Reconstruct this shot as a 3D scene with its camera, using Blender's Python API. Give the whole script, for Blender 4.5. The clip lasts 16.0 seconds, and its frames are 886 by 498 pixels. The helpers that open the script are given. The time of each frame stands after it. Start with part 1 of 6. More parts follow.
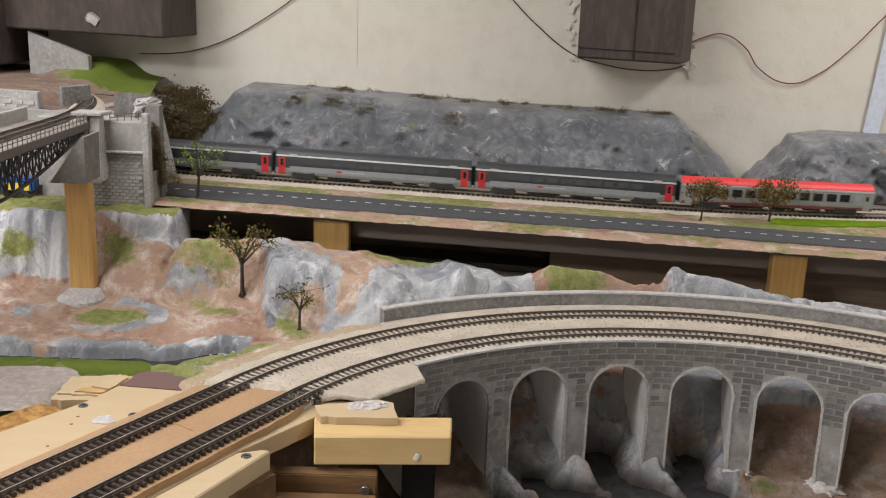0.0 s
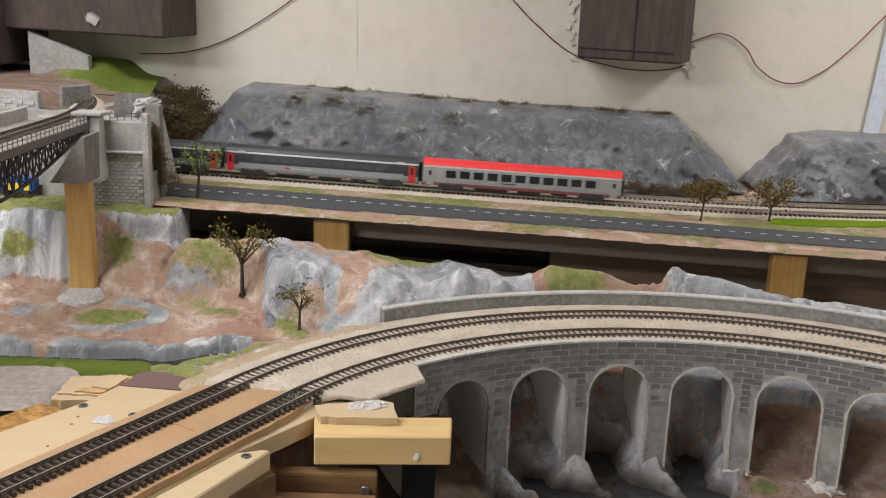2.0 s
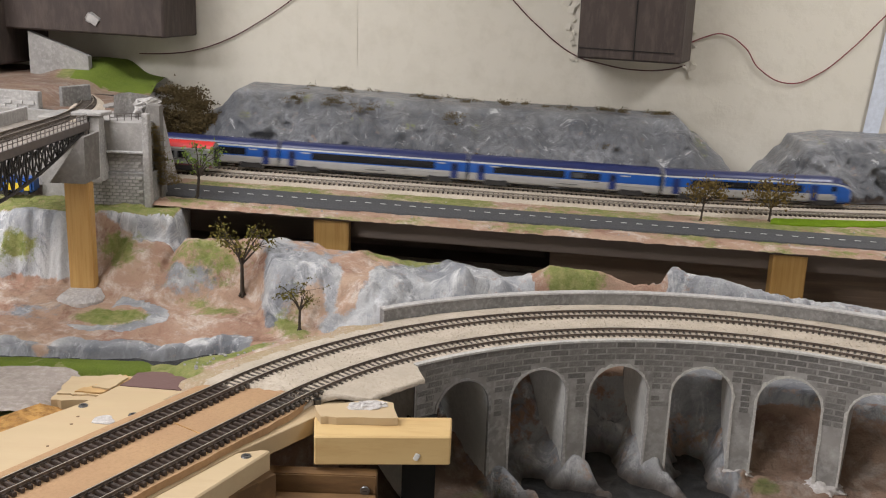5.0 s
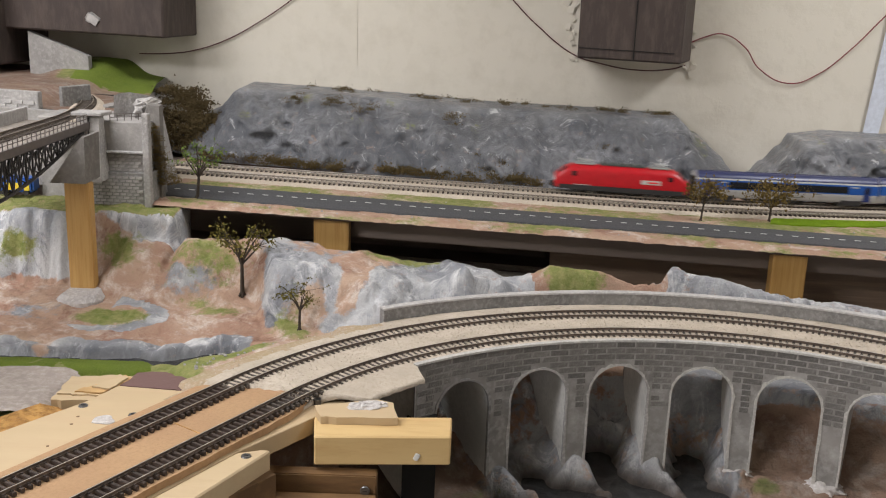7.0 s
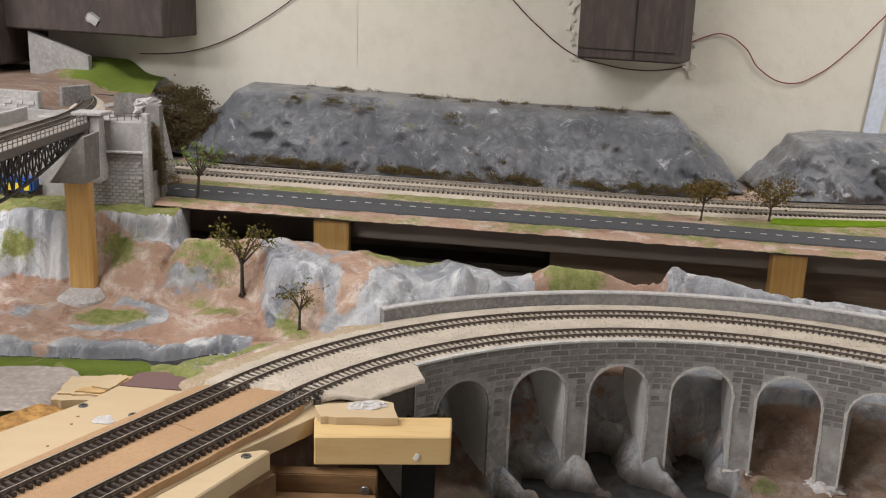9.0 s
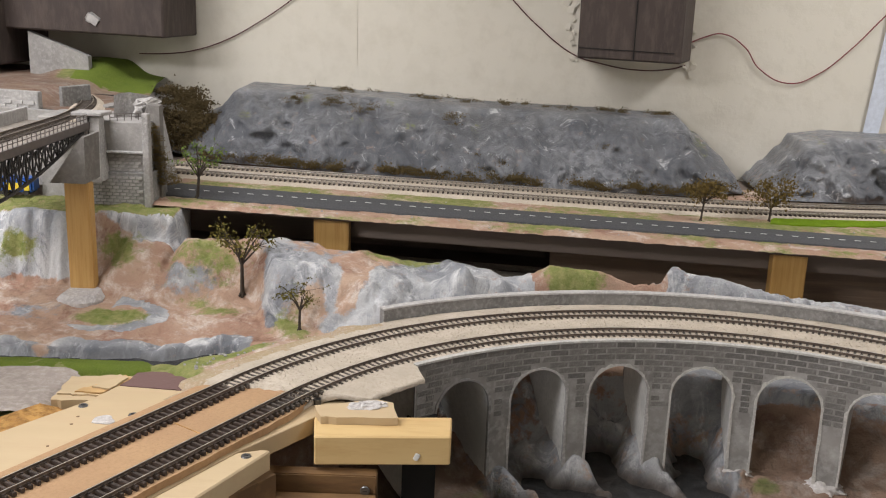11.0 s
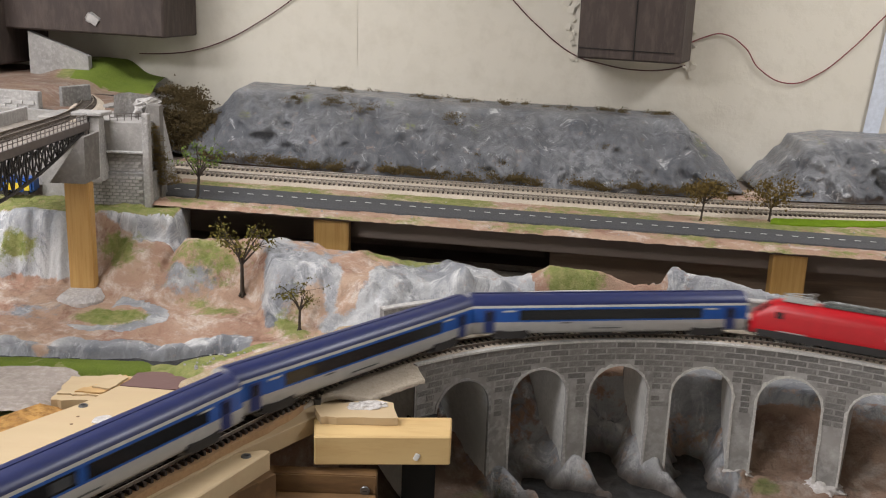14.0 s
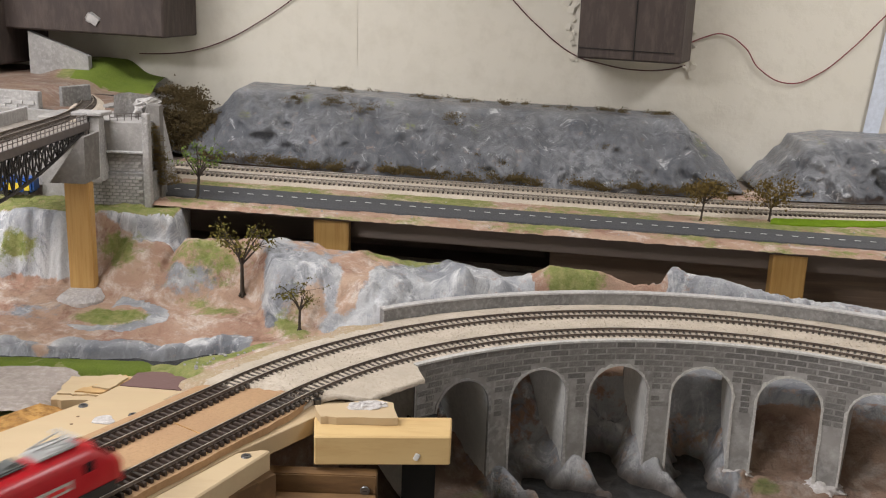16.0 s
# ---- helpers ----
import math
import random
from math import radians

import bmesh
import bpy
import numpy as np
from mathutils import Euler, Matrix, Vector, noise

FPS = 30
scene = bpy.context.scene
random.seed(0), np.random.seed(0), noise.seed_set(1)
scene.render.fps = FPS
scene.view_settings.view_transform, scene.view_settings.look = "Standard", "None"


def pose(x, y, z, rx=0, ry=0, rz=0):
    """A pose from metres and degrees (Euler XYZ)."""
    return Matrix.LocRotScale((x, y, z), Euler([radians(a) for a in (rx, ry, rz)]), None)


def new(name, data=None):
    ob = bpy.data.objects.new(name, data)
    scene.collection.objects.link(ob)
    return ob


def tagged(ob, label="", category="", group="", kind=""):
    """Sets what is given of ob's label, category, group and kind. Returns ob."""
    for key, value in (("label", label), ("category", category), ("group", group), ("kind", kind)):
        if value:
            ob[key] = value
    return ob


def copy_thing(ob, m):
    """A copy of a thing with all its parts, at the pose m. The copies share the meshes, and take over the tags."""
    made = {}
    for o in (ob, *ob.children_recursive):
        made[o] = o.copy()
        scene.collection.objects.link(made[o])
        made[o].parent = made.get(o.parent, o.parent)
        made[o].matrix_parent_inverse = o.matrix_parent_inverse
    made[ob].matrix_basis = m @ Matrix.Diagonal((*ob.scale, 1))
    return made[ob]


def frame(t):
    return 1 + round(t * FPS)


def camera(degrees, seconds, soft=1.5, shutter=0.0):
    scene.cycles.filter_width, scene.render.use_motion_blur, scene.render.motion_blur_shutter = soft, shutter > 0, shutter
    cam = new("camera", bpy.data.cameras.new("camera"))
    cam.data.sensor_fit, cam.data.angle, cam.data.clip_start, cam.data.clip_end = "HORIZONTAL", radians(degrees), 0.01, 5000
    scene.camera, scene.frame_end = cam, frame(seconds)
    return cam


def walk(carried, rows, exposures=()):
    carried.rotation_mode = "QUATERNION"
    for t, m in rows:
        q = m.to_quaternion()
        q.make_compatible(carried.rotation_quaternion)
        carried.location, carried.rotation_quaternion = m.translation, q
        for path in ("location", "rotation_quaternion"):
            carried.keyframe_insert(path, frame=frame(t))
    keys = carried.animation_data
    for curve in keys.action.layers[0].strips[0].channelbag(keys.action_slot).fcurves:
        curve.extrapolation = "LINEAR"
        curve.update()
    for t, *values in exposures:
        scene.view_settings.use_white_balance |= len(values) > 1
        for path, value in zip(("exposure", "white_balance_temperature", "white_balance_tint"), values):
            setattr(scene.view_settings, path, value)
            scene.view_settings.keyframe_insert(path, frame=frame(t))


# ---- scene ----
cam = camera(48.66, 16.0, 1.1, 0.5)
EYE = pose(0, 0, 0.3379, 90 - 14.396, 0, 0) @ pose(0, 0, 0, 0, 0, 1.993)
walk(cam, [(0, EYE), (16, EYE)], [(0, -0.2), (9, -0.19), (13, -0.14), (16, -0.14)])

# ---- light: two ceiling lamps over the room and an added front fill, no daylight ----
world = bpy.data.worlds.new("room_air")
world.use_nodes = True
world.node_tree.nodes["Background"].inputs[0].default_value = (0.9, 0.95, 1, 1)
world.node_tree.nodes["Background"].inputs[1].default_value = 0.02
scene.world = world


def ceiling_lamp(x, y, z, watts, w, d):
    data = bpy.data.lights.new("ceiling_lamp", "AREA")
    data.shape, data.size, data.size_y, data.energy, data.color = "RECTANGLE", w, d, watts, (0.97, 0.96, 0.985)
    ob = new("ceiling_lamp", data)
    ob.matrix_world = pose(x, y, z)
    return ob


ceiling_lamp(-0.90, 0.88, 1.2, 25, 1.0, 0.4)
ceiling_lamp(1.25, 1.10, 1.2, 19, 0.16, 0.6)
# added fill from the front left, no known lamp of the room
ceiling_lamp(-1.5, -0.35, 1.05, 52, 0.9, 0.4)

# ---- materials ----


def mat(name, rough=0.7, metal=0.0):
    m = bpy.data.materials.new(name)
    m.use_nodes = True
    nt = m.node_tree
    b = nt.nodes["Principled BSDF"]
    b.inputs["Roughness"].default_value, b.inputs["Metallic"].default_value = rough, metal
    return m, nt, b


def nd(nt, kind, **kw):
    n = nt.nodes.new(kind)
    for k, v in kw.items():
        n.inputs[k].default_value = v
    return n


def coords(nt):
    return nt.nodes.new("ShaderNodeTexCoord").outputs["Object"]


def noise_fac(nt, scale, detail=4, rough=0.6, lo=0.35, hi=0.65, stretch=None, warp=0.0):
    n = nd(nt, "ShaderNodeTexNoise", Scale=scale, Detail=detail, Roughness=rough, Distortion=warp)
    src = coords(nt)
    if stretch:
        mp = nd(nt, "ShaderNodeMapping", Scale=stretch)
        nt.links.new(src, mp.inputs[0])
        src = mp.outputs[0]
    nt.links.new(src, n.inputs["Vector"])
    r = nd(nt, "ShaderNodeMapRange")
    r.inputs["From Min"].default_value, r.inputs["From Max"].default_value = lo, hi
    nt.links.new(n.outputs[0], r.inputs[0])
    return r.outputs[0]


def mixc(nt, fac, a, b, kind="MIX"):
    n = nt.nodes.new("ShaderNodeMix")
    n.data_type, n.blend_type = "RGBA", kind
    for sock, v in ((n.inputs[0], fac), (n.inputs[6], a), (n.inputs[7], b)):
        if isinstance(v, (int, float)):
            sock.default_value = v
        elif isinstance(v, tuple):
            sock.default_value = (*v, 1)
        else:
            nt.links.new(v, sock)
    return n.outputs[2]


def bump(nt, b, height, strength=0.5, dist=0.001):
    n = nd(nt, "ShaderNodeBump", Strength=strength, Distance=dist)
    nt.links.new(height, n.inputs["Height"])
    nt.links.new(n.outputs[0], b.inputs["Normal"])


def two_tone(name, c1, c2, scale, rough=0.7, fine=None, c3=None, metal=0.0, stretch=None, bmp=0.4, dist=0.001, spec=0.5, vary=0.0):
    """Base colours c1 and c2 in patches, c3 as fine grain, a bump from the grain."""
    m, nt, b = mat(name, rough, metal)
    col = mixc(nt, noise_fac(nt, scale, 4, 0.6, 0.3, 0.7, stretch), c1, c2)
    f = noise_fac(nt, fine or scale * 8, 5, 0.65, 0.45, 0.75, stretch)
    if c3:
        col = mixc(nt, f, col, c3)
    if vary:
        info = nt.nodes.new("ShaderNodeObjectInfo")
        r = nd(nt, "ShaderNodeMapRange")
        r.inputs["To Min"].default_value, r.inputs["To Max"].default_value = 1 - vary, 1 + vary
        nt.links.new(info.outputs["Random"], r.inputs[0])
        col = mixc(nt, 1.0, col, r.outputs[0], "MULTIPLY")
    nt.links.new(col, b.inputs["Base Color"])
    b.inputs["Specular IOR Level"].default_value = spec
    bump(nt, b, f, bmp, dist)
    return m


def plain(name, c, rough=0.4, metal=0.0, spec=0.5):
    m, nt, b = mat(name, rough, metal)
    col = mixc(nt, noise_fac(nt, 120, 3, 0.6), c, tuple(v * 0.86 for v in c))
    nt.links.new(col, b.inputs["Base Color"])
    b.inputs["Specular IOR Level"].default_value = spec
    return m


M = dict(
    plaster=two_tone("old_white_plaster", (0.67, 0.63, 0.55), (0.62, 0.58, 0.50), 2.2, 0.9, 24, (0.585, 0.545, 0.465), bmp=0.2, dist=0.003, spec=0.2),
    # kept very pale so the unseen walls and ceiling bounce more light
    room=two_tone("room_paint", (0.80, 0.77, 0.71), (0.74, 0.71, 0.64), 2.0, 0.9, spec=0.2),
    floor=two_tone("grey_screed", (0.16, 0.15, 0.14), (0.11, 0.10, 0.10), 2.0, 0.8),
    beam=two_tone("dark_stained_timber", (0.060, 0.042, 0.035), (0.036, 0.026, 0.023), 9, 0.75, 90, (0.085, 0.063, 0.053), stretch=(1, 1, 0.25), dist=0.002),
    crag=None,
    ply=two_tone("bare_spruce_plywood", (0.50, 0.385, 0.235), (0.44, 0.33, 0.195), 9, 0.65, 60, (0.45, 0.33, 0.20), stretch=(0.25, 1, 1), dist=0.0004),
    plyedge=two_tone("sawn_wood_edge", (0.55, 0.36, 0.16), (0.42, 0.26, 0.10), 14, 0.7, 120, (0.34, 0.20, 0.08), stretch=(0.2, 1, 1.5), dist=0.0005),
    post=two_tone("varnished_pine_post", (0.58, 0.36, 0.13), (0.50, 0.29, 0.09), 18, 0.4, 150, (0.42, 0.22, 0.06), stretch=(1.6, 1.6, 0.08), dist=0.0003),
    # orange wood darkened by the frame's shade in the colour; also for knots
    framewood=two_tone("shaded_frame_and_knot_wood", (0.135, 0.070, 0.026), (0.095, 0.050, 0.019), 10, 0.6, 90, (0.20, 0.11, 0.042), stretch=(0.2, 1, 1), dist=0.0004),
    pine=two_tone("yellow_pine_batten", (0.60, 0.43, 0.20), (0.53, 0.36, 0.16), 12, 0.6, 90, (0.48, 0.31, 0.13), stretch=(0.2, 1, 1), dist=0.0004),
    tan=two_tone("tan_cork_trackbed", (0.40, 0.25, 0.13), (0.35, 0.21, 0.11), 12, 0.8, 300, (0.30, 0.18, 0.09), dist=0.0005),
    osb=two_tone("rough_chipboard", (0.52, 0.29, 0.08), (0.35, 0.17, 0.04), 40, 0.8, 160, (0.22, 0.10, 0.02), dist=0.003, bmp=0.8),
    dark=two_tone("dark_brown_board", (0.12, 0.082, 0.058), (0.08, 0.055, 0.04), 6, 0.55, 50, (0.15, 0.105, 0.075), stretch=(0.15, 1, 1)),
    fascia=two_tone("grey_brown_joist", (0.20, 0.155, 0.125), (0.15, 0.115, 0.094), 5, 0.7, 60, (0.15, 0.116, 0.094), stretch=(0.15, 1, 1)),
    underboard=two_tone("brown_backing_boards", (0.24, 0.165, 0.11), (0.17, 0.115, 0.08), 5, 0.6, 50, (0.28, 0.195, 0.135), stretch=(0.12, 1, 2.5)),
    # near-black puts the shade of tunnel and gap into the colour; also cracks
    black=two_tone("void_shade_black", (0.012, 0.011, 0.010), (0.008, 0.008, 0.007), 8, 0.9),
    ballast=two_tone("cream_grit_ballast", (0.55, 0.48, 0.395), (0.44, 0.38, 0.305), 26, 0.95, 330, (0.42, 0.355, 0.28), bmp=0.8, dist=0.0009, spec=0.2),
    shoulder=two_tone("brown_sandy_shoulder", (0.42, 0.31, 0.22), (0.34, 0.27, 0.15), 30, 0.95, 300, (0.50, 0.42, 0.33), bmp=0.9, dist=0.0012, spec=0.2),
    # grey card darkened by the shade that is painted into it
    stain=two_tone("shaded_grey_card", (0.20, 0.185, 0.17), (0.13, 0.12, 0.11), 16, 0.85, 160, (0.24, 0.225, 0.21), dist=0.0006),
    sleeper=two_tone("dark_brown_plastic_sleeper", (0.050, 0.034, 0.027), (0.038, 0.027, 0.022), 60, 0.5, 600, (0.075, 0.055, 0.045), vary=0.25, dist=0.0003),
    sleeper_dusty=two_tone("dusty_plastic_sleeper", (0.070, 0.054, 0.043), (0.046, 0.035, 0.029), 90, 0.8, 700, (0.17, 0.145, 0.115), vary=0.3, dist=0.0003),
    rail=two_tone("brown_weathered_rail", (0.16, 0.12, 0.095), (0.11, 0.085, 0.07), 60, 0.45, 400, (0.22, 0.18, 0.15), metal=0.4, dist=0.0002),
    rail_dusty=two_tone("dusty_beige_rail", (0.30, 0.26, 0.21), (0.22, 0.19, 0.155), 60, 0.6, 400, (0.36, 0.31, 0.25), metal=0.1, dist=0.0002),
    railtop=two_tone("polished_rail_head", (0.64, 0.60, 0.55), (0.48, 0.45, 0.41), 30, 0.42, 300, (0.5, 0.46, 0.42), metal=1.0, dist=0.0001),
    stone=two_tone("grey_painted_plaster_stone", (0.27, 0.26, 0.25), (0.155, 0.15, 0.145), 18, 0.85, 200, (0.36, 0.35, 0.34), bmp=0.6, dist=0.0008, spec=0.25),
    brick=two_tone("grey_viaduct_brick", (0.185, 0.175, 0.165), (0.125, 0.118, 0.11), 16, 0.85, 260, (0.25, 0.24, 0.23), bmp=0.6, dist=0.0006, spec=0.25, vary=0.22),
    joint=two_tone("chalky_mortar_wall", (0.31, 0.295, 0.28), (0.17, 0.162, 0.153), 14, 0.9, 60, (0.40, 0.39, 0.375), bmp=0.5, dist=0.0006, spec=0.2),
    sheet=plain("pale_blue_plastic_sheet", (0.62, 0.66, 0.74), 0.35),
    mortar=two_tone("pale_chalk_edge", (0.50, 0.48, 0.45), (0.34, 0.33, 0.31), 60, 0.9, 400, (0.6, 0.58, 0.55), spec=0.2),
    pier=two_tone("whitewashed_pier_side", (0.72, 0.70, 0.67), (0.50, 0.49, 0.47), 16, 0.9, 200, (0.5, 0.49, 0.47), spec=0.2, dist=0.0006),
    plasterstone=two_tone("light_grey_plaster_stone", (0.42, 0.40, 0.385), (0.27, 0.26, 0.25), 26, 0.85, 240, (0.52, 0.50, 0.48), bmp=0.7, dist=0.0006, vary=0.15),
    concrete=two_tone("grey_card_concrete", (0.36, 0.34, 0.32), (0.22, 0.21, 0.20), 20, 0.85, 150, (0.37, 0.355, 0.34), bmp=0.6, dist=0.0008),
    asphalt=two_tone("model_asphalt", (0.050, 0.051, 0.056), (0.041, 0.042, 0.046), 20, 0.8, 400, (0.085, 0.087, 0.09), dist=0.0003),
    roadpaint=plain("white_road_paint", (0.62, 0.62, 0.6), 0.7),
    lime=two_tone("bright_lime_flock", (0.24, 0.38, 0.02), (0.19, 0.31, 0.015), 40, 0.95, 700, (0.15, 0.25, 0.01), bmp=1, dist=0.002, spec=0.1),
    grassbright=two_tone("bright_flock_grass", (0.17, 0.23, 0.035), (0.13, 0.18, 0.03), 40, 0.95, 600, (0.22, 0.26, 0.07), bmp=1, dist=0.0015, spec=0.1),
    straw=two_tone("olive_brown_turf", (0.17, 0.125, 0.055), (0.21, 0.155, 0.07), 30, 0.95, 500, (0.14, 0.10, 0.042), bmp=1, dist=0.002, spec=0.1, vary=0.3),
    leaf_green=two_tone("fresh_green_foliage", (0.16, 0.22, 0.05), (0.11, 0.17, 0.035), 60, 0.9, 500, (0.20, 0.26, 0.07), spec=0.1),
    leaf_olive=two_tone("olive_foliage", (0.14, 0.12, 0.03), (0.10, 0.085, 0.02), 60, 0.9, 500, (0.19, 0.16, 0.05), spec=0.1),
    leaf_ochre=two_tone("ochre_foliage", (0.16, 0.11, 0.035), (0.10, 0.068, 0.022), 60, 0.9, 500, (0.20, 0.145, 0.05), spec=0.1),
    bush=two_tone("dark_brown_lichen", (0.085, 0.062, 0.030), (0.105, 0.076, 0.036), 40, 0.95, 500, (0.075, 0.054, 0.026), spec=0.1),
    bark=two_tone("dark_twig_bark", (0.055, 0.040, 0.028), (0.035, 0.026, 0.02), 200, 0.9),
    steel=two_tone("dark_bridge_steel", (0.035, 0.032, 0.032), (0.022, 0.021, 0.022), 50, 0.55, 300, (0.06, 0.05, 0.045)),
    railing=plain("grey_brown_railing", (0.13, 0.11, 0.10), 0.6),
    deckboard=two_tone("dusty_bridge_deck", (0.25, 0.22, 0.19), (0.18, 0.155, 0.135), 30, 0.85, 300, (0.33, 0.29, 0.25)),
    cable=plain("red_cable_insulation", (0.22, 0.045, 0.05), 0.5),
    cable_dark=plain("dark_red_cable_insulation", (0.10, 0.03, 0.03), 0.5),
    screw=plain("dull_zinc_screw", (0.18, 0.18, 0.18), 0.4, 0.9),
    white=plain("white_filler", (0.74, 0.72, 0.68), 0.8),
    gypsum=two_tone("pinkish_white_gypsum", (0.37, 0.315, 0.28), (0.28, 0.24, 0.21), 14, 0.9, 120, (0.47, 0.42, 0.38), dist=0.002),
    crust=two_tone("crumbly_white_plaster", (0.52, 0.49, 0.47), (0.40, 0.37, 0.35), 40, 0.9, 240, (0.70, 0.67, 0.65), bmp=0.8, dist=0.0012, spec=0.2),
    alu=plain("dull_pale_metal", (0.42, 0.42, 0.41), 0.45, 0.3),
    clay=two_tone("purple_brown_paint", (0.15, 0.085, 0.075), (0.12, 0.065, 0.06), 14, 0.8),
    water=two_tone("dark_varnished_water", (0.020, 0.020, 0.020), (0.035, 0.034, 0.032), 14, 0.12, 60, (0.05, 0.05, 0.05), dist=0.001),
    navy=plain("navy_blue_coach_roof", (0.016, 0.024, 0.095), 0.35, 0.0, 0.5),
    blue=plain("bright_blue_coach_paint", (0.009, 0.085, 0.37), 0.35),
    door_blue=plain("dark_blue_door_paint", (0.014, 0.03, 0.14), 0.35),
    ltgrey=plain("light_grey_coach_paint", (0.40, 0.39, 0.38), 0.4),
    stripe=plain("pale_cream_stripe", (0.50, 0.50, 0.47), 0.4),
    glass=plain("dark_tinted_coach_glass", (0.012, 0.013, 0.016), 0.12),
    greyglass=plain("grey_coach_glass", (0.075, 0.078, 0.084), 0.15),
    under=plain("matt_black_underframe", (0.022, 0.020, 0.020), 0.7),
    red=plain("traffic_red_paint", (0.47, 0.008, 0.016), 0.32),
    redroof=plain("light_red_coach_roof", (0.72, 0.035, 0.035), 0.5),
    sbbdark=plain("anthracite_coach_roof", (0.035, 0.036, 0.040), 0.5),
    sbbgrey=plain("silver_grey_coach_paint", (0.26, 0.27, 0.28), 0.4),
    eurogrey=plain("stone_grey_coach_paint", (0.29, 0.29, 0.285), 0.45),
    maroon=plain("maroon_coach_sill", (0.17, 0.04, 0.05), 0.5),
    reddoor=plain("red_coach_door", (0.50, 0.025, 0.03), 0.4),
    roofgrey=plain("roof_equipment_grey", (0.10, 0.105, 0.10), 0.6),
    yellow=plain("yellow_marking", (0.75, 0.55, 0.03), 0.5),
    headlamp=plain("clear_headlamp", (0.8, 0.8, 0.78), 0.2),
    amber=plain("amber_buffer_beam", (0.62, 0.33, 0.05), 0.5),
)


def toned(name, spec=0.25, dark=1.0, rough=0.75, relief=0.45):
    """Scenery paint: vertex tones choose rock (0), sand (r), grass (g); b whitens the rock."""
    m, nt, b = mat(name, rough)
    b.inputs["Specular IOR Level"].default_value = spec
    at = nt.nodes.new("ShaderNodeVertexColor")
    at.layer_name = "tone"
    sep = nt.nodes.new("ShaderNodeSeparateColor")
    nt.links.new(at.outputs[0], sep.inputs[0])
    rock = mixc(nt, noise_fac(nt, 9, 5, 0.6, 0.36, 0.64, (1, 1, 0.8), 0.8), tuple(v * dark for v in (0.060, 0.066, 0.080)), tuple(v * dark for v in (0.25, 0.255, 0.272)))
    rock = mixc(nt, noise_fac(nt, 30, 7, 0.72, 0.42, 0.58, (1, 1, 0.6), 1.6), tuple(v * dark for v in (0.070, 0.075, 0.088)), rock)
    dry = noise_fac(nt, 24, 9, 0.80, 0.575, 0.645, (1.0, 1.0, 0.8), 2.0)
    rock = mixc(nt, dry, rock, (0.54, 0.545, 0.55))
    pale = mixc(nt, noise_fac(nt, 11, 6, 0.65, 0.38, 0.62, (1.1, 1.1, 0.75), 1.0), (0.265, 0.275, 0.30), (0.53, 0.53, 0.53))
    pale = mixc(nt, noise_fac(nt, 22, 8, 0.74, 0.53, 0.64, (1, 1, 0.6), 0.9), pale, (0.72, 0.715, 0.71))
    pale = mixc(nt, noise_fac(nt, 19, 7, 0.74, 0.55, 0.67, (1, 1, 0.5), 0.9), pale, (0.125, 0.13, 0.145))
    pale = mixc(nt, noise_fac(nt, 52, 6, 0.7, 0.565, 0.66, (1.2, 0.5, 0.10)), pale, (0.62, 0.62, 0.635))
    rock = mixc(nt, sep.outputs[2], rock, pale)
    sand = mixc(nt, noise_fac(nt, 9, 5, 0.65, 0.35, 0.65, None, 0.9), (0.35, 0.205, 0.145), (0.46, 0.325, 0.235))
    sand = mixc(nt, noise_fac(nt, 26, 8, 0.75, 0.50, 0.66, None, 0.3), sand, (0.60, 0.51, 0.44))
    sand = mixc(nt, noise_fac(nt, 17, 8, 0.75, 0.53, 0.68, None, 0.4), sand, (0.23, 0.115, 0.08))
    grass = mixc(nt, noise_fac(nt, 90, 4, 0.7), (0.15, 0.185, 0.04), (0.28, 0.27, 0.10))
    grit = noise_fac(nt, 420, 4, 0.7, 0.4, 0.65)
    wob = nd(nt, "ShaderNodeMath")
    wob.operation = "MULTIPLY_ADD"
    nt.links.new(noise_fac(nt, 55, 5, 0.7), wob.inputs[0])
    wob.inputs[1].default_value = 0.7
    nt.links.new(sep.outputs[0], wob.inputs[2])

    def edge(sock):
        r = nd(nt, "ShaderNodeMapRange")
        r.inputs["From Min"].default_value, r.inputs["From Max"].default_value = 0.62, 0.98
        nt.links.new(sock, r.inputs[0])
        return r.outputs[0]
    wob2 = nd(nt, "ShaderNodeMath")
    wob2.operation = "MULTIPLY_ADD"
    nt.links.new(noise_fac(nt, 70, 5, 0.75), wob2.inputs[0])
    wob2.inputs[1].default_value = 0.6
    nt.links.new(sep.outputs[1], wob2.inputs[2])
    col = mixc(nt, edge(wob.outputs[0]), rock, sand)
    col = mixc(nt, edge(wob2.outputs[0]), col, grass)
    col = mixc(nt, 0.12, col, mixc(nt, grit, col, (0.08, 0.07, 0.06)))
    nt.links.new(col, b.inputs["Base Color"])
    # black-brown paint where the tone's alpha is low
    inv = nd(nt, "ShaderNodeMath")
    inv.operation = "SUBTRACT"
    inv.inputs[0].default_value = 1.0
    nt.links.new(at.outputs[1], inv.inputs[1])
    black_brown = mixc(nt, noise_fac(nt, 30, 5, 0.7), (0.030, 0.024, 0.020), (0.085, 0.066, 0.052))
    col = mixc(nt, inv.outputs[0], col, black_brown)
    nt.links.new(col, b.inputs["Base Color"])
    add = nd(nt, "ShaderNodeMath")
    add.operation = "MULTIPLY_ADD"
    nt.links.new(noise_fac(nt, 30, 7, 0.66, 0.2, 0.8, (1, 1, 0.6), 0.8), add.inputs[0])
    add.inputs[1].default_value = 9.0
    nt.links.new(grit, add.inputs[2])
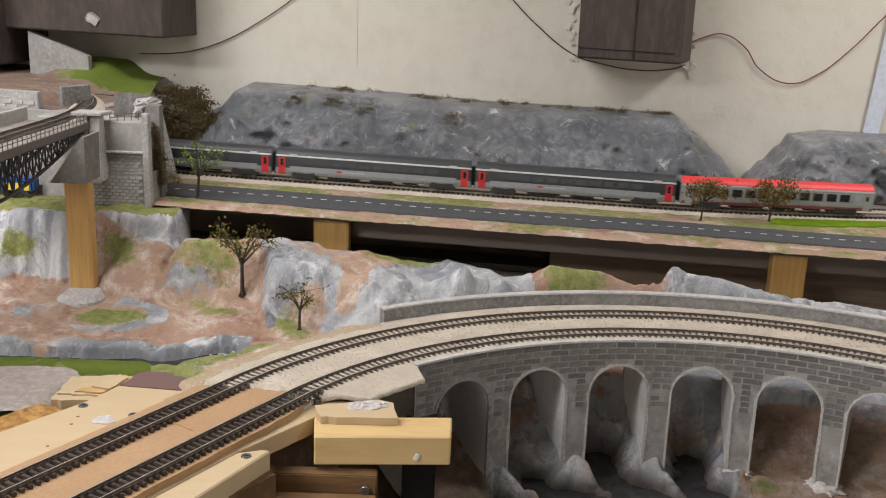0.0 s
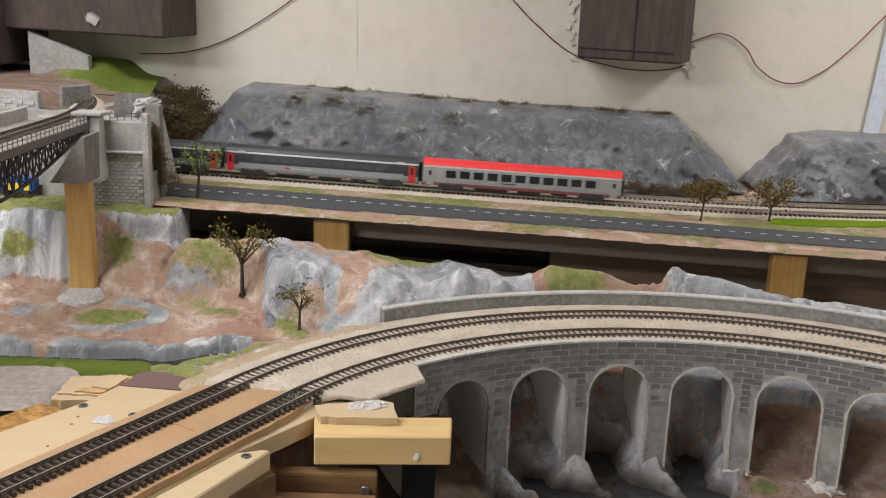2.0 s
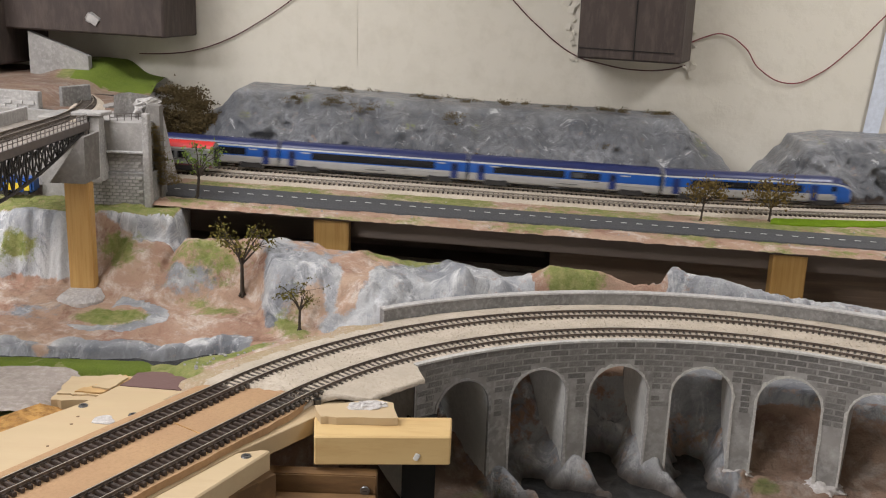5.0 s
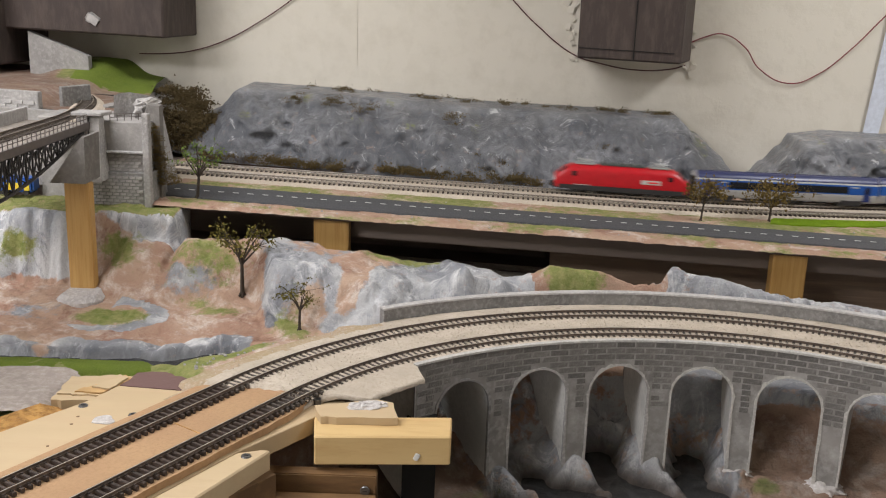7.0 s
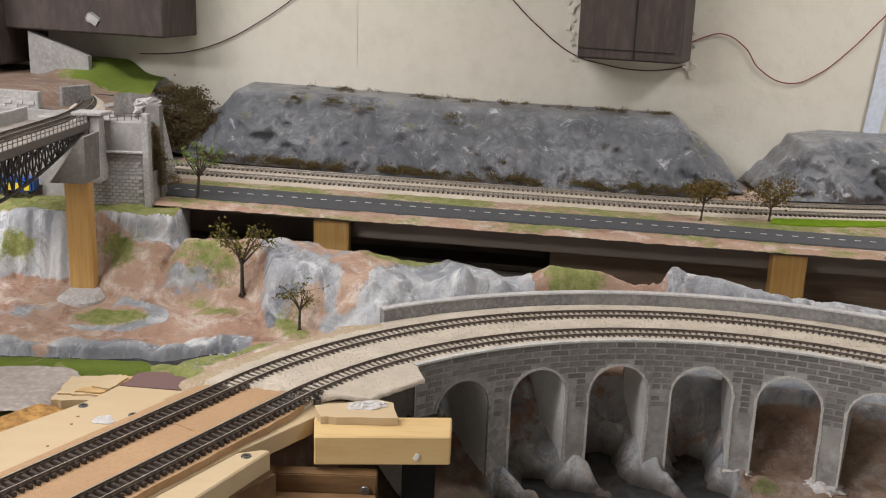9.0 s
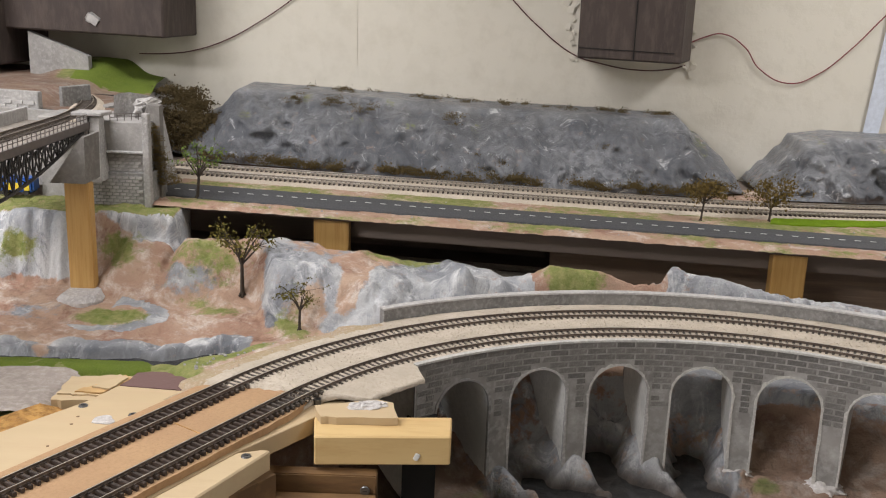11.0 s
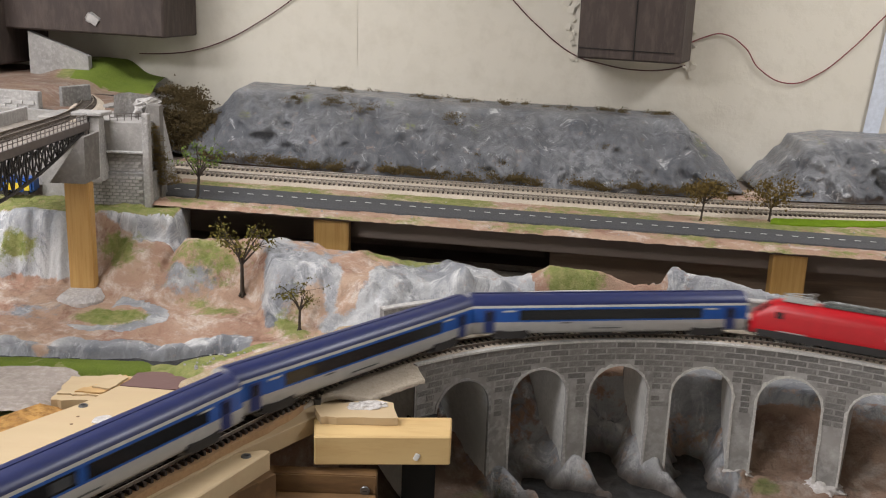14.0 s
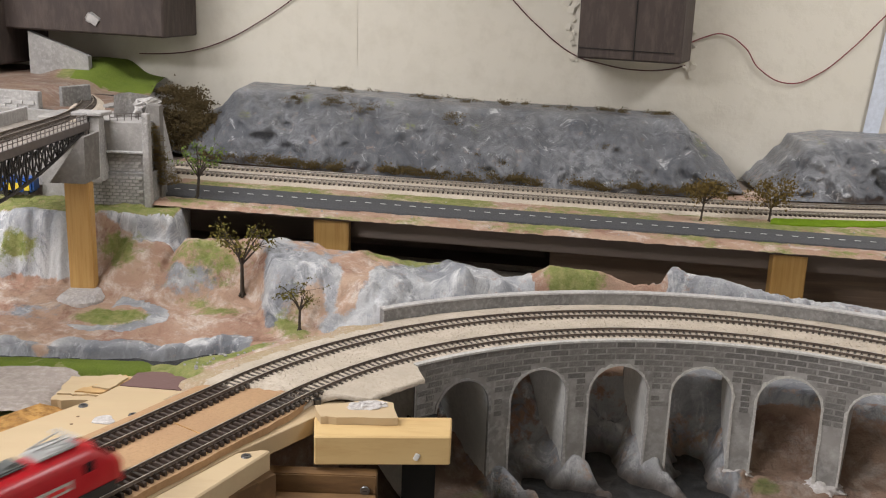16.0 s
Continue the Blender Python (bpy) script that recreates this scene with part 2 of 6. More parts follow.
    bump(nt, b, add.outputs[0], relief, 0.0022)
    return m


M["crag"] = toned("blue_grey_plaster_crag", 0.6, 0.92, 0.45, 0.5)
M["land"] = toned("painted_plaster_scenery", 0.3, 1.0, 0.75, 0.45)

# ---- helpers for shapes ----


def link(name, bm, mats, parent=None, label="", smooth=False, kind=""):
    me = bpy.data.meshes.new(name)
    bm.to_mesh(me)
    bm.free()
    for m in (mats if isinstance(mats, (list, tuple)) else [mats]):
        me.materials.append(M[m])
    if smooth:
        me.polygons.foreach_set("use_smooth", [True] * len(me.polygons))
    ob = new(name, me)
    if parent:
        ob.parent = parent
    return tagged(ob, label, kind=kind)


def part(name, bm, material, parent, label="", smooth=False):
    return link(name, bm, material, parent, label, smooth)


def root(name, label, category, m=None, group="", kind=""):
    ob = new(name)
    ob.empty_display_size = 0.02
    if m is not None:
        ob.matrix_basis = m
    return tagged(ob, label, category, group, kind)


def add_box(bm, x0, x1, y0, y1, z0, z1, m=None, mi=0, bevel=0.0):
    vs = [bm.verts.new(Vector(p)) for p in ((x0, y0, z0), (x1, y0, z0), (x1, y1, z0), (x0, y1, z0), (x0, y0, z1), (x1, y0, z1), (x1, y1, z1), (x0, y1, z1))]
    fs = [bm.faces.new([vs[i] for i in f]) for f in ((3, 2, 1, 0), (4, 5, 6, 7), (0, 1, 5, 4), (1, 2, 6, 5), (2, 3, 7, 6), (3, 0, 4, 7))]
    for f in fs:
        f.material_index = mi
    if bevel:
        es = list({e for f in fs for e in f.edges})
        r = bmesh.ops.bevel(bm, geom=es, offset=bevel, segments=2, affect="EDGES", clamp_overlap=True)
        vs = list({v for f in r["faces"] for v in f.verts} | {v for v in vs if v.is_valid})
    if m is not None:
        for v in vs:
            v.co = m @ v.co
    return vs


def box(x0, x1, y0, y1, z0, z1, m=None, bevel=0.0):
    bm = bmesh.new()
    add_box(bm, x0, x1, y0, y1, z0, z1, m, 0, bevel)
    return bm


def add_rod(bm, a, b, r, n=6, r2=None):
    a, b = Vector(a), Vector(b)
    q = (b - a).to_track_quat("Z", "Y")
    r2 = r if r2 is None else r2
    lo = [bm.verts.new(a + q @ Vector((r * math.cos(t), r * math.sin(t), 0))) for t in [2 * math.pi * i / n for i in range(n)]]
    hi = [bm.verts.new(b + q @ Vector((r2 * math.cos(t), r2 * math.sin(t), 0))) for t in [2 * math.pi * i / n for i in range(n)]]
    for i in range(n):
        bm.faces.new((lo[i], lo[(i + 1) % n], hi[(i + 1) % n], hi[i]))
    bm.faces.new(lo[::-1])
    bm.faces.new(hi)


def prism(pts, z0, z1, bevel=0.0, m=None):
    """A slab with the outline pts (x, y), between z0 and z1."""
    bm = bmesh.new()
    lo = [bm.verts.new((x, y, z0)) for x, y in pts]
    hi = [bm.verts.new((x, y, z1)) for x, y in pts]
    n = len(pts)
    bm.faces.new(lo[::-1])
    bm.faces.new(hi)
    for i in range(n):
        bm.faces.new((lo[i], lo[(i + 1) % n], hi[(i + 1) % n], hi[i]))
    bmesh.ops.recalc_face_normals(bm, faces=bm.faces)
    if bevel:
        bmesh.ops.bevel(bm, geom=list(bm.edges), offset=bevel, segments=1, affect="EDGES", clamp_overlap=True)
    if m is not None:
        bm.transform(m)
    return bm


def ragged(pts, step, amp, seed):
    """A torn outline: each edge cut into short pieces that stray by about amp."""
    rnd, out = random.Random(seed), []
    for (x0, y0), (x1, y1) in zip(pts, pts[1:] + pts[:1]):
        n = max(1, int(math.hypot(x1 - x0, y1 - y0) / step))
        for i in range(n):
            k = (i + (rnd.uniform(-0.25, 0.25) if i else 0)) / n
            out.append((x0 + (x1 - x0) * k + rnd.gauss(0, amp), y0 + (y1 - y0) * k + rnd.gauss(0, amp)))
    return out


def sweep(path, profile, closed=True, caps=True):
    """Profile points (side, up) carried along path rows (place, side direction)."""
    bm = bmesh.new()
    rings = [[bm.verts.new(p + sd * u + Vector((0, 0, v))) for u, v in profile] for p, sd in path]
    n = len(profile)
    for a, b in zip(rings, rings[1:]):
        for i in range(n if closed else n - 1):
            bm.faces.new((a[i], a[(i + 1) % n], b[(i + 1) % n], b[i]))
    if closed and caps:
        bm.faces.new(rings[0])
        bm.faces.new(rings[-1][::-1])
    bmesh.ops.recalc_face_normals(bm, faces=bm.faces)
    return bm


def smoothstep(a, b, x):
    t = min(1, max(0, (x - a) / (b - a)))
    return t * t * (3 - 2 * t)


def lerp_table(rows, x):
    if x <= rows[0][0]:
        return rows[0][1]
    for (x0, y0), (x1, y1) in zip(rows, rows[1:]):
        if x <= x1:
            return y0 + (y1 - y0) * smoothstep(x0, x1, x)
    return rows[-1][1]


def fbm(x, y, z=0.0, octaves=4):
    v, a = 0.0, 1.0
    for _ in range(octaves):
        v += a * noise.noise(Vector((x, y, z)))
        x, y, z, a = x * 2.03 + 5.1, y * 2.03 + 1.7, z * 2.03, a * 0.5
    return v


# ---- the plan: a near double track on a curve, a far shelf behind it ----
CEN = Vector((0.2365, 0.5748, 0))      # centre of both near curves
RB, RA = 0.4224, 0.4843                # their radii
PH0 = radians(149.5)                   # where the curve becomes straight
FO = Vector((-0.2586, 1.4833, 0.0618)) # the far shelf: rail level at its start
FD = Vector((math.cos(-0.0686), math.sin(-0.0686), -0.0266))
FN = Vector((math.sin(0.0686), math.cos(0.0686), 0))
FM = Matrix(((FD.x, FN.x, 0, FO.x), (FD.y, FN.y, 0, FO.y), (FD.z, 0, 1, FO.z), (0, 0, 0, 1)))


def far(s, n, z=0.0):
    return FO + FD * s + FN * n + Vector((0, 0, z))


def far_bend(s):
    return 0.30 * max(0, s - 0.5) ** 2


def near_track(r):
    """Rows along a near track from the hidden right to the board's end: place, side direction (outwards)."""
    rows = []
    for i in range(0, 121):
        a = radians(40) + (PH0 - radians(40)) * i / 120
        d = Vector((math.cos(a), math.sin(a), 0))
        rows.append((CEN + d * r, d))
    d = Vector((math.cos(PH0), math.sin(PH0), 0))
    t = Vector((-d.y, d.x, 0))
    for i in range(1, 60):
        rows.append((CEN + d * r + t * (0.75 * i / 59), d))
    return rows


def far_track(n0):
    return [(far(s, n0 + far_bend(s)), FN) for s in [-2.6 + 0.02 * i for i in range(181)]]


def measure_path(rows):
    out, total = [], 0.0
    for i, (p, d) in enumerate(rows):
        if i:
            total += (p - rows[i - 1][0]).length
        out.append(total)
    return out

# ---- the room ----
WALL_N = 0.36


def build_room():
    w = root("wall_back", "old white plaster wall with stains and a crack", "wall", kind="structure")
    part("plaster", box(-2.9, 2.6, WALL_N, WALL_N + 0.12, -1.3, 1.5, FM), "plaster", w)
    # a shallow vertical seam in the plaster and a few patches of filler
    bm = bmesh.new()
    add_box(bm, 0.061, 0.0635, WALL_N - 0.0012, WALL_N + 0.01, 0.15, 0.6, FM)
    part("seam", bm, "plaster", w, "thin vertical seam in the plaster")
    # walls and ceiling out of view, added to close the room and bounce light
    for nm, b in (("wall_left", (-3.0, -2.9, -2.6, WALL_N, -1.3, 1.5)), ("wall_right", (2.6, 2.7, -2.6, WALL_N, -1.3, 1.5)), ("wall_front", (-2.9, 2.6, -2.7, -2.6, -1.3, 1.5))):
        tagged(link(nm, box(*b, FM), "room"), "plain whitewashed wall out of view, bounces lamp light", "wall", kind="structure")
    tagged(link("floor", box(-2.9, 2.6, -2.6, WALL_N, -1.4, -1.3, FM), "floor"), "grey screed cellar floor", "floor", kind="structure")
    tagged(link("ceiling", box(-3.0, 2.7, -2.7, WALL_N + 0.12, 1.5, 1.6, FM), "room"), "plain whitewashed ceiling out of view, bounces lamp light", "ceiling", kind="structure")


def crag_mesh(s0, s1, top, foot, n_top, seed, nx, ny=44, low=0, high=44):
    """A plaster rock face: from the foot line up to an uneven crest and back to the wall."""
    bm = bmesh.new()
    lay = bm.verts.layers.float_color.new("tone")
    grid = []
    for i in range(nx + 1):
        s = s0 + (s1 - s0) * i / nx
        h, f0 = lerp_table(top, s), lerp_table(foot, s)
        nt_ = max(f0 + 0.02, n_top)
        col = []
        for j in range(ny + 1):
            u = j / ny
            if u < 0.78:
                v = u / 0.78
                zz, nn = h * (v ** 0.9), f0 + (nt_ - f0) * (0.62 * v + 0.38 * v * v)
            else:
                v = (u - 0.78) / 0.22
                zz, nn = h * (1 + 0.03 * v), nt_ + (WALL_N - 0.002 - nt_) * v
            damp = smoothstep(0, 0.08, u) * (1 - smoothstep(0.7, 0.8, u) * 0.75) * min(1, h / 0.03)
            big = fbm(s * 13 + seed, zz * 16, 0.3, 3)
            rid = 1 - abs(noise.noise(Vector((s * 26 + seed, zz * 30 + s * 9, 2.0)))) * 2
            fine = fbm(s * 70 + seed, zz * 90, 5, 3)
            rid2 = abs(noise.noise(Vector((s * 44 + seed + zz * 20, zz * 60, 8.0)))) + 0.5 * abs(noise.noise(Vector((s * 120 + seed, zz * 110, 3.0))))
            nn += (-0.022 * big - 0.014 * rid + 0.005 * fine + 0.014 * rid2) * damp
            zz += (0.006 * big + 0.003 * fine) * damp * (0.3 + u)
            p = bm.verts.new(far(s, nn, zz - 0.006))
            tuft = noise.noise(Vector((s * 21 + seed * 3, zz * 34, 9)))
            p[lay] = (smoothstep(0.40, 0.5, tuft) * 0.12 + (0.10 if u > 0.8 else 0.0), smoothstep(0.36, 0.5, tuft) * 0.35 * (u > 0.45), 0.10 + 0.22 * smoothstep(0.62, 0.8, u), 1)
            col.append(p)
        grid.append(col)
    for a, b in zip(grid, grid[1:]):
        for j in range(low, high):
            bm.faces.new((a[j], b[j], b[j + 1], a[j + 1]))
    bmesh.ops.delete(bm, geom=[v for v in bm.verts if not v.link_faces], context="VERTS")
    return bm


CRAG_TOP = [(-0.30, 0.0), (-0.255, 0.012), (-0.18, 0.066), (-0.126, 0.111), (0.07, 0.110), (0.33, 0.106), (0.642, 0.1065), (0.683, 0.077), (0.719, 0.050), (0.7425, 0.022), (0.752, 0.0)]
CRAG_FOOT = [(-0.3, 0.22), (-0.12, 0.125), (0.17, 0.112), (0.45, 0.105), (0.63, 0.122), (0.76, 0.19)]
CRAG2_TOP = [(0.780, 0.0), (0.788, 0.012), (0.811, 0.034), (0.838, 0.062), (0.856, 0.085), (0.915, 0.0945), (1.05, 0.096), (1.5, 0.09)]
CRAG2_FOOT = [(0.735, 0.19), (0.8, 0.152), (0.91, 0.168), (1.1, 0.23), (1.5, 0.27)]


def tuft_mesh(bm, c, size, count, seed, mi=0):
    """A clump of ground foam: many small tilted flakes."""
    rnd = random.Random(seed)
    for _ in range(int(count * 2.6)):
        d = Vector((rnd.gauss(0, 1), rnd.gauss(0, 0.6), abs(rnd.gauss(0, 0.55)))) * size * 0.5
        q = Euler((rnd.uniform(0, 6), rnd.uniform(0, 6), rnd.uniform(0, 6))).to_matrix()
        r = size * rnd.uniform(0.06, 0.14)
        vs = [bm.verts.new(c + d + q @ Vector(p)) for p in ((r, 0, 0), (-r * 0.5, r * 0.8, 0), (-r * 0.5, -r * 0.8, 0), (0, 0, r * 1.1))]
        for f in ((0, 1, 3), (1, 2, 3), (2, 0, 3), (0, 2, 1)):
            bm.faces.new([vs[k] for k in f]).material_index = mi


def build_crags():
    for label, *shape in (("long blue-grey plaster rock face with white highlights against the wall", -0.29, 0.752, CRAG_TOP, CRAG_FOOT, 0.27, 1.7, 260),
                          ("shorter blue-grey plaster rock face behind the lime meadow", 0.780, 1.5, CRAG2_TOP, CRAG2_FOOT, 0.265, 7.3, 190)):
        a = root("rock_face", label, "rock")
        part("face", crag_mesh(*shape, high=35), "crag", a, smooth=True)
        part("crest", crag_mesh(*shape, low=35), "crag", a, "dusty sloping crest", smooth=True)
    rnd = random.Random(4)
    bm = bmesh.new()
    # turf on the crest
    for s0, s1, k in ((0.03, 0.10, 9), (0.19, 0.26, 10), (0.27, 0.31, 5), (0.33, 0.38, 9), (0.41, 0.46, 5), (0.505, 0.63, 26), (-0.02, 0.2, 9)):
        for _ in range(k):
            s = rnd.uniform(s0, s1)
            tuft_mesh(bm, far(s, 0.272 + rnd.uniform(0, 0.02), lerp_table(CRAG_TOP, s) + rnd.uniform(-0.002, 0.003)), rnd.uniform(0.006, 0.011), 18, rnd.random())
    tagged(link("crest_turf", bm, "straw"), "olive brown turf tufts along the rock crest", "turf", kind="stuff")
    bm = bmesh.new()
    for _ in range(300):
        s = rnd.uniform(-0.16, 0.76)
        if 0.25 < (s * 3.1) % 1 < 0.42:
            continue
        f0 = lerp_table(CRAG_FOOT, s)
        tuft_mesh(bm, far(s, f0 + rnd.uniform(-0.008, 0.016), rnd.uniform(-0.005, 0.005)), rnd.uniform(0.008, 0.017), 26, rnd.random())
    for s, z in ((0.32, 0.022), (0.30, 0.012), (0.515, 0.055), (0.05, 0.094), (-0.02, 0.096), (0.10, 0.090), (0.34, 0.016), (0.25, 0.080)):
        for _ in range(9):
            nn = 0.125 + 0.13 * (z / 0.11) + rnd.uniform(-0.004, 0.008) - 0.012
            tuft_mesh(bm, far(s + rnd.gauss(0, 0.012), nn, z + rnd.gauss(0, 0.005)), rnd.uniform(0.008, 0.014), 16, rnd.random())
    tagged(link("foot_turf", bm, "straw"), "brown olive scrub along the foot of the rocks", "turf", kind="stuff")
    # dark bush between tunnel and rock
    bm = bmesh.new()
    for _ in range(190):
        u, v = rnd.random(), rnd.random()
        s = -0.27 + 0.13 * u
        h = 0.10 * (1 - max(0, (s + 0.19) / 0.06) ** 1.3) * v if s > -0.19 else 0.10 * v
        tuft_mesh(bm, far(s, 0.17 + 0.02 * rnd.random() + 0.05 * v, h), rnd.uniform(0.014, 0.024), 26, rnd.random())
    tagged(link("bush", bm, "bush"), "dense dark olive brown bush beside the tunnel", "bush")


def timber_end(name, pts, z0, z1, label):
    """A dark roof timber that comes out of the wall; chipped plaster round it."""
    r = root(name, label, "beam")
    bm = prism(pts, z0, z1, 0.003, FM)
    part("timber", bm, "beam", r)
    return r


def build_timbers():
    t = timber_end("wall_timber", [(0.459, 0.235), (0.632, 0.235), (0.668, 0.357), (0.468, 0.357)], 0.197, 0.5, "dark brown timber block sticking out of the wall")
    bm = bmesh.new()
    add_box(bm, 0.552, 0.5535, 0.2335, 0.24, 0.199, 0.5, FM)
    add_box(bm, 0.46, 0.62, 0.2338, 0.24, 0.2135, 0.2148, FM)
    part("crack", bm, "black", t, "dark drying crack")
    bm = bmesh.new()
    rnd = random.Random(8)
    for _ in range(26):
        k = rnd.random()
        if k < 0.5:
            s, z = 0.452 + rnd.gauss(0, 0.006), rnd.uniform(0.19, 0.32)
        elif k < 0.8:
            s, z = rnd.uniform(0.46, 0.67), 0.189 + rnd.gauss(0, 0.003)
        else:
            s, z = 0.672 + rnd.gauss(0, 0.004), rnd.uniform(0.175, 0.26)
        r = rnd.uniform(0.003, 0.008)
        add_box(bm, -r, r, -0.0025, 0.0025, -r, r, FM @ pose(s, WALL_N - 0.001, z, rnd.uniform(-15, 15), rnd.uniform(0, 90), rnd.uniform(-12, 12)), 0, 0.0018)
    tagged(link("broken_plaster", bm, "plaster"), "chipped plaster edge round the timber", "plaster", kind="stuff")
    t2 = timber_end("wall_timber", [(-0.56, 0.20), (-0.243, 0.20), (-0.236, 0.357), (-0.56, 0.357)], 0.186, 0.5, "black-brown timber block with a pale chip on it")
    part("chip", box(-0.013, 0.013, -0.004, 0.003, -0.010, 0.010, FM @ pose(-0.365, 0.20, 0.210, 8, 34, 6), 0.0035), "plasterstone", t2, "pale chipped patch")
    # low dark masonry behind the upper track
    t3 = timber_end("wall_timber", [(-0.95, 0.10), (-0.52, 0.14), (-0.52, 0.357), (-0.95, 0.357)], 0.125, 0.5, "dark sooty timber in the corner")


def cable(name, pts, label, mname, r=0.0011):
    cu = bpy.data.curves.new(name, "CURVE")
    cu.dimensions, cu.bevel_depth, cu.bevel_resolution = "3D", r, 2
    sp = cu.splines.new("BEZIER")
    sp.bezier_points.add(len(pts) - 1)
    for b, (s, z) in zip(sp.bezier_points, pts):
        b.co = far(s, WALL_N - 0.004, z)
        b.handle_left_type = b.handle_right_type = "AUTO"
    cu.materials.append(M[mname])
    return tagged(new(name, cu), label, "cable")


def build_cables():
    bm = bmesh.new()
    pts = [(0.985, 0.085), (1.012, 0.085), (1.05, 0.40), (1.012, 0.40)]
    f, b = [bm.verts.new(far(s, WALL_N - 0.006, z)) for s, z in pts], [bm.verts.new(far(s, WALL_N - 0.004, z)) for s, z in pts]
    bm.faces.new(f)
    bm.faces.new(b[::-1])
    for i in range(4):
        bm.faces.new((f[i], b[i], b[(i + 1) % 4], f[(i + 1) % 4]))
    bmesh.ops.recalc_face_normals(bm, faces=bm.faces)
    tagged(link("plastic_sheet", bm, "sheet"), "pale bluish plastic sheet hanging on the wall", "sheet")
    cable("cable", [(-0.347, 0.146), (-0.298, 0.149), (-0.244, 0.158), (-0.18, 0.182), (-0.126, 0.213), (-0.058, 0.261), (0.02, 0.33)], "thin dark red cable sagging along the wall", "cable_dark")
    cable("cable", [(0.31, 0.32), (0.345, 0.285), (0.39, 0.244), (0.464, 0.194), (0.505, 0.184), (0.567, 0.176), (0.637, 0.182), (0.66, 0.19)], "thin dark red cable passing below the timber", "cable_dark")
    cable("cable", [(0.655, 0.225), (0.691, 0.242), (0.72, 0.249), (0.762, 0.228), (0.79, 0.193), (0.848, 0.17), (0.895, 0.19), (0.939, 0.229), (0.996, 0.296), (1.05, 0.36)], "thin red cable looping down the wall", "cable")


# ---- the far shelf ----


POSTS = ((0.0937, 0.1419), (0.7097, 0.7549))


def build_shelf():
    sh = root("shelf", "plywood shelf with turf edges carrying road and two tracks", "shelf", kind="structure")
    part("board", box(-0.13, 1.3, -0.180, WALL_N - 0.001, -0.0190, -0.0127, FM), "fascia", sh)
    part("board", box(-2.7, -0.1302, -0.10, WALL_N - 0.001, -0.024, -0.0127, FM), "fascia", sh)
    # turf and sand skin over the board, uneven
    bm = bmesh.new()
    lay = bm.verts.layers.float_color.new("tone")
    ns = [-0.197 + 0.008 * j for j in range(56)]
    grid = []
    for i in range(241):
        s = -0.20 + 1.50 * i / 240
        row = []
        for n in ns:
            edge = smoothstep(-0.197, -0.185, n + 0.004 * fbm(s * 22, 1.0, 0, 2))
            z = -0.0125 + 0.0035 * edge + 0.0012 * fbm(s * 60, n * 60, 0, 3)
            if -0.075 < n - far_bend(s) < -0.022:
                z += 0.0012
            v = bm.verts.new(far(s, n - (0.004 * fbm(s * 25, 3.3, 0, 3) if n < -0.187 else 0), z))
            g = fbm(s * 9 + 3, n * 16, 2.0, 3)
            grass = 0.52 + 0.7 * g if n > -0.155 else 0.22 + 1.0 * g
            v[lay] = (1.0, max(0, min(1, grass)) if n < 0.0 else 0.15, 0, 1)
            row.append(v)
        grid.append(row)
    for a, b in zip(grid, grid[1:]):
        for j in range(len(ns) - 1):
            bm.faces.new((a[j], b[j], b[j + 1], a[j + 1]))
    part("turf_skin", bm, "land", sh, "worn sandy turf", smooth=True)
    # ballast bed of both tracks
    rows = [(far(s, 0.037 + far_bend(s), -0.0053), FN) for s in [-2.6 + 0.02 * i for i in range(194)]]
    part("ballast_bed", sweep(rows, [(-0.058, -0.006), (-0.0485, 0.0002), (-0.044, 0.0004), (-0.031, 0.0010), (-0.017, 0.0004), (-0.012, 0.0022), (0.0, 0.0026), (0.012, 0.0022), (0.0165, 0.0004), (0.031, 0.0010), (0.045, 0.0004), (0.050, 0.0002), (0.060, -0.006)]), "ballast", sh)
    # lime meadow
    pts = [(0.735, -0.040), (0.81, -0.034), (0.92, 0.004), (1.0, 0.03), (1.3, 0.10), (1.3, 0.18), (0.97, 0.062), (0.90, 0.036), (0.83, 0.018), (0.752, 0.004)]
    bm = prism(ragged(pts, 0.008, 0.0012, 2), -0.0105, -0.0064, 0, FM)
    part("meadow", bm, "lime", sh, "bright lime green meadow strip")
    # fine stones along the edges
    bm = bmesh.new()
    rnd = random.Random(12)
    for _ in range(40):
        s, n = rnd.uniform(-0.12, 1.0), rnd.choice([-0.182, -0.170, -0.06]) + rnd.gauss(0, 0.006)
        r = rnd.uniform(0.0006, 0.0015)
        add_box(bm, -r, r, -r, r, -r * 0.6, r * 0.6, FM @ pose(s, n, -0.0085, rnd.uniform(0, 60), rnd.uniform(0, 60), rnd.uniform(0, 90)))
    part("pebbles", bm, "plasterstone", sh, "scattered pebbles")
    sh.children[-1]["kind"] = "stuff"
    # supports and the dark space below
    for s0, s1 in POSTS:
        p = root("shelf_post", "yellow varnished pine post under the shelf", "post", group="shelf posts")
        part("timber", box(s0, s1, -0.1785, -0.158, -1.295, -0.0192, FM, 0.0012), "post", p)
    j = root("joist", "grey-brown joist under the shelf", "joist")
    for s0, s1 in ((0.144, 0.7320), (0.7325, 1.3)):
        part("plank", box(s0, s1, -0.157, -0.138, -0.045, -0.0192, FM, 0.001), "fascia", j)
    tagged(link("lower_board", box(-0.7, 1.3, -0.135, 0.30, -0.135, -0.12, FM), "fascia"), "dark brown hidden storage board below", "board", kind="structure")
    tagged(link("lower_back", box(-0.7, 0.42, 0.10, 0.115, -0.12, -0.0192, FM), "fascia"), "dark brown panel below the shelf", "panel", kind="structure")
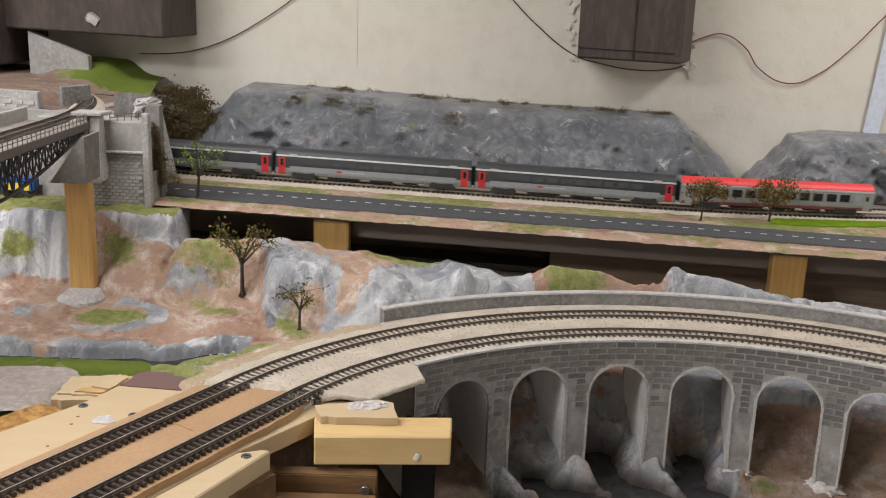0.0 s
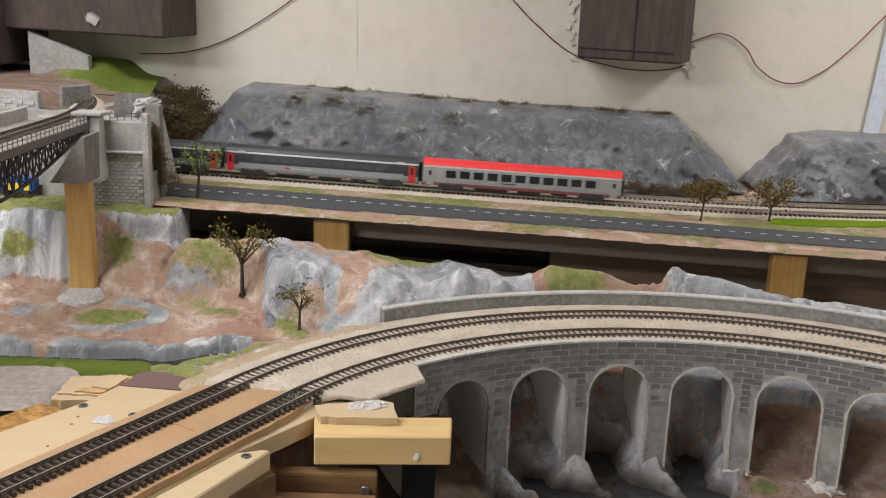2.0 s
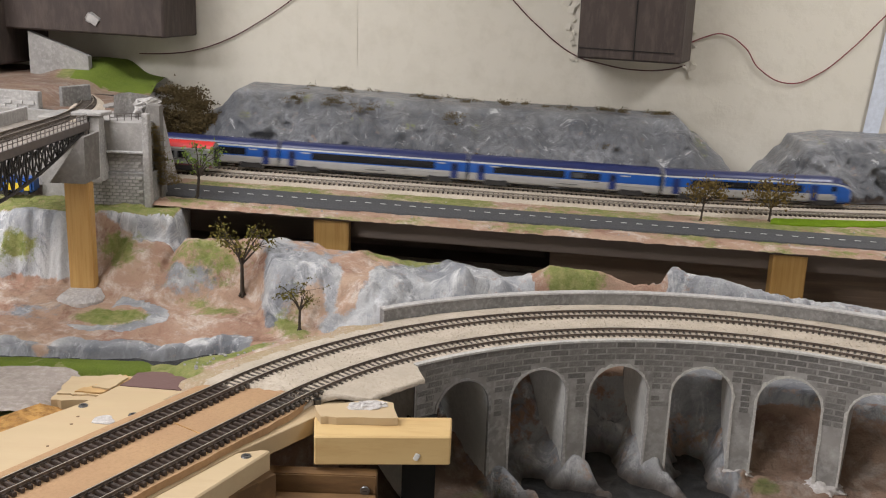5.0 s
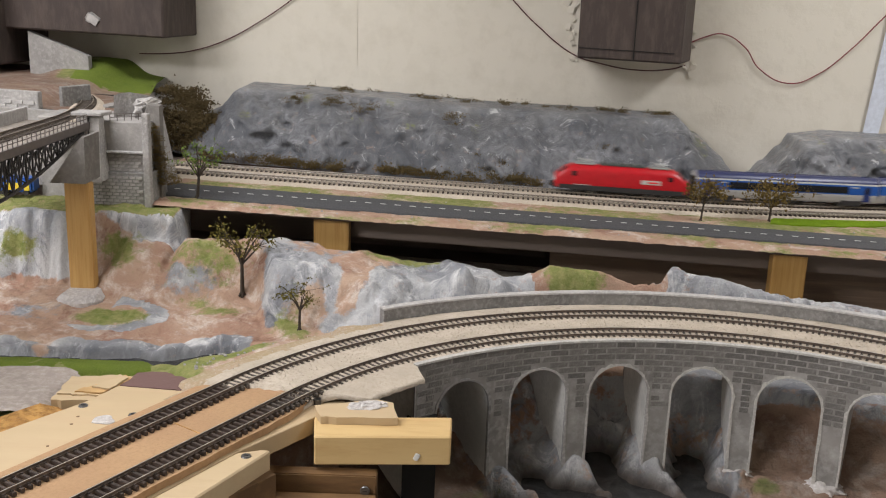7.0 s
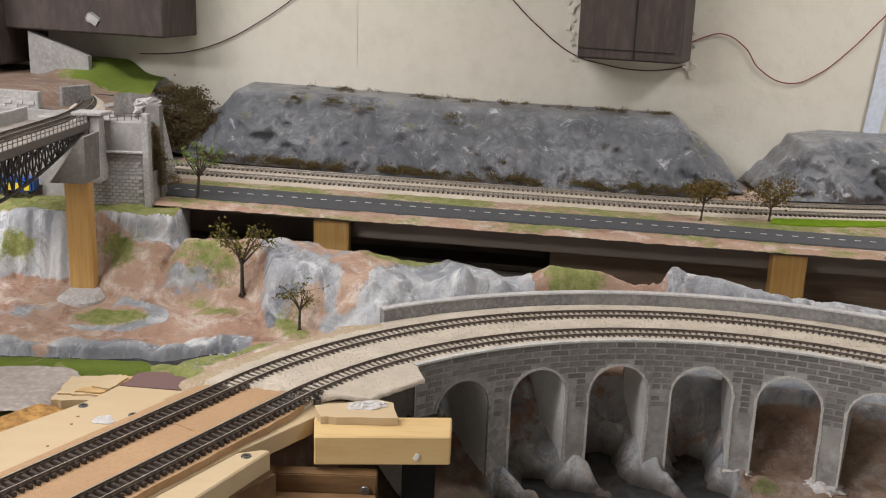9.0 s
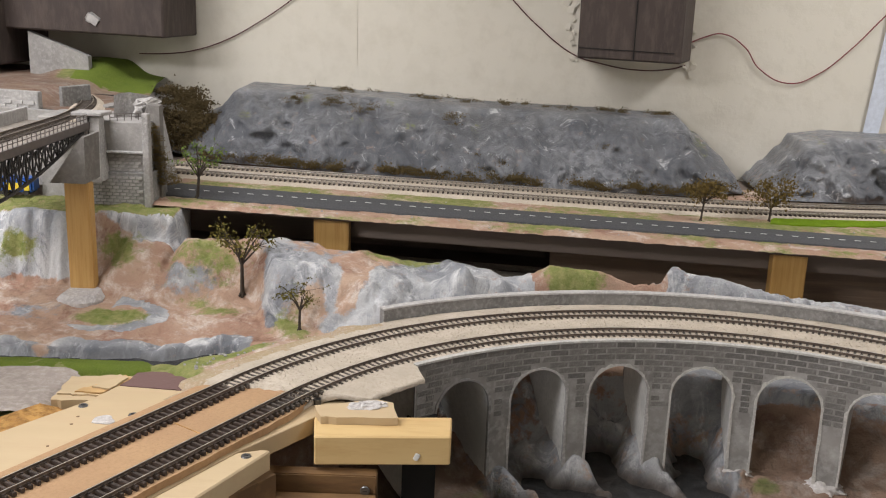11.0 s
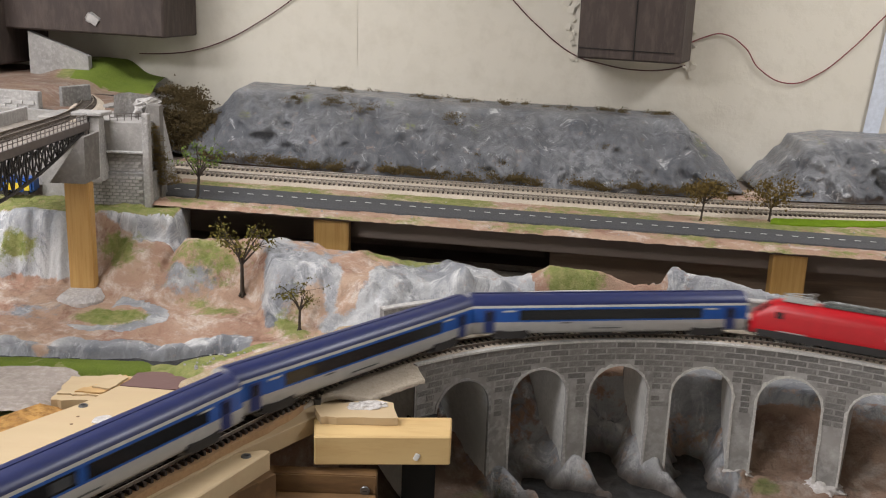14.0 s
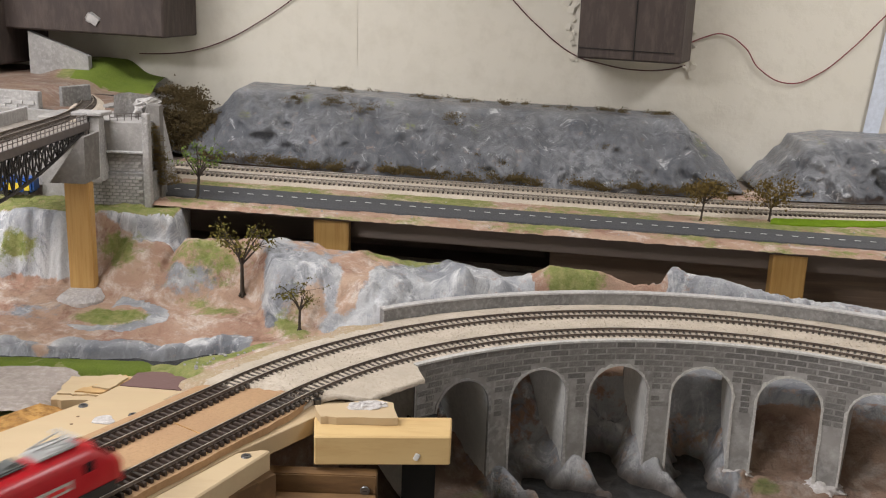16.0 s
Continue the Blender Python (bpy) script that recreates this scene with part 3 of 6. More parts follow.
    tagged(link("lower_back", box(0.42, 1.3, -0.095, -0.08, -0.12, -0.0192, FM), "underboard"), "brown boards below the shelf", "panel", kind="structure")
    tagged(link("lower_front", box(0.15, 1.3, -0.150, -0.136, -0.33, -0.125, FM), "dark"), "dark brown plank below the shelf", "panel", kind="structure")
    for x, y in ((-0.72, 0.95), (-0.72, 1.25), (-0.35, 0.60), (0.05, 0.66), (0.80, 0.70), (0.80, 1.0)):
        lg = root("trestle_leg", "plain wooden trestle leg under the layout", "leg", group="trestle legs")
        part("timber", box(x - 0.02, x + 0.02, y - 0.02, y + 0.02, -1.28, -0.31, None, 0.002), "plyedge", lg)
    tagged(link("layout_base", box(-0.78, 0.90, 0.58, 1.25, -0.31, -0.295), "dark"), "dark plywood base under the landscape", "board", kind="structure")
    for n in (-0.11, -0.07, -0.03, 0.01):
        tr = root("storage_track", "dark storage track below the shelf", "track", group="storage tracks")
        for dn in (-0.008, 0.008):
            part("rail", box(-0.1, 1.3, n + dn - 0.0008, n + dn + 0.0008, -0.1198, -0.115, FM), "rail_dusty", tr)


def build_road():
    rd = root("road", "dark asphalt country road with dashed white centre line", "road", kind="structure")
    # s, back edge, front edge
    edge = [(-0.19, -0.066, -0.150), (0.0, -0.066, -0.154), (0.1, -0.068, -0.158), (0.33, -0.078, -0.155), (0.58, -0.074, -0.151), (0.81, -0.078, -0.155), (1.3, -0.05, -0.15)]
    bm = bmesh.new()
    rows = []
    for i in range(161):
        s = -0.19 + 1.49 * i / 160
        b, f = lerp_table([(e[0], e[1]) for e in edge], s), lerp_table([(e[0], e[2]) for e in edge], s)
        b += 0.0016 * fbm(s * 40, 0, 0, 3)
        f += 0.0016 * fbm(s * 40, 7, 0, 3)
        rows.append([bm.verts.new(far(s, n, z)) for n, z in ((f, -0.0105), (f + 0.001, -0.0068), ((b + f) / 2, -0.0058), (b - 0.001, -0.0068), (b, -0.0105))])
    for a, c in zip(rows, rows[1:]):
        for k in range(4):
            bm.faces.new((a[k], c[k], c[k + 1], a[k + 1]))
    part("asphalt", bm, "asphalt", rd)
    me = None
    k, s = 0, -0.16
    while s < 1.0:
        mid = (lerp_table([(e[0], e[1]) for e in edge], s) + lerp_table([(e[0], e[2]) for e in edge], s)) / 2
        bm = box(-0.0042, 0.0042, -0.0008, 0.0008, -0.0002, 0.00035, FM.to_3x3().to_4x4())
        if me is None:
            d = part("road_dash", bm, "roadpaint", rd)
            me = d.data
        else:
            bm.free()
            d = new("road_dash", me)
            d.parent = rd
        d.location = far(s, mid + 0.004 * math.sin(s * 7), -0.0056)
        s += 0.0212
        k += 1


# ---- tracks ----
RAIL = [(-0.0011, -0.0026), (0.0011, -0.0026), (0.0011, -0.0023), (0.0004, -0.0020), (0.0004, -0.0010), (0.00055, -0.0008), (0.00055, -0.0002), (-0.00055, -0.0002), (-0.00055, -0.0008), (-0.0004, -0.0010), (-0.0004, -0.0020), (-0.0011, -0.0023)]
SLEEPER = {}


def sleeper_mesh(mname):
    if mname not in SLEEPER:
        bm = bmesh.new()
        add_box(bm, -0.0014, 0.0014, -0.0130, 0.0130, -0.0062, -0.0027, None, 0, 0.0003)
        for y in (-0.0083, 0.0083):
            for k in (-1, 1):
                add_box(bm, -0.0010, 0.0010, y + k * 0.0016 - 0.0006, y + k * 0.0016 + 0.0006, -0.0027, -0.0018)
        me = bpy.data.meshes.new("sleeper")
        bm.to_mesh(me)
        bm.free()
        me.materials.append(M[mname])
        SLEEPER[mname] = me
    return SLEEPER[mname]


def build_track(label, rows, s_lo, s_hi, dusty, rail="rail", pitch=0.0066):
    """Rails all along; single sleepers between s_lo and s_hi of the rows' length, the hidden rest joined."""
    tr = root("railway_track", label, "track")
    dist = measure_path(rows)
    for off in (-0.00825, 0.00825):
        rl = part("rail", sweep([(p + d * off, d) for p, d in rows], RAIL), rail, tr)
        part("rail_head", sweep([(p + d * off, d) for p, d in rows], [(-0.00045, -0.0002), (0.00045, -0.0002), (0.00035, 0.0), (-0.00035, 0.0)]), "railtop", rl, "polished rail head")
    rest = bmesh.new()
    s, i, rnd = 0.0, 0, random.Random(3)
    while s < dist[-1]:
        while dist[i + 1] < s:
            i += 1
        k = (s - dist[i]) / max(1e-9, dist[i + 1] - dist[i])
        p = rows[i][0].lerp(rows[i + 1][0], k)
        t = (rows[i + 1][0] - rows[i][0]).normalized()
        m = Matrix.Translation(p) @ t.to_track_quat("X", "Z").to_matrix().to_4x4()
        if s_lo < s < s_hi:
            ob = new("sleeper", sleeper_mesh("sleeper_dusty" if dusty(p) else "sleeper"))
            ob.parent = tr
            ob.matrix_basis = m @ pose(0, rnd.gauss(0, 0.0002), 0, 0, 0, rnd.gauss(0, 0.6))
        elif int(s / pitch) % 2 == 0:
            add_box(rest, -0.0014, 0.0014, -0.013, 0.013, -0.0062, -0.0027, m)
        s += pitch
    o = part("sleeper_row", rest, "sleeper", tr)
    o["kind"] = "stuff"
    return tr


def loop_rows():
    """The hidden turn at the right that joins the far back track to the near inner curve."""
    a, b = far_track(0.068)[-1][0], near_track(RB)[0][0]
    ta = (far_track(0.068)[-1][0] - far_track(0.068)[-2][0]).normalized()
    tb = (near_track(RB)[1][0] - near_track(RB)[0][0]).normalized()
    want = LOOP_LENGTH

    def curve(k):
        pts = []
        for i in range(121):
            u = i / 120
            h = (2 * u**3 - 3 * u**2 + 1, u**3 - 2 * u**2 + u, -2 * u**3 + 3 * u**2, u**3 - u**2)
            pts.append(a * h[0] + ta * k * h[1] + b * h[2] + tb * k * h[3])
        return pts
    lo, hi = 0.5, 12.0
    for _ in range(40):
        k = (lo + hi) / 2
        p = curve(k)
        if sum((q - w).length for q, w in zip(p, p[1:])) < want:
            lo = k
        else:
            hi = k
    rows = []
    for i, q in enumerate(p):
        t = (p[min(i + 1, 120)] - p[max(i - 1, 0)]).normalized()
        rows.append((q, Vector((-t.y, t.x, 0)).normalized()))
    return rows


# length of the hidden turn: the train needs 8.5 s at 0.4685 m/s between its two sightings
LOOP_LENGTH = 3.98 - (1.0 - 0.422) - (PH0 - radians(40)) * RB + 0.016


def build_tracks():
    NB, NA = near_track(RB), near_track(RA)
    ramp = lambda p: p.x > -0.14
    lo = (radians(57) - radians(40)) * RB
    build_track("double curve's inner dark brown model railway track", NB, lo, lo + 1.30, ramp)
    lo = (radians(57) - radians(40)) * RA
    build_track("double curve's outer dark brown model railway track", NA, lo, lo + 1.45, lambda p: p.x > -0.19)
    f1, f2 = far_track(0.006), far_track(0.068)
    build_track("straight model railway track beside the road", f1, 2.36, 3.62, lambda p: False, "rail_dusty", 0.0076)
    build_track("straight model railway track below the rock face", f2, 2.40, 3.62, lambda p: False, "rail_dusty", 0.0076)
    build_track("hidden turning loop of model railway track", loop_rows(), 9, 9, lambda p: False)
    # plywood under the hidden turn and the hidden end of the outer curve
    rows = loop_rows()
    lb = root("loop_board", "plain plywood trackbed of the hidden turn", "board", kind="structure")
    part("board", sweep([(p, d) for p, d in rows], [(-0.05, -0.02), (0.05, -0.02), (0.05, -0.0064), (-0.05, -0.0064)]), "ply", lb)

# ---- the near curve: viaduct, parapet, board ----
ARCH0, ARCH_STEP, ARCH_R = 121.9, 12.72, 0.032
SPRING, CROWN = -0.064, -0.032
R_FRONT, R_BACK = 0.4005, 0.520


def polar(r, deg, z):
    a = radians(deg)
    return CEN + Vector((r * math.cos(a), r * math.sin(a), z))


def arch_height(deg):
    """Underside of the wall at this angle, or None inside a pier."""
    for k in range(-1, 8):
        c = ARCH0 - ARCH_STEP * k
        x = abs(deg - c) * math.pi / 180 * R_FRONT
        if x < ARCH_R:
            return SPRING + math.sqrt(max(0, ARCH_R ** 2 - x * x))
    return None


def build_viaduct():
    v = root("viaduct", "curved grey stone railway viaduct with round arches", "bridge")
    # arcade: the outline of wall and arches on the unrolled front, bent round the centre
    angles = []
    a = 130.0
    while a > 33.5:
        angles.append(a)
        a -= 0.25
    edges = []
    for k in range(0, 8):
        for sgn in (-1, 1):
            edges.append(ARCH0 - ARCH_STEP * k + sgn * math.degrees(ARCH_R / R_FRONT))
    angles = sorted(set(angles) | set(edges) | {e + 0.01 for e in edges} | {e - 0.01 for e in edges}, reverse=True)
    for layer, (r0, r1, mname, nm) in enumerate(((R_FRONT, R_FRONT + 0.004, "joint", "front_wall"), (R_FRONT + 0.004, R_BACK - 0.004, "pier", "vault"), (R_BACK - 0.004, R_BACK, "stone", "back_wall"))):
        bm = bmesh.new()
        quads = []
        for a0, a1 in zip(angles, angles[1:]):
            mid = arch_height((a0 + a1) / 2)
            if mid is None:
                z0 = z1 = -0.24
            else:
                z0, z1 = arch_height(a0), arch_height(a1)
                z0 = SPRING if z0 is None else z0
                z1 = SPRING if z1 is None else z1
            quads.append((a0, a1, z0, z1, mid is None))
        prev = None
        for a0, a1, z0, z1, solid in quads:
            t = -0.0035 if layer == 0 else -0.009
            fr = [polar(r0, a0, z0), polar(r0, a1, z1), polar(r0, a1, t), polar(r0, a0, t)]
            bk = [polar(r1, a0, z0), polar(r1, a1, z1), polar(r1, a1, t), polar(r1, a0, t)]
            F, B = [bm.verts.new(p) for p in fr], [bm.verts.new(p) for p in bk]
            if layer != 1:
                bm.faces.new(F if layer == 0 else B[::-1])
            bm.faces.new((F[0], B[0], B[1], F[1]))
            bm.faces.new((F[3], F[2], B[2], B[3]))
            if prev is None or prev != solid:
                zt = SPRING
                q = [polar(r0, a0, -0.24), polar(r1, a0, -0.24), polar(r1, a0, zt), polar(r0, a0, zt)]
                if prev is None:
                    q = [polar(r0, a0, -0.24), polar(r1, a0, -0.24), polar(r1, a0, t), polar(r0, a0, t)]
                bm.faces.new([bm.verts.new(p) for p in q])
            prev = solid
        bmesh.ops.remove_doubles(bm, verts=bm.verts, dist=1e-6)
        bmesh.ops.recalc_face_normals(bm, faces=bm.faces)
        part(nm, bm, mname, v, "whitewashed arch vaults and pier sides" if layer == 1 else "")
    # chalky rounded arch edges
    for k in range(0, 7):
        c = ARCH0 - ARCH_STEP * k
        bm = bmesh.new()
        ring = []
        rows = [(1, -q / ARCH_R) for q in (0.105, 0.09, 0.075, 0.06, 0.045, 0.03, 0.015)]
        rows += [(math.cos(math.pi * i / 32), math.sin(math.pi * i / 32)) for i in range(33)]
        rows += [(-1, -q / ARCH_R) for q in (0.015, 0.03, 0.045, 0.06, 0.075, 0.09, 0.105)]
        for i, (cx, cz) in enumerate(rows):
            for r_ in (ARCH_R - 0.0004 - 0.0003 * abs(noise.noise(Vector((k * 7, i * 0.9, 0)))), ARCH_R + 0.0012 + 0.0042 * abs(noise.noise(Vector((k * 9, i * 0.33, 4)))) + 0.002 * abs(noise.noise(Vector((k * 5, i * 0.9, 1))))):
                ring.append((c + math.degrees(cx * r_ / R_FRONT), SPRING + (cz * r_ if cz > 0 else cz * ARCH_R)))
        vs = [(bm.verts.new(polar(R_FRONT - 0.0007, a_, z_)), bm.verts.new(polar(R_FRONT + 0.002, a_, z_))) for a_, z_ in ring]
        for i in range(0, len(ring) - 2, 2):
            p, q, r_, s_ = vs[i], vs[i + 1], vs[i + 3], vs[i + 2]
            bm.faces.new((p[0], q[0], r_[0], s_[0]))
            bm.faces.new((p[0], s_[0], s_[1], p[1]))
            bm.faces.new((q[0], q[1], r_[1], r_[0]))
        bmesh.ops.recalc_face_normals(bm, faces=bm.faces)
        part("arch_ring", bm, "mortar" if k > 2 else ("plasterstone" if k else "stone"), v, "pale worn arch edge")
    # crumbly plaster feet of the piers
    for k, z, size in ((3, -0.150, 0.8), (4, -0.150, 1.0)):
        bm = bmesh.new()
        bmesh.ops.create_icosphere(bm, subdivisions=4, radius=1.0)
        c = ARCH0 - ARCH_STEP * (k + 0.5)
        for q in bm.verts:
            g = (1 + 0.35 * fbm(q.co.x * 2.5 + k, q.co.y * 2.5, q.co.z * 2.5, 4)) * size
            q.co = polar(R_FRONT + 0.004 - 0.012 * q.co.y * g, c + 3.0 * q.co.x * g, z + 0.009 * q.co.z * g)
        part("pier_foot", bm, "crust", v, "crumbly pale plaster foot", smooth=True)
    # thin chalky ledge at the top of the wall
    rows = [(polar(R_FRONT, 130.2 - 0.5 * i, 0), Vector((math.cos(radians(130.2 - 0.5 * i)), math.sin(radians(130.2 - 0.5 * i)), 0))) for i in range(190)]
    part("ledge", sweep(rows, [(-0.0016, -0.0052), (0.004, -0.0052), (0.004, -0.0030), (-0.0013, -0.0032)]), "mortar", v, "chalky white top edge")
    part("corner_edge", sweep([(polar(R_FRONT, 130.15, -0.24), Vector((0.6, 0.8, 0))), (polar(R_FRONT, 130.15, -0.004), Vector((0.6, 0.8, 0)))], [(-0.0012, 0), (0.0012, 0), (0.0012, 0.0004), (-0.0012, 0.0004)]), "mortar", v)
    return v


def build_viaduct_bricks(v):
    """Single bricks, a little proud of the wall between its top and the arches."""
    meshes = []
    rnd = random.Random(31)
    for k in range(6):
        bm = bmesh.new()
        L = 0.0094 + 0.0005 * rnd.random()
        add_box(bm, -L, L, -0.00022, 0.001, -0.0028, 0.0028, None, 0)
        for w in bm.verts:
            if w.co.y < 0:
                w.co += Vector((rnd.uniform(-2, 2) * 1e-4 - math.copysign(3e-4, w.co.x), rnd.uniform(-2, 2) * 1e-4, -math.copysign(2.5e-4, w.co.z)))
        me = bpy.data.meshes.new("brick")
        bm.to_mesh(me)
        bm.free()
        me.materials.append(M["brick"])
        meshes.append(me)
    n = 0
    for row in range(11):
        z = -0.0088 - 0.0066 * row
        a = 128.4 - (row % 2) * 1.48
        while a > 57.5:
            def clear(lo, hi):
                for q in (lo, (lo + hi) / 2, hi):
                    for dz in (-0.003, 0.003):
                        for k in range(0, 7):
                            x = (q - (ARCH0 - ARCH_STEP * k)) * math.pi / 180 * R_FRONT
                            zz = z + dz - SPRING
                            if (zz > 0 and math.hypot(x, zz) < ARCH_R + 0.0012) or (zz <= 0 and abs(x) < ARCH_R + 0.0012):
                                return False
                return True
            w = 1.38
            cells = []
            if clear(a - w, a + w):
                cells = [(a, 1.0)]
            else:
                cells = [(c, 0.47) for c in (a - w / 2, a + w / 2) if clear(c - w / 2, c + w / 2)]
            for c, sc in cells:
                if row > 3 and rnd.random() < 0.06:
                    continue
                ob = new("brick", meshes[rnd.randrange(6)])
                ob.parent = v
                ob.matrix_basis = Matrix.Translation(polar(R_FRONT - rnd.random() * 0.0002, c, z)) @ pose(0, 0, 0, 0, rnd.gauss(0, 0.6), c - 90) @ Matrix.Diagonal((sc, 1, 1, 1))
                n += 1
            a -= 2.96
    return n


def build_deck():
    """Ballasted top of the viaduct and ramp, and the outer parapet."""
    d = root("track_deck", "cream grit ballast deck under the double curve", "trackbed", kind="structure")
    bm = bmesh.new()
    lay = []
    edge_rows = [(0.38, -0.035), (0.425, -0.026), (0.459, -0.010), (0.49, 0.008), (0.535, 0.020)]
    tv, ov = Vector((-math.sin(PH0), math.cos(PH0), 0)), Vector((math.cos(PH0), math.sin(PH0), 0))
    for i in range(170):
        row = []
        a = min(149.5, 33 + (149.5 - 33) * i / 149)
        dirv = Vector((math.cos(radians(a)), math.sin(radians(a)), 0))
        on = tv * (0.05 * max(0, i - 149) / 20)
        wide = smoothstep(130.05, 131.6, a) * (1 - smoothstep(141.5, 147.0, a))
        r_in = (R_FRONT + 0.0008) * (1 - wide) + (0.3765 + 0.0035 * fbm(a * 0.9, 3.0, 0, 3)) * wide + 0.010 * smoothstep(141.5, 147, a)
        for j in range(-1, 40):
            r = r_in + (0.5235 + 0.012 * smoothstep(126, 130, a) - r_in) * max(0, j) / 39
            p = CEN + dirv * r + on
            near = max(1 - smoothstep(0.012, 0.018, abs(r - RA)), 1 - smoothstep(0.012, 0.018, abs(r - RB)))
            z = -0.0042 + 0.0010 * near + 0.0006 * (1 - 0.6 * near) * fbm(a * 2.1, r * 160, i * 0.2, 3)
            if a > 130:
                z -= 0.0045 * wide * (1 - smoothstep(0.376, 0.402, r + 0.004 * fbm(a * 0.7, 2.0, 0, 2)))
                z -= 0.004 * smoothstep(0.515, 0.535, r)
            v = p - CEN
            along, out = v.dot(tv), v.dot(ov)
            e = lerp_table(edge_rows, out) + 0.005 * fbm(out * 90, 0.5, 0, 3)
            z -= 0.006 * smoothstep(e, e + 0.006, along)
            if j < 0:
                z -= 0.004 if a > 130 else 0.001
            row.append(bm.verts.new(p + Vector((0, 0, z))))
        lay.append(row)
    for a, b in zip(lay, lay[1:]):
        for j in range(40):
            f = bm.faces.new((a[j], a[j + 1], b[j + 1], b[j]))
            c = f.calc_center_median()
            q = c - CEN
            if q.to_2d().length + 0.006 * fbm(c.x * 70, c.y * 70, 0, 3) > 0.5145 and math.degrees(math.atan2(q.y, q.x)) > 125:
                f.material_index = 1
    bmesh.ops.recalc_face_normals(bm, faces=bm.faces)
    part("ballast", bm, ["ballast", "shoulder"], d, smooth=True)
    ring = [(polar(1.0, 130.5 + i, 0) - CEN) for i in range(20)]
    outline = [(CEN + q * 0.41).to_2d() for q in ring] + [(CEN + q * 0.53).to_2d() for q in ring[::-1]]
    # dark brown instead of bare wood: paints the dark void below the ramp
    part("ramp_board", prism([tuple(q) for q in outline], -0.028, -0.0152), "dark", d, "plywood under the ramp")
    # loose grit between the sleepers
    rnd = random.Random(77)
    bm = bmesh.new()
    for k in range(7000):
        r = rnd.choice([RA, RB]) + rnd.uniform(-0.016, 0.016) if k < 4200 else rnd.uniform(0.403, 0.531)
        a = rnd.uniform(56, 149)
        s = rnd.uniform(0.0004, 0.0010)
        c = polar(r, a, (-0.0034 if k < 4200 else -0.0040) + rnd.random() * 0.0006)
        q = Euler((rnd.random() * 6, rnd.random() * 6, 0)).to_matrix()
        vs = [bm.verts.new(c + q @ Vector(p) * s) for p in ((1, 0, -0.5), (-0.6, 0.8, -0.5), (-0.6, -0.8, -0.5), (0, 0, 0.9))]
        for f in ((0, 1, 3), (1, 2, 3), (2, 0, 3), (0, 2, 1)):
            bm.faces.new([vs[i] for i in f])
    o = part("grit", bm, "ballast", d)
    o["kind"] = "stuff"
    pr = root("parapet", "low grey plaster parapet along the outer track", "parapet")
    rows = []
    for i in range(170):
        a = 33 + (124.6 - 33) * i / 169
        rows.append((polar(0.5245, a, 0), Vector((math.cos(radians(a)), math.sin(radians(a)), 0))))
    part("wall", sweep(rows, [(0, -0.02), (0.008, -0.02), (0.008, 0.0092), (0.0008, 0.0092), (0, 0.0085)]), "stone", pr)
    part("coping", sweep(rows, [(-0.0008, 0.0088), (0.0088, 0.0088), (0.0088, 0.0108), (-0.0004, 0.0106)]), "plasterstone", pr, "pale worn coping")


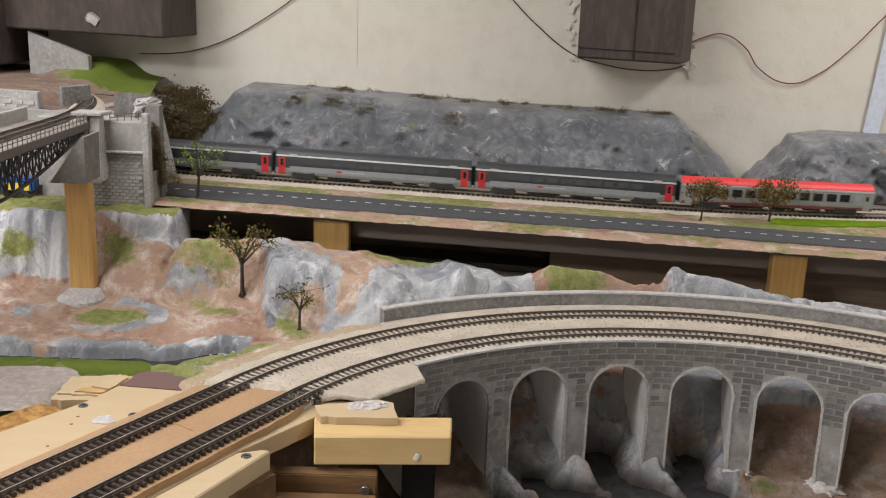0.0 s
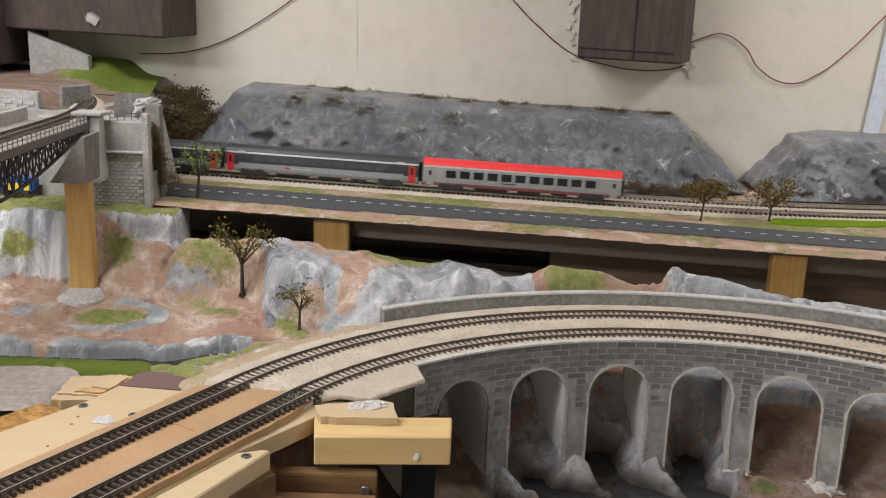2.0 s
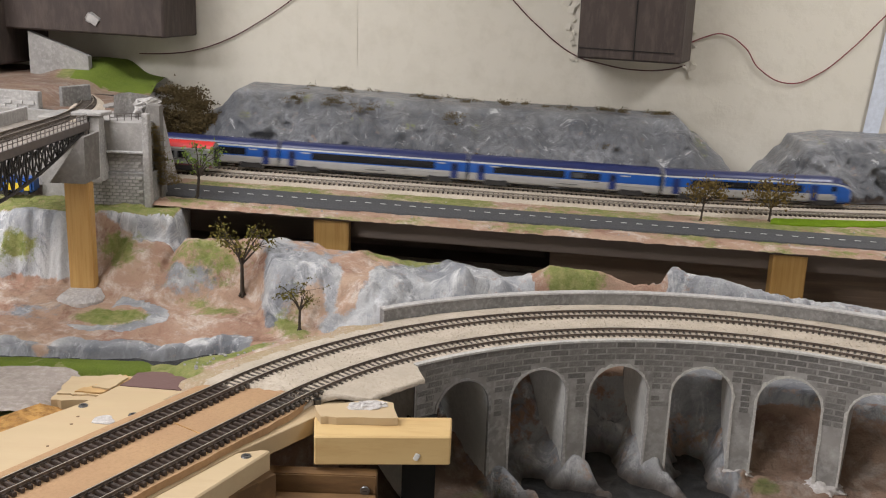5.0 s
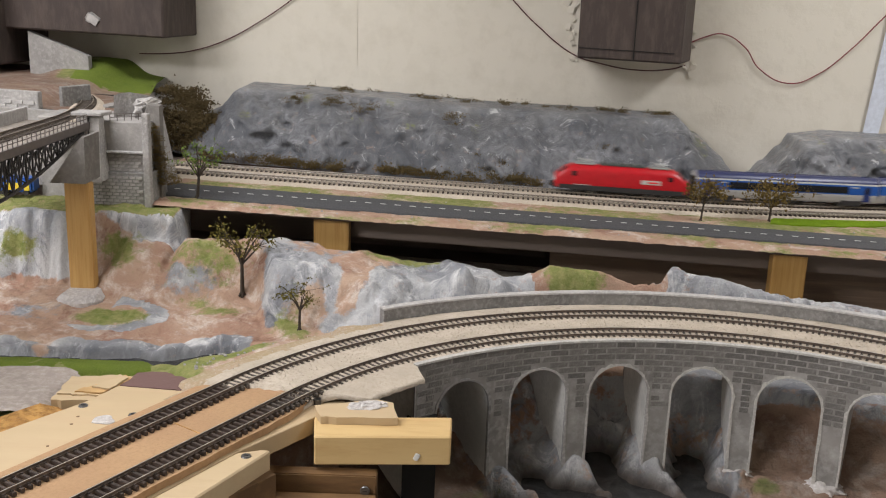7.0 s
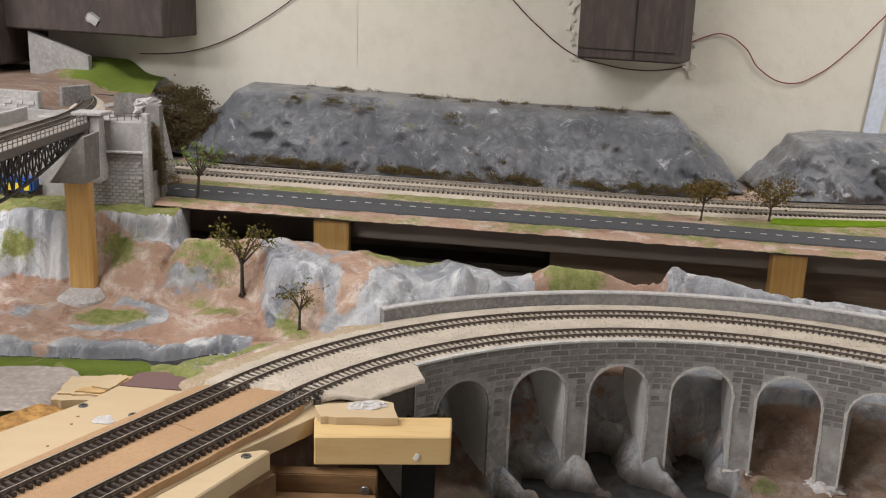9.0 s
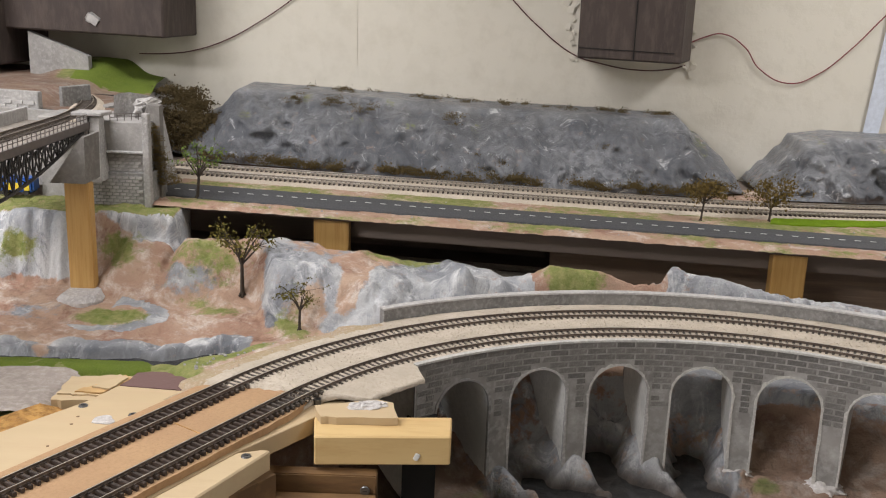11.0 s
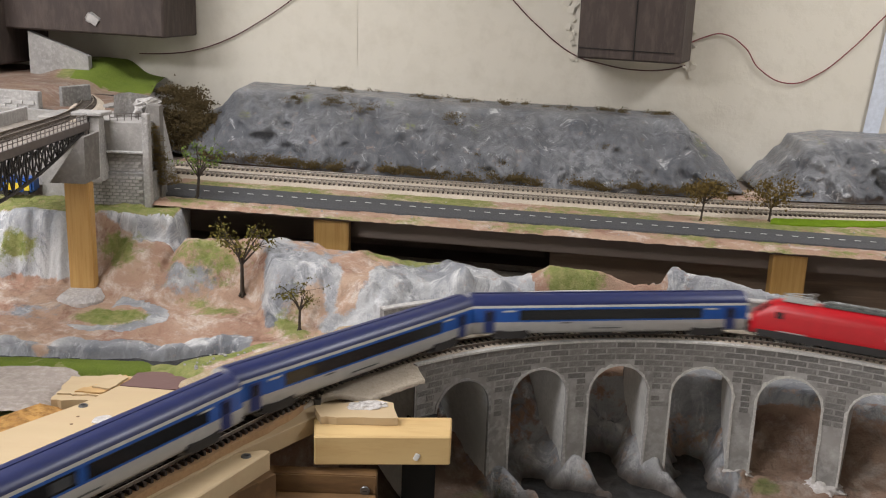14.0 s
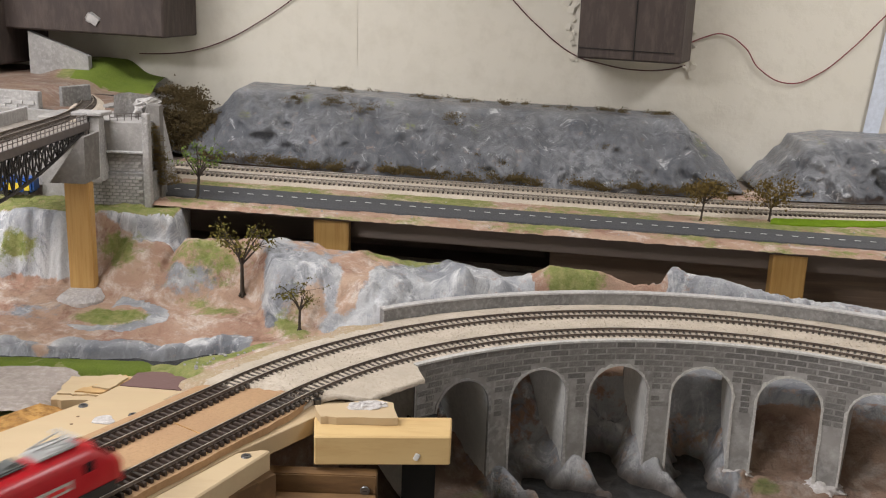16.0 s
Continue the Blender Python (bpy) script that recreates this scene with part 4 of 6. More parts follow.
def build_board():
    t = Vector((-math.sin(PH0), math.cos(PH0), 0))
    o = Vector((math.cos(PH0), math.sin(PH0), 0))
    m = Matrix(((t.x, o.x, 0, CEN.x), (t.y, o.y, 0, CEN.y), (0, 0, 1, 0), (0, 0, 0, 1)))  # along the straight, outwards, up
    b = root("baseboard", "bare plywood baseboard with tan trackbed strip", "board", kind="structure")
    part("plywood", prism([(-0.04, 0.393), (-0.003, 0.394), (0.092, 0.4035), (0.80, 0.4035), (0.80, 0.60), (0.17, 0.582), (0.092, 0.576), (0.05, 0.581), (0.026, 0.527), (0.0, 0.52), (-0.04, 0.50)], -0.028, -0.0125, 0.0006, m), "ply", b)
    # worn, jagged tan strip that carries both tracks
    rnd = random.Random(5)
    pts = []
    for i in range(60):
        u = -0.034 + 0.82 * i / 59
        pts.append((u, 0.4060 + 0.010 * smoothstep(0.02, -0.03, u) + rnd.uniform(-0.0009, 0.0009)))
    pts += [(0.80, 0.512), (0.30, 0.511), (0.10, 0.5115), (0.022, 0.513), (0.0, 0.5), (-0.02, 0.46)]
    part("trackbed_strip", prism(pts, -0.0124, -0.0063, 0, m), "tan", b, "tan fibre trackbed strip with a ragged edge")
    part("strip_joint", prism([(0.0905, 0.4355), (0.0915, 0.4355), (0.0885, 0.471), (0.0877, 0.471)], -0.0064, -0.0060, 0, m), "osb", b, "dark joint line")
    # front plank with screw
    pk = root("plank", "short bare wooden plank with one dark screw", "plank")
    part("timber", prism([(0.090, 0.4030), (0.60, 0.4030), (0.60, 0.370), (0.160, 0.378), (0.071, 0.384), (0.074, 0.391)], -0.032, -0.0128, 0.0012, m), "ply", pk)
    screw(pk, m @ Vector((0.090, 0.3925, -0.0128)))
    for s, n in ((0.098, 0.570), (0.087, 0.521)):
        sc = root("screw", "dark countersunk screw head in plywood", "screw", Matrix.Translation(m @ Vector((s, n, -0.0125))), "board screws")
        screw(sc, Vector((0, 0, 0)))
    for s, n in ((0.128, 0.548), (0.115, 0.556), (0.165, 0.53), (0.21, 0.56), (0.19, 0.395)):
        bm = bmesh.new()
        add_rod(bm, m @ Vector((s, n, -0.01265)), m @ Vector((s, n, -0.01235)), 0.0014, 8)
        part("knot", bm, "framewood", b, "small dark knot")
    # bolt at the ramp's edge
    bo = root("bolt", "small zinc bolt head at the plywood edge", "bolt", Matrix.Translation((-0.106, 0.801, -0.0125)))
    bm = bmesh.new()
    add_rod(bm, (0, 0, -0.001), (0, 0, 0.005), 0.0036, 10)
    part("head", bm, "screw", bo)
    # cross batten that sticks out beside the viaduct, and a scrap on it
    ba = root("batten", "bare pine batten sticking out beside the viaduct", "batten")
    part("timber", prism([(-0.105, 0.775), (0.013, 0.7835), (0.012, 0.744), (-0.10, 0.736)], -0.0385, -0.0128, 0.0012), "pine", ba)
    sp = root("wood_scrap", "thin wood scrap with white plaster crust on it", "scrap")
    part("wood", prism(ragged([(-0.106, 0.783), (-0.080, 0.791), (-0.052, 0.801), (-0.0385, 0.794), (-0.0335, 0.763), (-0.046, 0.7615), (-0.0985, 0.7605)], 0.007, 0.0004, 3), -0.0127, -0.006), "ply", sp)
    bm = bmesh.new()
    bmesh.ops.create_icosphere(bm, subdivisions=5, radius=1.0)
    for q in bm.verts:
        k = 1 + 0.30 * fbm(q.co.x * 2.2, q.co.y * 2.2, q.co.z + 3, 4)
        q.co = Vector((-0.061 + 0.018 * q.co.x * k, 0.786 + 0.0095 * q.co.y * k + 0.0035 * q.co.x, -0.0062 + max(-0.2, q.co.z) * (0.0028 + 0.0016 * fbm(q.co.x * 4, q.co.y * 4, 1, 3))))
    part("crust", bm, "crust", sp, "crumbly white plaster crust")
    part("plaster_fleck", box(-0.002, 0.0025, -0.0008, 0.0008, -0.0035, 0.003, pose(-0.016, 0.7408, -0.030, 0, 25, 3), 0.0007), "white", ba, "white plaster fleck")
    # timber frame under the board
    fr = root("frame_beam", "orange brown wooden frame below the baseboard", "beam")
    # these timbers' brown includes the shade below the board
    part("front_timber", box(-0.14, -0.0475, 0.728, 0.742, -0.115, -0.0425, None, 0.001), "framewood", fr)
    part("lower_timber", box(-0.20, -0.0475, 0.70, 0.727, -0.20, -0.058, None, 0.001), "framewood", fr)
    part("side_timber", prism([(-0.60, 0.10), (-0.59, 0.085), (-0.125, 0.70), (-0.135, 0.71)], -0.16, -0.029), "framewood", fr)
    screw(fr, Vector((-0.057, 0.7265, -0.055)), True)
    # added black block, stands in for the dark void under the batten
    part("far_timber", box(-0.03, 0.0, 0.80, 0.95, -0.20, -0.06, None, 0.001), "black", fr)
    # purple painted corner, white filler, cut plywood layers and chipboard at the outer edge
    part("filler_spot", prism([(0.108 + 0.008 * math.cos(k) * (1 + 0.3 * math.sin(3 * k)), 0.532 + 0.010 * math.sin(k)) for k in [i * 0.5 for i in range(12)]], -0.0124, -0.0118, 0, m), "crust", b, "white filler spot")
    tagged(link("chipboard_edge", prism([(0.096, 0.602), (0.100, 0.579), (0.17, 0.585), (0.8, 0.603), (0.8, 0.68), (0.10, 0.625)], -0.075, -0.0215, 0.003, m), "osb"), "crumbling orange chipboard edge below the plywood", "board", kind="structure")


def screw(parent, p, front=False):
    bm = bmesh.new()
    d = Vector((0, -1, 0)) if front else Vector((0, 0, 1))
    add_rod(bm, p, p + d * 0.0011, 0.0042, 14, 0.0036)
    s = part("screw", bm, "screw", parent, "dull dark screw head")
    bm = bmesh.new()
    q = p + d * 0.0012
    if front:
        add_box(bm, q.x - 0.0018, q.x + 0.0018, q.y - 0.0002, q.y + 0.0002, q.z - 0.0005, q.z + 0.0005)
    else:
        add_box(bm, q.x - 0.0018, q.x + 0.0018, q.y - 0.0005, q.y + 0.0005, q.z - 0.0002, q.z + 0.0002)
    part("slot", bm, "under", s)


# ---- the landscape between the tracks ----
CREST = [(40, -0.016), (61.4, -0.0052), (65.8, -0.0027), (71.1, 0.0012), (77.2, 0.0066), (82.1, 0.0166), (85.3, 0.0245), (86.6, 0.0061), (89.7, 0.0017), (94.9, 0.0174), (99.3, 0.0195), (101.9, 0.0098), (104.4, -0.0003), (106.3, 0.0063), (109.2, 0.0102), (110.4, 0.0238), (113, 0.026), (125, 0.0)]


def land(x, y):
    """Height and tones (sand, grass, pale) of the painted plaster landscape."""
    v = Vector((x - CEN.x, y - CEN.y))
    r, a = v.length, math.degrees(math.atan2(v.y, v.x))
    n1, n2, n3 = fbm(x * 16, y * 16, 0, 4), fbm(x * 45, y * 45, 3, 3), fbm(x * 8, y * 8, 7, 2)
    # valley floor, slowly rising backwards
    z = -0.047 + 0.012 * smoothstep(1.05, 1.2, y) + 0.004 * n1
    sand, grass, pale = 1.0, 0.0, 0.35
    slope = smoothstep(1.14, 1.235, y + 0.01 * n1) * smoothstep(-0.455, -0.40, x) * (1 - smoothstep(-0.36, -0.33, x))
    # river ledge: a broken step down to the water
    back = 0.028 + 0.030 * smoothstep(-0.31, -0.225, x)
    yl = y - back + 0.012 * n1
    stop = 1 - smoothstep(-0.222, -0.205, x)
    crack = noise.voronoi(Vector((x * 26, y * 22, 1.0)))[0][0]
    led = smoothstep(0.982, 0.992, yl) * (1 - smoothstep(1.0, 1.03, yl)) * stop
    z += (0.018 * (0.6 - crack)) * led
    sand -= 1.4 * smoothstep(0.965, 0.975, yl) * (1 - smoothstep(0.997, 1.006, yl)) * stop * (1 - math.exp(-((x + 0.435) / 0.012) ** 2))
    pale += 0.5 * led
    gully = smoothstep(0.93, 0.945, y) * (1 - smoothstep(0.968, 0.984, yl)) * (1 - smoothstep(-0.235, -0.20, x))
    z -= (0.017 - 0.006 * (0.6 - crack)) * gully
    sand -= 0.9 * gully
    # green strip before the river
    strip = (1 - smoothstep(0.925, 0.94, y)) * (1 - smoothstep(-0.235, -0.21, x))
    z += 0.017 * strip
    grass += 1.2 * strip
    # left cliff
    rv = noise.noise(Vector((x * 75, 0.3, y * 14))) + 0.5 * noise.noise(Vector((x * 160, 2.3, y * 20)))
    right = smoothstep(-0.42, -0.355, x)
    cl = (1 - smoothstep(-0.358, -0.335, x)) * smoothstep(1.200 + 0.028 * right, 1.246 + 0.01 * right, y + 0.014 * n1 + 0.011 * rv)
    cliff_z = z + 0.087 * cl
    if cl > 0.02:
        sand = min(sand, 1 - 1.4 * smoothstep(0.02, 0.15, cl))
        pale = 1.0
    if cl > 0.985 and y > 1.25:
        sand, grass = 1.0, 0.75
    # sandy slope and rocky hump behind the ramp
    y_lo = lerp_table([(-0.36, 1.14), (-0.24, 1.145), (-0.195, 1.06), (-0.1, 1.06), (0.0, 1.09)], x)
    y_hi = y_lo + lerp_table([(-0.36, 0.08), (-0.22, 0.075), (-0.16, 0.08), (0.0, 0.05)], x)
    hump = smoothstep(y_lo, y_hi, y + 0.014 * n1) * smoothstep(-0.38, -0.32, x) * (1 - smoothstep(0.035, 0.06, x))
    hollow = math.exp(-((x + 0.165) / 0.026) ** 2 - ((y - 1.082) / 0.034) ** 2)
    hump *= 1 - 0.93 * hollow
    top = lerp_table([(-0.36, 0.068), (-0.28, 0.060), (-0.2, 0.064), (-0.12, 0.056), (-0.07, 0.048), (0.0, 0.043), (0.05, 0.032)], x)
    z = max(cliff_z, z + lerp_table([(-0.455, 0.074), (-0.40, 0.062), (-0.35, 0.048)], x) * slope, z + top * hump)
    if x > -0.405 and y > 1.235:
        z = min(z, 0.050)
    rocky = smoothstep(-0.235, -0.215, x + 0.016 * n1) * smoothstep(0.02, 0.10, hump)
    chip = noise.voronoi(Vector((x * 24 + 0.3 * n1, y * 18, z * 24)))[0][0]
    rid = 1 - 2 * abs(noise.noise(Vector((x * 30, y * 22, 4.0))))
    z += (0.005 * rid + 0.012 * (0.5 - chip) + 0.003 * n2) * rocky * smoothstep(0.0, 0.4, hump) * (1 - 0.8 * smoothstep(0.9, 1.0, hump))

    def spot(cx, cy, rx, ry, k=1.0):
        return k * math.exp(-((x - cx) / rx) ** 2 - ((y - cy) / ry) ** 2)

    def face(cx, cz, rx, rz, k=1.0):
        return k * math.exp(-((x - cx) / rx) ** 2 - ((z - cz) / rz) ** 2)
    sand -= 1.25 * rocky
    sand += 1.1 * rocky * (spot(-0.105, 1.135, 0.016, 0.04) + spot(-0.085, 1.18, 0.03, 0.02) + spot(-0.155, 1.105, 0.018, 0.016) + spot(-0.16, 1.205, 0.07, 0.035, 0.85) + spot(-0.13, 1.16, 0.02, 0.02, 0.5))
    sand += 1.2 * hollow + 1.3 * rocky * math.exp(-((x + 0.098 - 0.32 * (y - 1.15) + 0.006 * n1) / 0.014) ** 2) * smoothstep(1.08, 1.11, y)
    grass += 0.75 * hollow * smoothstep(-0.15, 0.2, n1 + 0.1)
    pale += 0.35 * rocky
    # sandy sweep in front of the cliff, below a slanting edge
    if -0.47 < x < -0.34 and y > 1.12:
        sand = max(sand, smoothstep(0.0, 0.012, 0.053 - 0.55 * (x + 0.44) - z + 0.006 * n1) * smoothstep(-0.47, -0.445, x))
    grass += spot(-0.30, 1.20, 0.055, 0.028, 0.72) + spot(-0.18, 1.088, 0.018, 0.016, 0.95) + spot(-0.05, 1.205, 0.055, 0.02, 0.95)
    grass += face(-0.418, 0.010, 0.030, 0.017, 0.95) * (y > 1.13) + face(-0.547, 0.010, 0.024, 0.020, 1.1) * (y > 1.17)
    isle = math.exp(-(((x + 0.385) / 0.052) ** 2 + ((y - 1.105) / 0.036) ** 2) ** 2)
    grass += 1.3 * math.exp(-(((x + 0.392) / 0.042) ** 2 + ((y - 1.10) / 0.020) ** 2) ** 2)
    if 0.12 < isle < 0.8 and (x > -0.40 or y < 1.08):
        sand, pale = sand - 0.9, 0.8
    z += 0.004 * isle
    white = spot(-0.50, 1.115, 0.045, 0.022) + spot(-0.45, 1.165, 0.02, 0.02)
    sand, pale = sand - 0.75 * white, max(pale, white)
    grass += spot(-0.272, 1.132, 0.03, 0.012, 0.85) + spot(-0.30, 1.150, 0.03, 0.008, 0.6)
    rk = spot(-0.318, 1.172, 0.036, 0.014)
    z += 0.012 * rk
    sand -= 1.0 * rk
    pale = max(pale, 0.8 * rk)
    # the back edge breaks off into the dark
    z += 0.003 * n2
    # outside the parapet on the right: a rocky crest round the curve
    if a < 128 and r > 0.50:
        w = smoothstep(0.0, 0.05, x + 0.015 * n1 + 0.01)
        cz = lerp_table(CREST, a) + 0.0016 * n2 + 0.003 * n1
        up = smoothstep(0.553, 0.600, r + 0.004 * n1)
        zz = -0.088 + (cz + 0.088) * up + 0.008 * (0.5 - noise.voronoi(Vector((x * 26, y * 26, 5)))[0][0]) * math.sin(math.pi * up)
        z = z * (1 - w) + zz * w
        if w > 0.5:
            sand = 1.0 if 86 < a < 102 else 0.1
            pale = 0.95
            grass = 1.4 * math.exp(-((a - 97) / 3.4) ** 2) * smoothstep(0.572, 0.585, r) + 0.1 * n1
            if a > 103:
                sand = 0.1
    # under the viaduct
    if a < 133 and r < 0.53:
        w = 1 - smoothstep(0.505, 0.528, r)
        ph = ((a - ARCH0) / ARCH_STEP + 0.5) % 1.0
        # rock tongues run down from the piers, dark water between them
        ph = (ph + 0.26 * smoothstep(0.40, 0.365, r) * (a > 78) + 0.05 * n1) % 1.0
        tongue = math.exp(-((min(ph, 1 - ph)) / 0.32) ** 2)
        crest = lerp_table([(0.325, -0.196), (0.350, -0.176), (0.375, -0.158), (0.398, -0.132), (0.42, -0.126), (0.47, -0.118), (0.53, -0.085)], r)
        chan = lerp_table([(0.36, -0.186), (0.46, -0.183), (0.49, -0.150), (0.512, -0.118), (0.53, -0.088)], r)
        chips = noise.voronoi(Vector((x * 42, y * 34, 2.0)))[0][0]
        bed = chan + (crest - chan) * tongue + (0.009 * n1 + 0.011 * (0.4 - chips)) * smoothstep(0.0, 0.4, tongue) + 0.009 * n2
        bed += 0.030 * smoothstep(103, 108, a) * (1 - smoothstep(110, 116, a)) * smoothstep(0.40, 0.45, r)
        flat = 1 - smoothstep(72.5, 79.5, a + 3 * n1)
        bed = bed * (1 - flat) + (-0.150 + 0.062 * smoothstep(0.40, 0.53, r) + 0.006 * n1 + 0.004 * n2) * flat
        lef = smoothstep(115.5, 120, a)
        bed = bed * (1 - lef) + (-0.155 + 0.05 * smoothstep(0.40, 0.53, r) + 0.006 * n1) * lef
        z = z * (1 - w) + bed * w
        if w > 0.3:
            pale = 0.9
            sand = 0.12 + 0.3 * smoothstep(-0.1, 0.5, n1 + 0.25 * n3) + 0.9 * flat * (1 - smoothstep(0.485, 0.505, r + 0.01 * n1)) + 0.7 * lef
            grass = 0.9 * math.exp(-((a - 73) / 2.2) ** 2 - ((r - 0.385) / 0.02) ** 2) + 0.8 * math.exp(-((a - 120) / 4) ** 2 - ((r - 0.37) / 0.03) ** 2)
    if x < -0.05 and y < 0.90:
        z = min(z, -0.036)
    # ramp bank next to the outer track
    if a > 131:
        t = Vector((-math.sin(PH0), math.cos(PH0)))
        o = Vector((math.cos(PH0), math.sin(PH0)))
        along, out = v.dot(t), v.dot(o)
        rr = r if along < 0 else out
        ro = lerp_table([(-0.22, 0.548), (-0.14, 0.562), (-0.09, 0.582), (0.0, 0.597)], along)
        bank = 1 - smoothstep(ro - 0.028, ro + 0.006, rr + 0.008 * n1)
        bank *= smoothstep(0.03, -0.015, along)
        z = max(z, z * (1 - bank) + (-0.0085) * bank)
        if bank > 0.05:
            sand = 1.0
            grass = max(grass, (0.85 + 0.9 * n1) * smoothstep(0.538, 0.550, rr) * smoothstep(0.1, 0.4, bank) * (1 - smoothstep(0.10, 0.15, -along)))
        if rr < 0.53:
            z = -0.02 - 0.26 * smoothstep(0.53, 0.515, rr)
    # lower alpha in the low channels, on the flat and at the left end
    tone_alpha = 1.0
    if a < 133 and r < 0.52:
        tone_alpha = smoothstep(-0.170, -0.138, bed + 0.006 * n1) * (1 - flat) * (1 - lef) + flat * (0.55 + 0.45 * smoothstep(0.47, 0.50, r)) + 0.35 * lef
    return z, max(0, min(1, sand)), max(0, min(1, grass)), max(0, min(1, pale)), max(0, min(1, tone_alpha))


def build_land():
    bm = bmesh.new()
    lay = bm.verts.layers.float_color.new("tone")
    nx, ny = 680, 300
    x0, x1, y0, y1 = -0.80, 0.92, 0.62, 1.34
    grid = []
    for i in range(nx + 1):
        x = x0 + (x1 - x0) * i / nx
        # where the plaster ends before the dark gap below the shelf
        lim = lerp_table([(-0.36, 1.34), (-0.325, 1.225), (0.02, 1.215), (0.06, 1.20), (0.10, 1.178), (0.3, 1.172), (0.5, 1.13), (0.6, 1.07), (0.92, 0.96)], x) + 0.006 * fbm(x * 40, 0, 0, 3)
        col = []
        for j in range(ny + 1):
            y = min(y0 + (y1 - y0) * j / ny, lim)
            over = (y0 + (y1 - y0) * j / ny) - lim
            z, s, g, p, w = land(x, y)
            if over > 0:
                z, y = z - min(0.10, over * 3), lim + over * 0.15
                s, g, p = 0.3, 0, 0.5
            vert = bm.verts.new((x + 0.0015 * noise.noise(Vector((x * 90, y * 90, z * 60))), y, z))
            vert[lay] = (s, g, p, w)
            col.append(vert)
        grid.append(col)
    for a, b in zip(grid, grid[1:]):
        for j in range(ny):
            bm.faces.new((a[j], b[j], b[j + 1], a[j + 1]))
    o = link("landscape", bm, "land", smooth=True)
    tagged(o, "painted plaster landscape of reddish sand, pale rock and grass patches", "landscape", kind="structure")
    # gypsum apron and purple corner beside the board
    t = root("apron", "pale gypsum apron with torn plywood layers", "plaster", kind="structure")
    bm = bmesh.new()
    grid = [[bm.verts.new((-0.62 + 0.285 * i / 60, 0.79 + 0.104 * j / 24 + 0.002 * fbm(i * 0.3, j * 0.3, 0, 2), -0.0245 + 0.0022 * fbm(i * 0.16, j * 0.2, 3, 4) - 0.010 * smoothstep(54, 60, i))) for j in range(25)] for i in range(61)]
    for a, b in zip(grid, grid[1:]):
        for j in range(24):
            bm.faces.new((a[j], b[j], b[j + 1], a[j + 1]))
    part("gypsum", bm, "gypsum", t, "uneven pinkish white gypsum", smooth=True)
    part("torn_ply", prism(ragged([(-0.342, 0.798), (-0.305, 0.803), (-0.287, 0.826), (-0.281, 0.854), (-0.297, 0.862), (-0.342, 0.854)], 0.006, 0.0011, 1), -0.030, -0.0165), "ply", t, "torn plywood layers")
    for k, (pts, z0, z1) in enumerate((([(-0.338, 0.812), (-0.303, 0.808), (-0.288, 0.832), (-0.283, 0.852), (-0.300, 0.858), (-0.318, 0.850)], -0.0165, -0.0150),
                                       ([(-0.325, 0.815), (-0.300, 0.812), (-0.284, 0.848), (-0.292, 0.856), (-0.305, 0.836)], -0.0150, -0.0136),
                                       ([(-0.312, 0.822), (-0.296, 0.818), (-0.286, 0.845), (-0.293, 0.851)], -0.0136, -0.0122))):
        part("torn_layer", prism(ragged(pts, 0.004, 0.0010, 5 + k), z0, z1), "ply" if k != 1 else "plyedge", t, "thin torn veneer layer")
    part("purple_patch", prism(ragged([(-0.2875, 0.827), (-0.232, 0.821), (-0.222, 0.840), (-0.256, 0.862), (-0.280, 0.860)], 0.006, 0.0010, 9), -0.028, -0.0122), "clay", t, "purple brown painted corner")
    rnd = random.Random(15)
    bm = bmesh.new()
    for _ in range(30):
        a, r = rnd.uniform(133, 152), rnd.uniform(0.540, 0.572)
        p = polar(r, a, 0)
        k = rnd.uniform(0.0006, 0.0016)
        add_box(bm, -k, k, -k * 0.8, k * 0.8, -k * 0.6, k * 0.6, Matrix.Translation((p.x, p.y, land(p.x, p.y)[0] + k * 0.3)) @ pose(0, 0, 0, rnd.uniform(0, 50), rnd.uniform(0, 50), rnd.uniform(0, 90)))
    tagged(link("bank_pebbles", bm, "plasterstone"), "scattered pale pebbles on the turf bank", "pebbles", kind="stuff")
    # bright strip of grass before the river
    bm = bmesh.new()
    rows = []
    for i in range(70):
        x = -0.62 + 0.345 * i / 69
        fall = 0.010 * smoothstep(-0.30, -0.276, x)
        y0, y1 = 0.890 + 0.02 * smoothstep(-0.30, -0.275, x) + 0.003 * fbm(x * 30, 0, 0, 2), 0.934 + 0.003 * fbm(x * 30, 4, 0, 2)
        rows.append([bm.verts.new((x, y, z)) for y, z in ((y0, -0.038), (y0 + 0.003, -0.0288 - fall + 0.001 * fbm(x * 50, 1)), ((y0 + y1) / 2, -0.0275 - fall + 0.001 * fbm(x * 40, 2)), (y1 - 0.004, -0.029 - fall), (y1, -0.04))])
    for a, b in zip(rows, rows[1:]):
        for k in range(4):
            bm.faces.new((a[k], b[k], b[k + 1], a[k + 1]))
    tagged(link("grass_strip", bm, "grassbright", smooth=True), "bright green flocked grass strip by the river", "grass", kind="structure")
    w = link("river", box(-0.8, -0.19, 0.925, 1.035, -0.064, -0.0565), "water")
    tagged(w, "dark varnished little river below the ledges", "water", kind="structure")
    w = link("stream", box(0.0, 0.5, 0.62, 1.08, -0.23, -0.166), "water")
    tagged(w, "dark water under the viaduct arches", "water", kind="structure")


# ---- trees ----


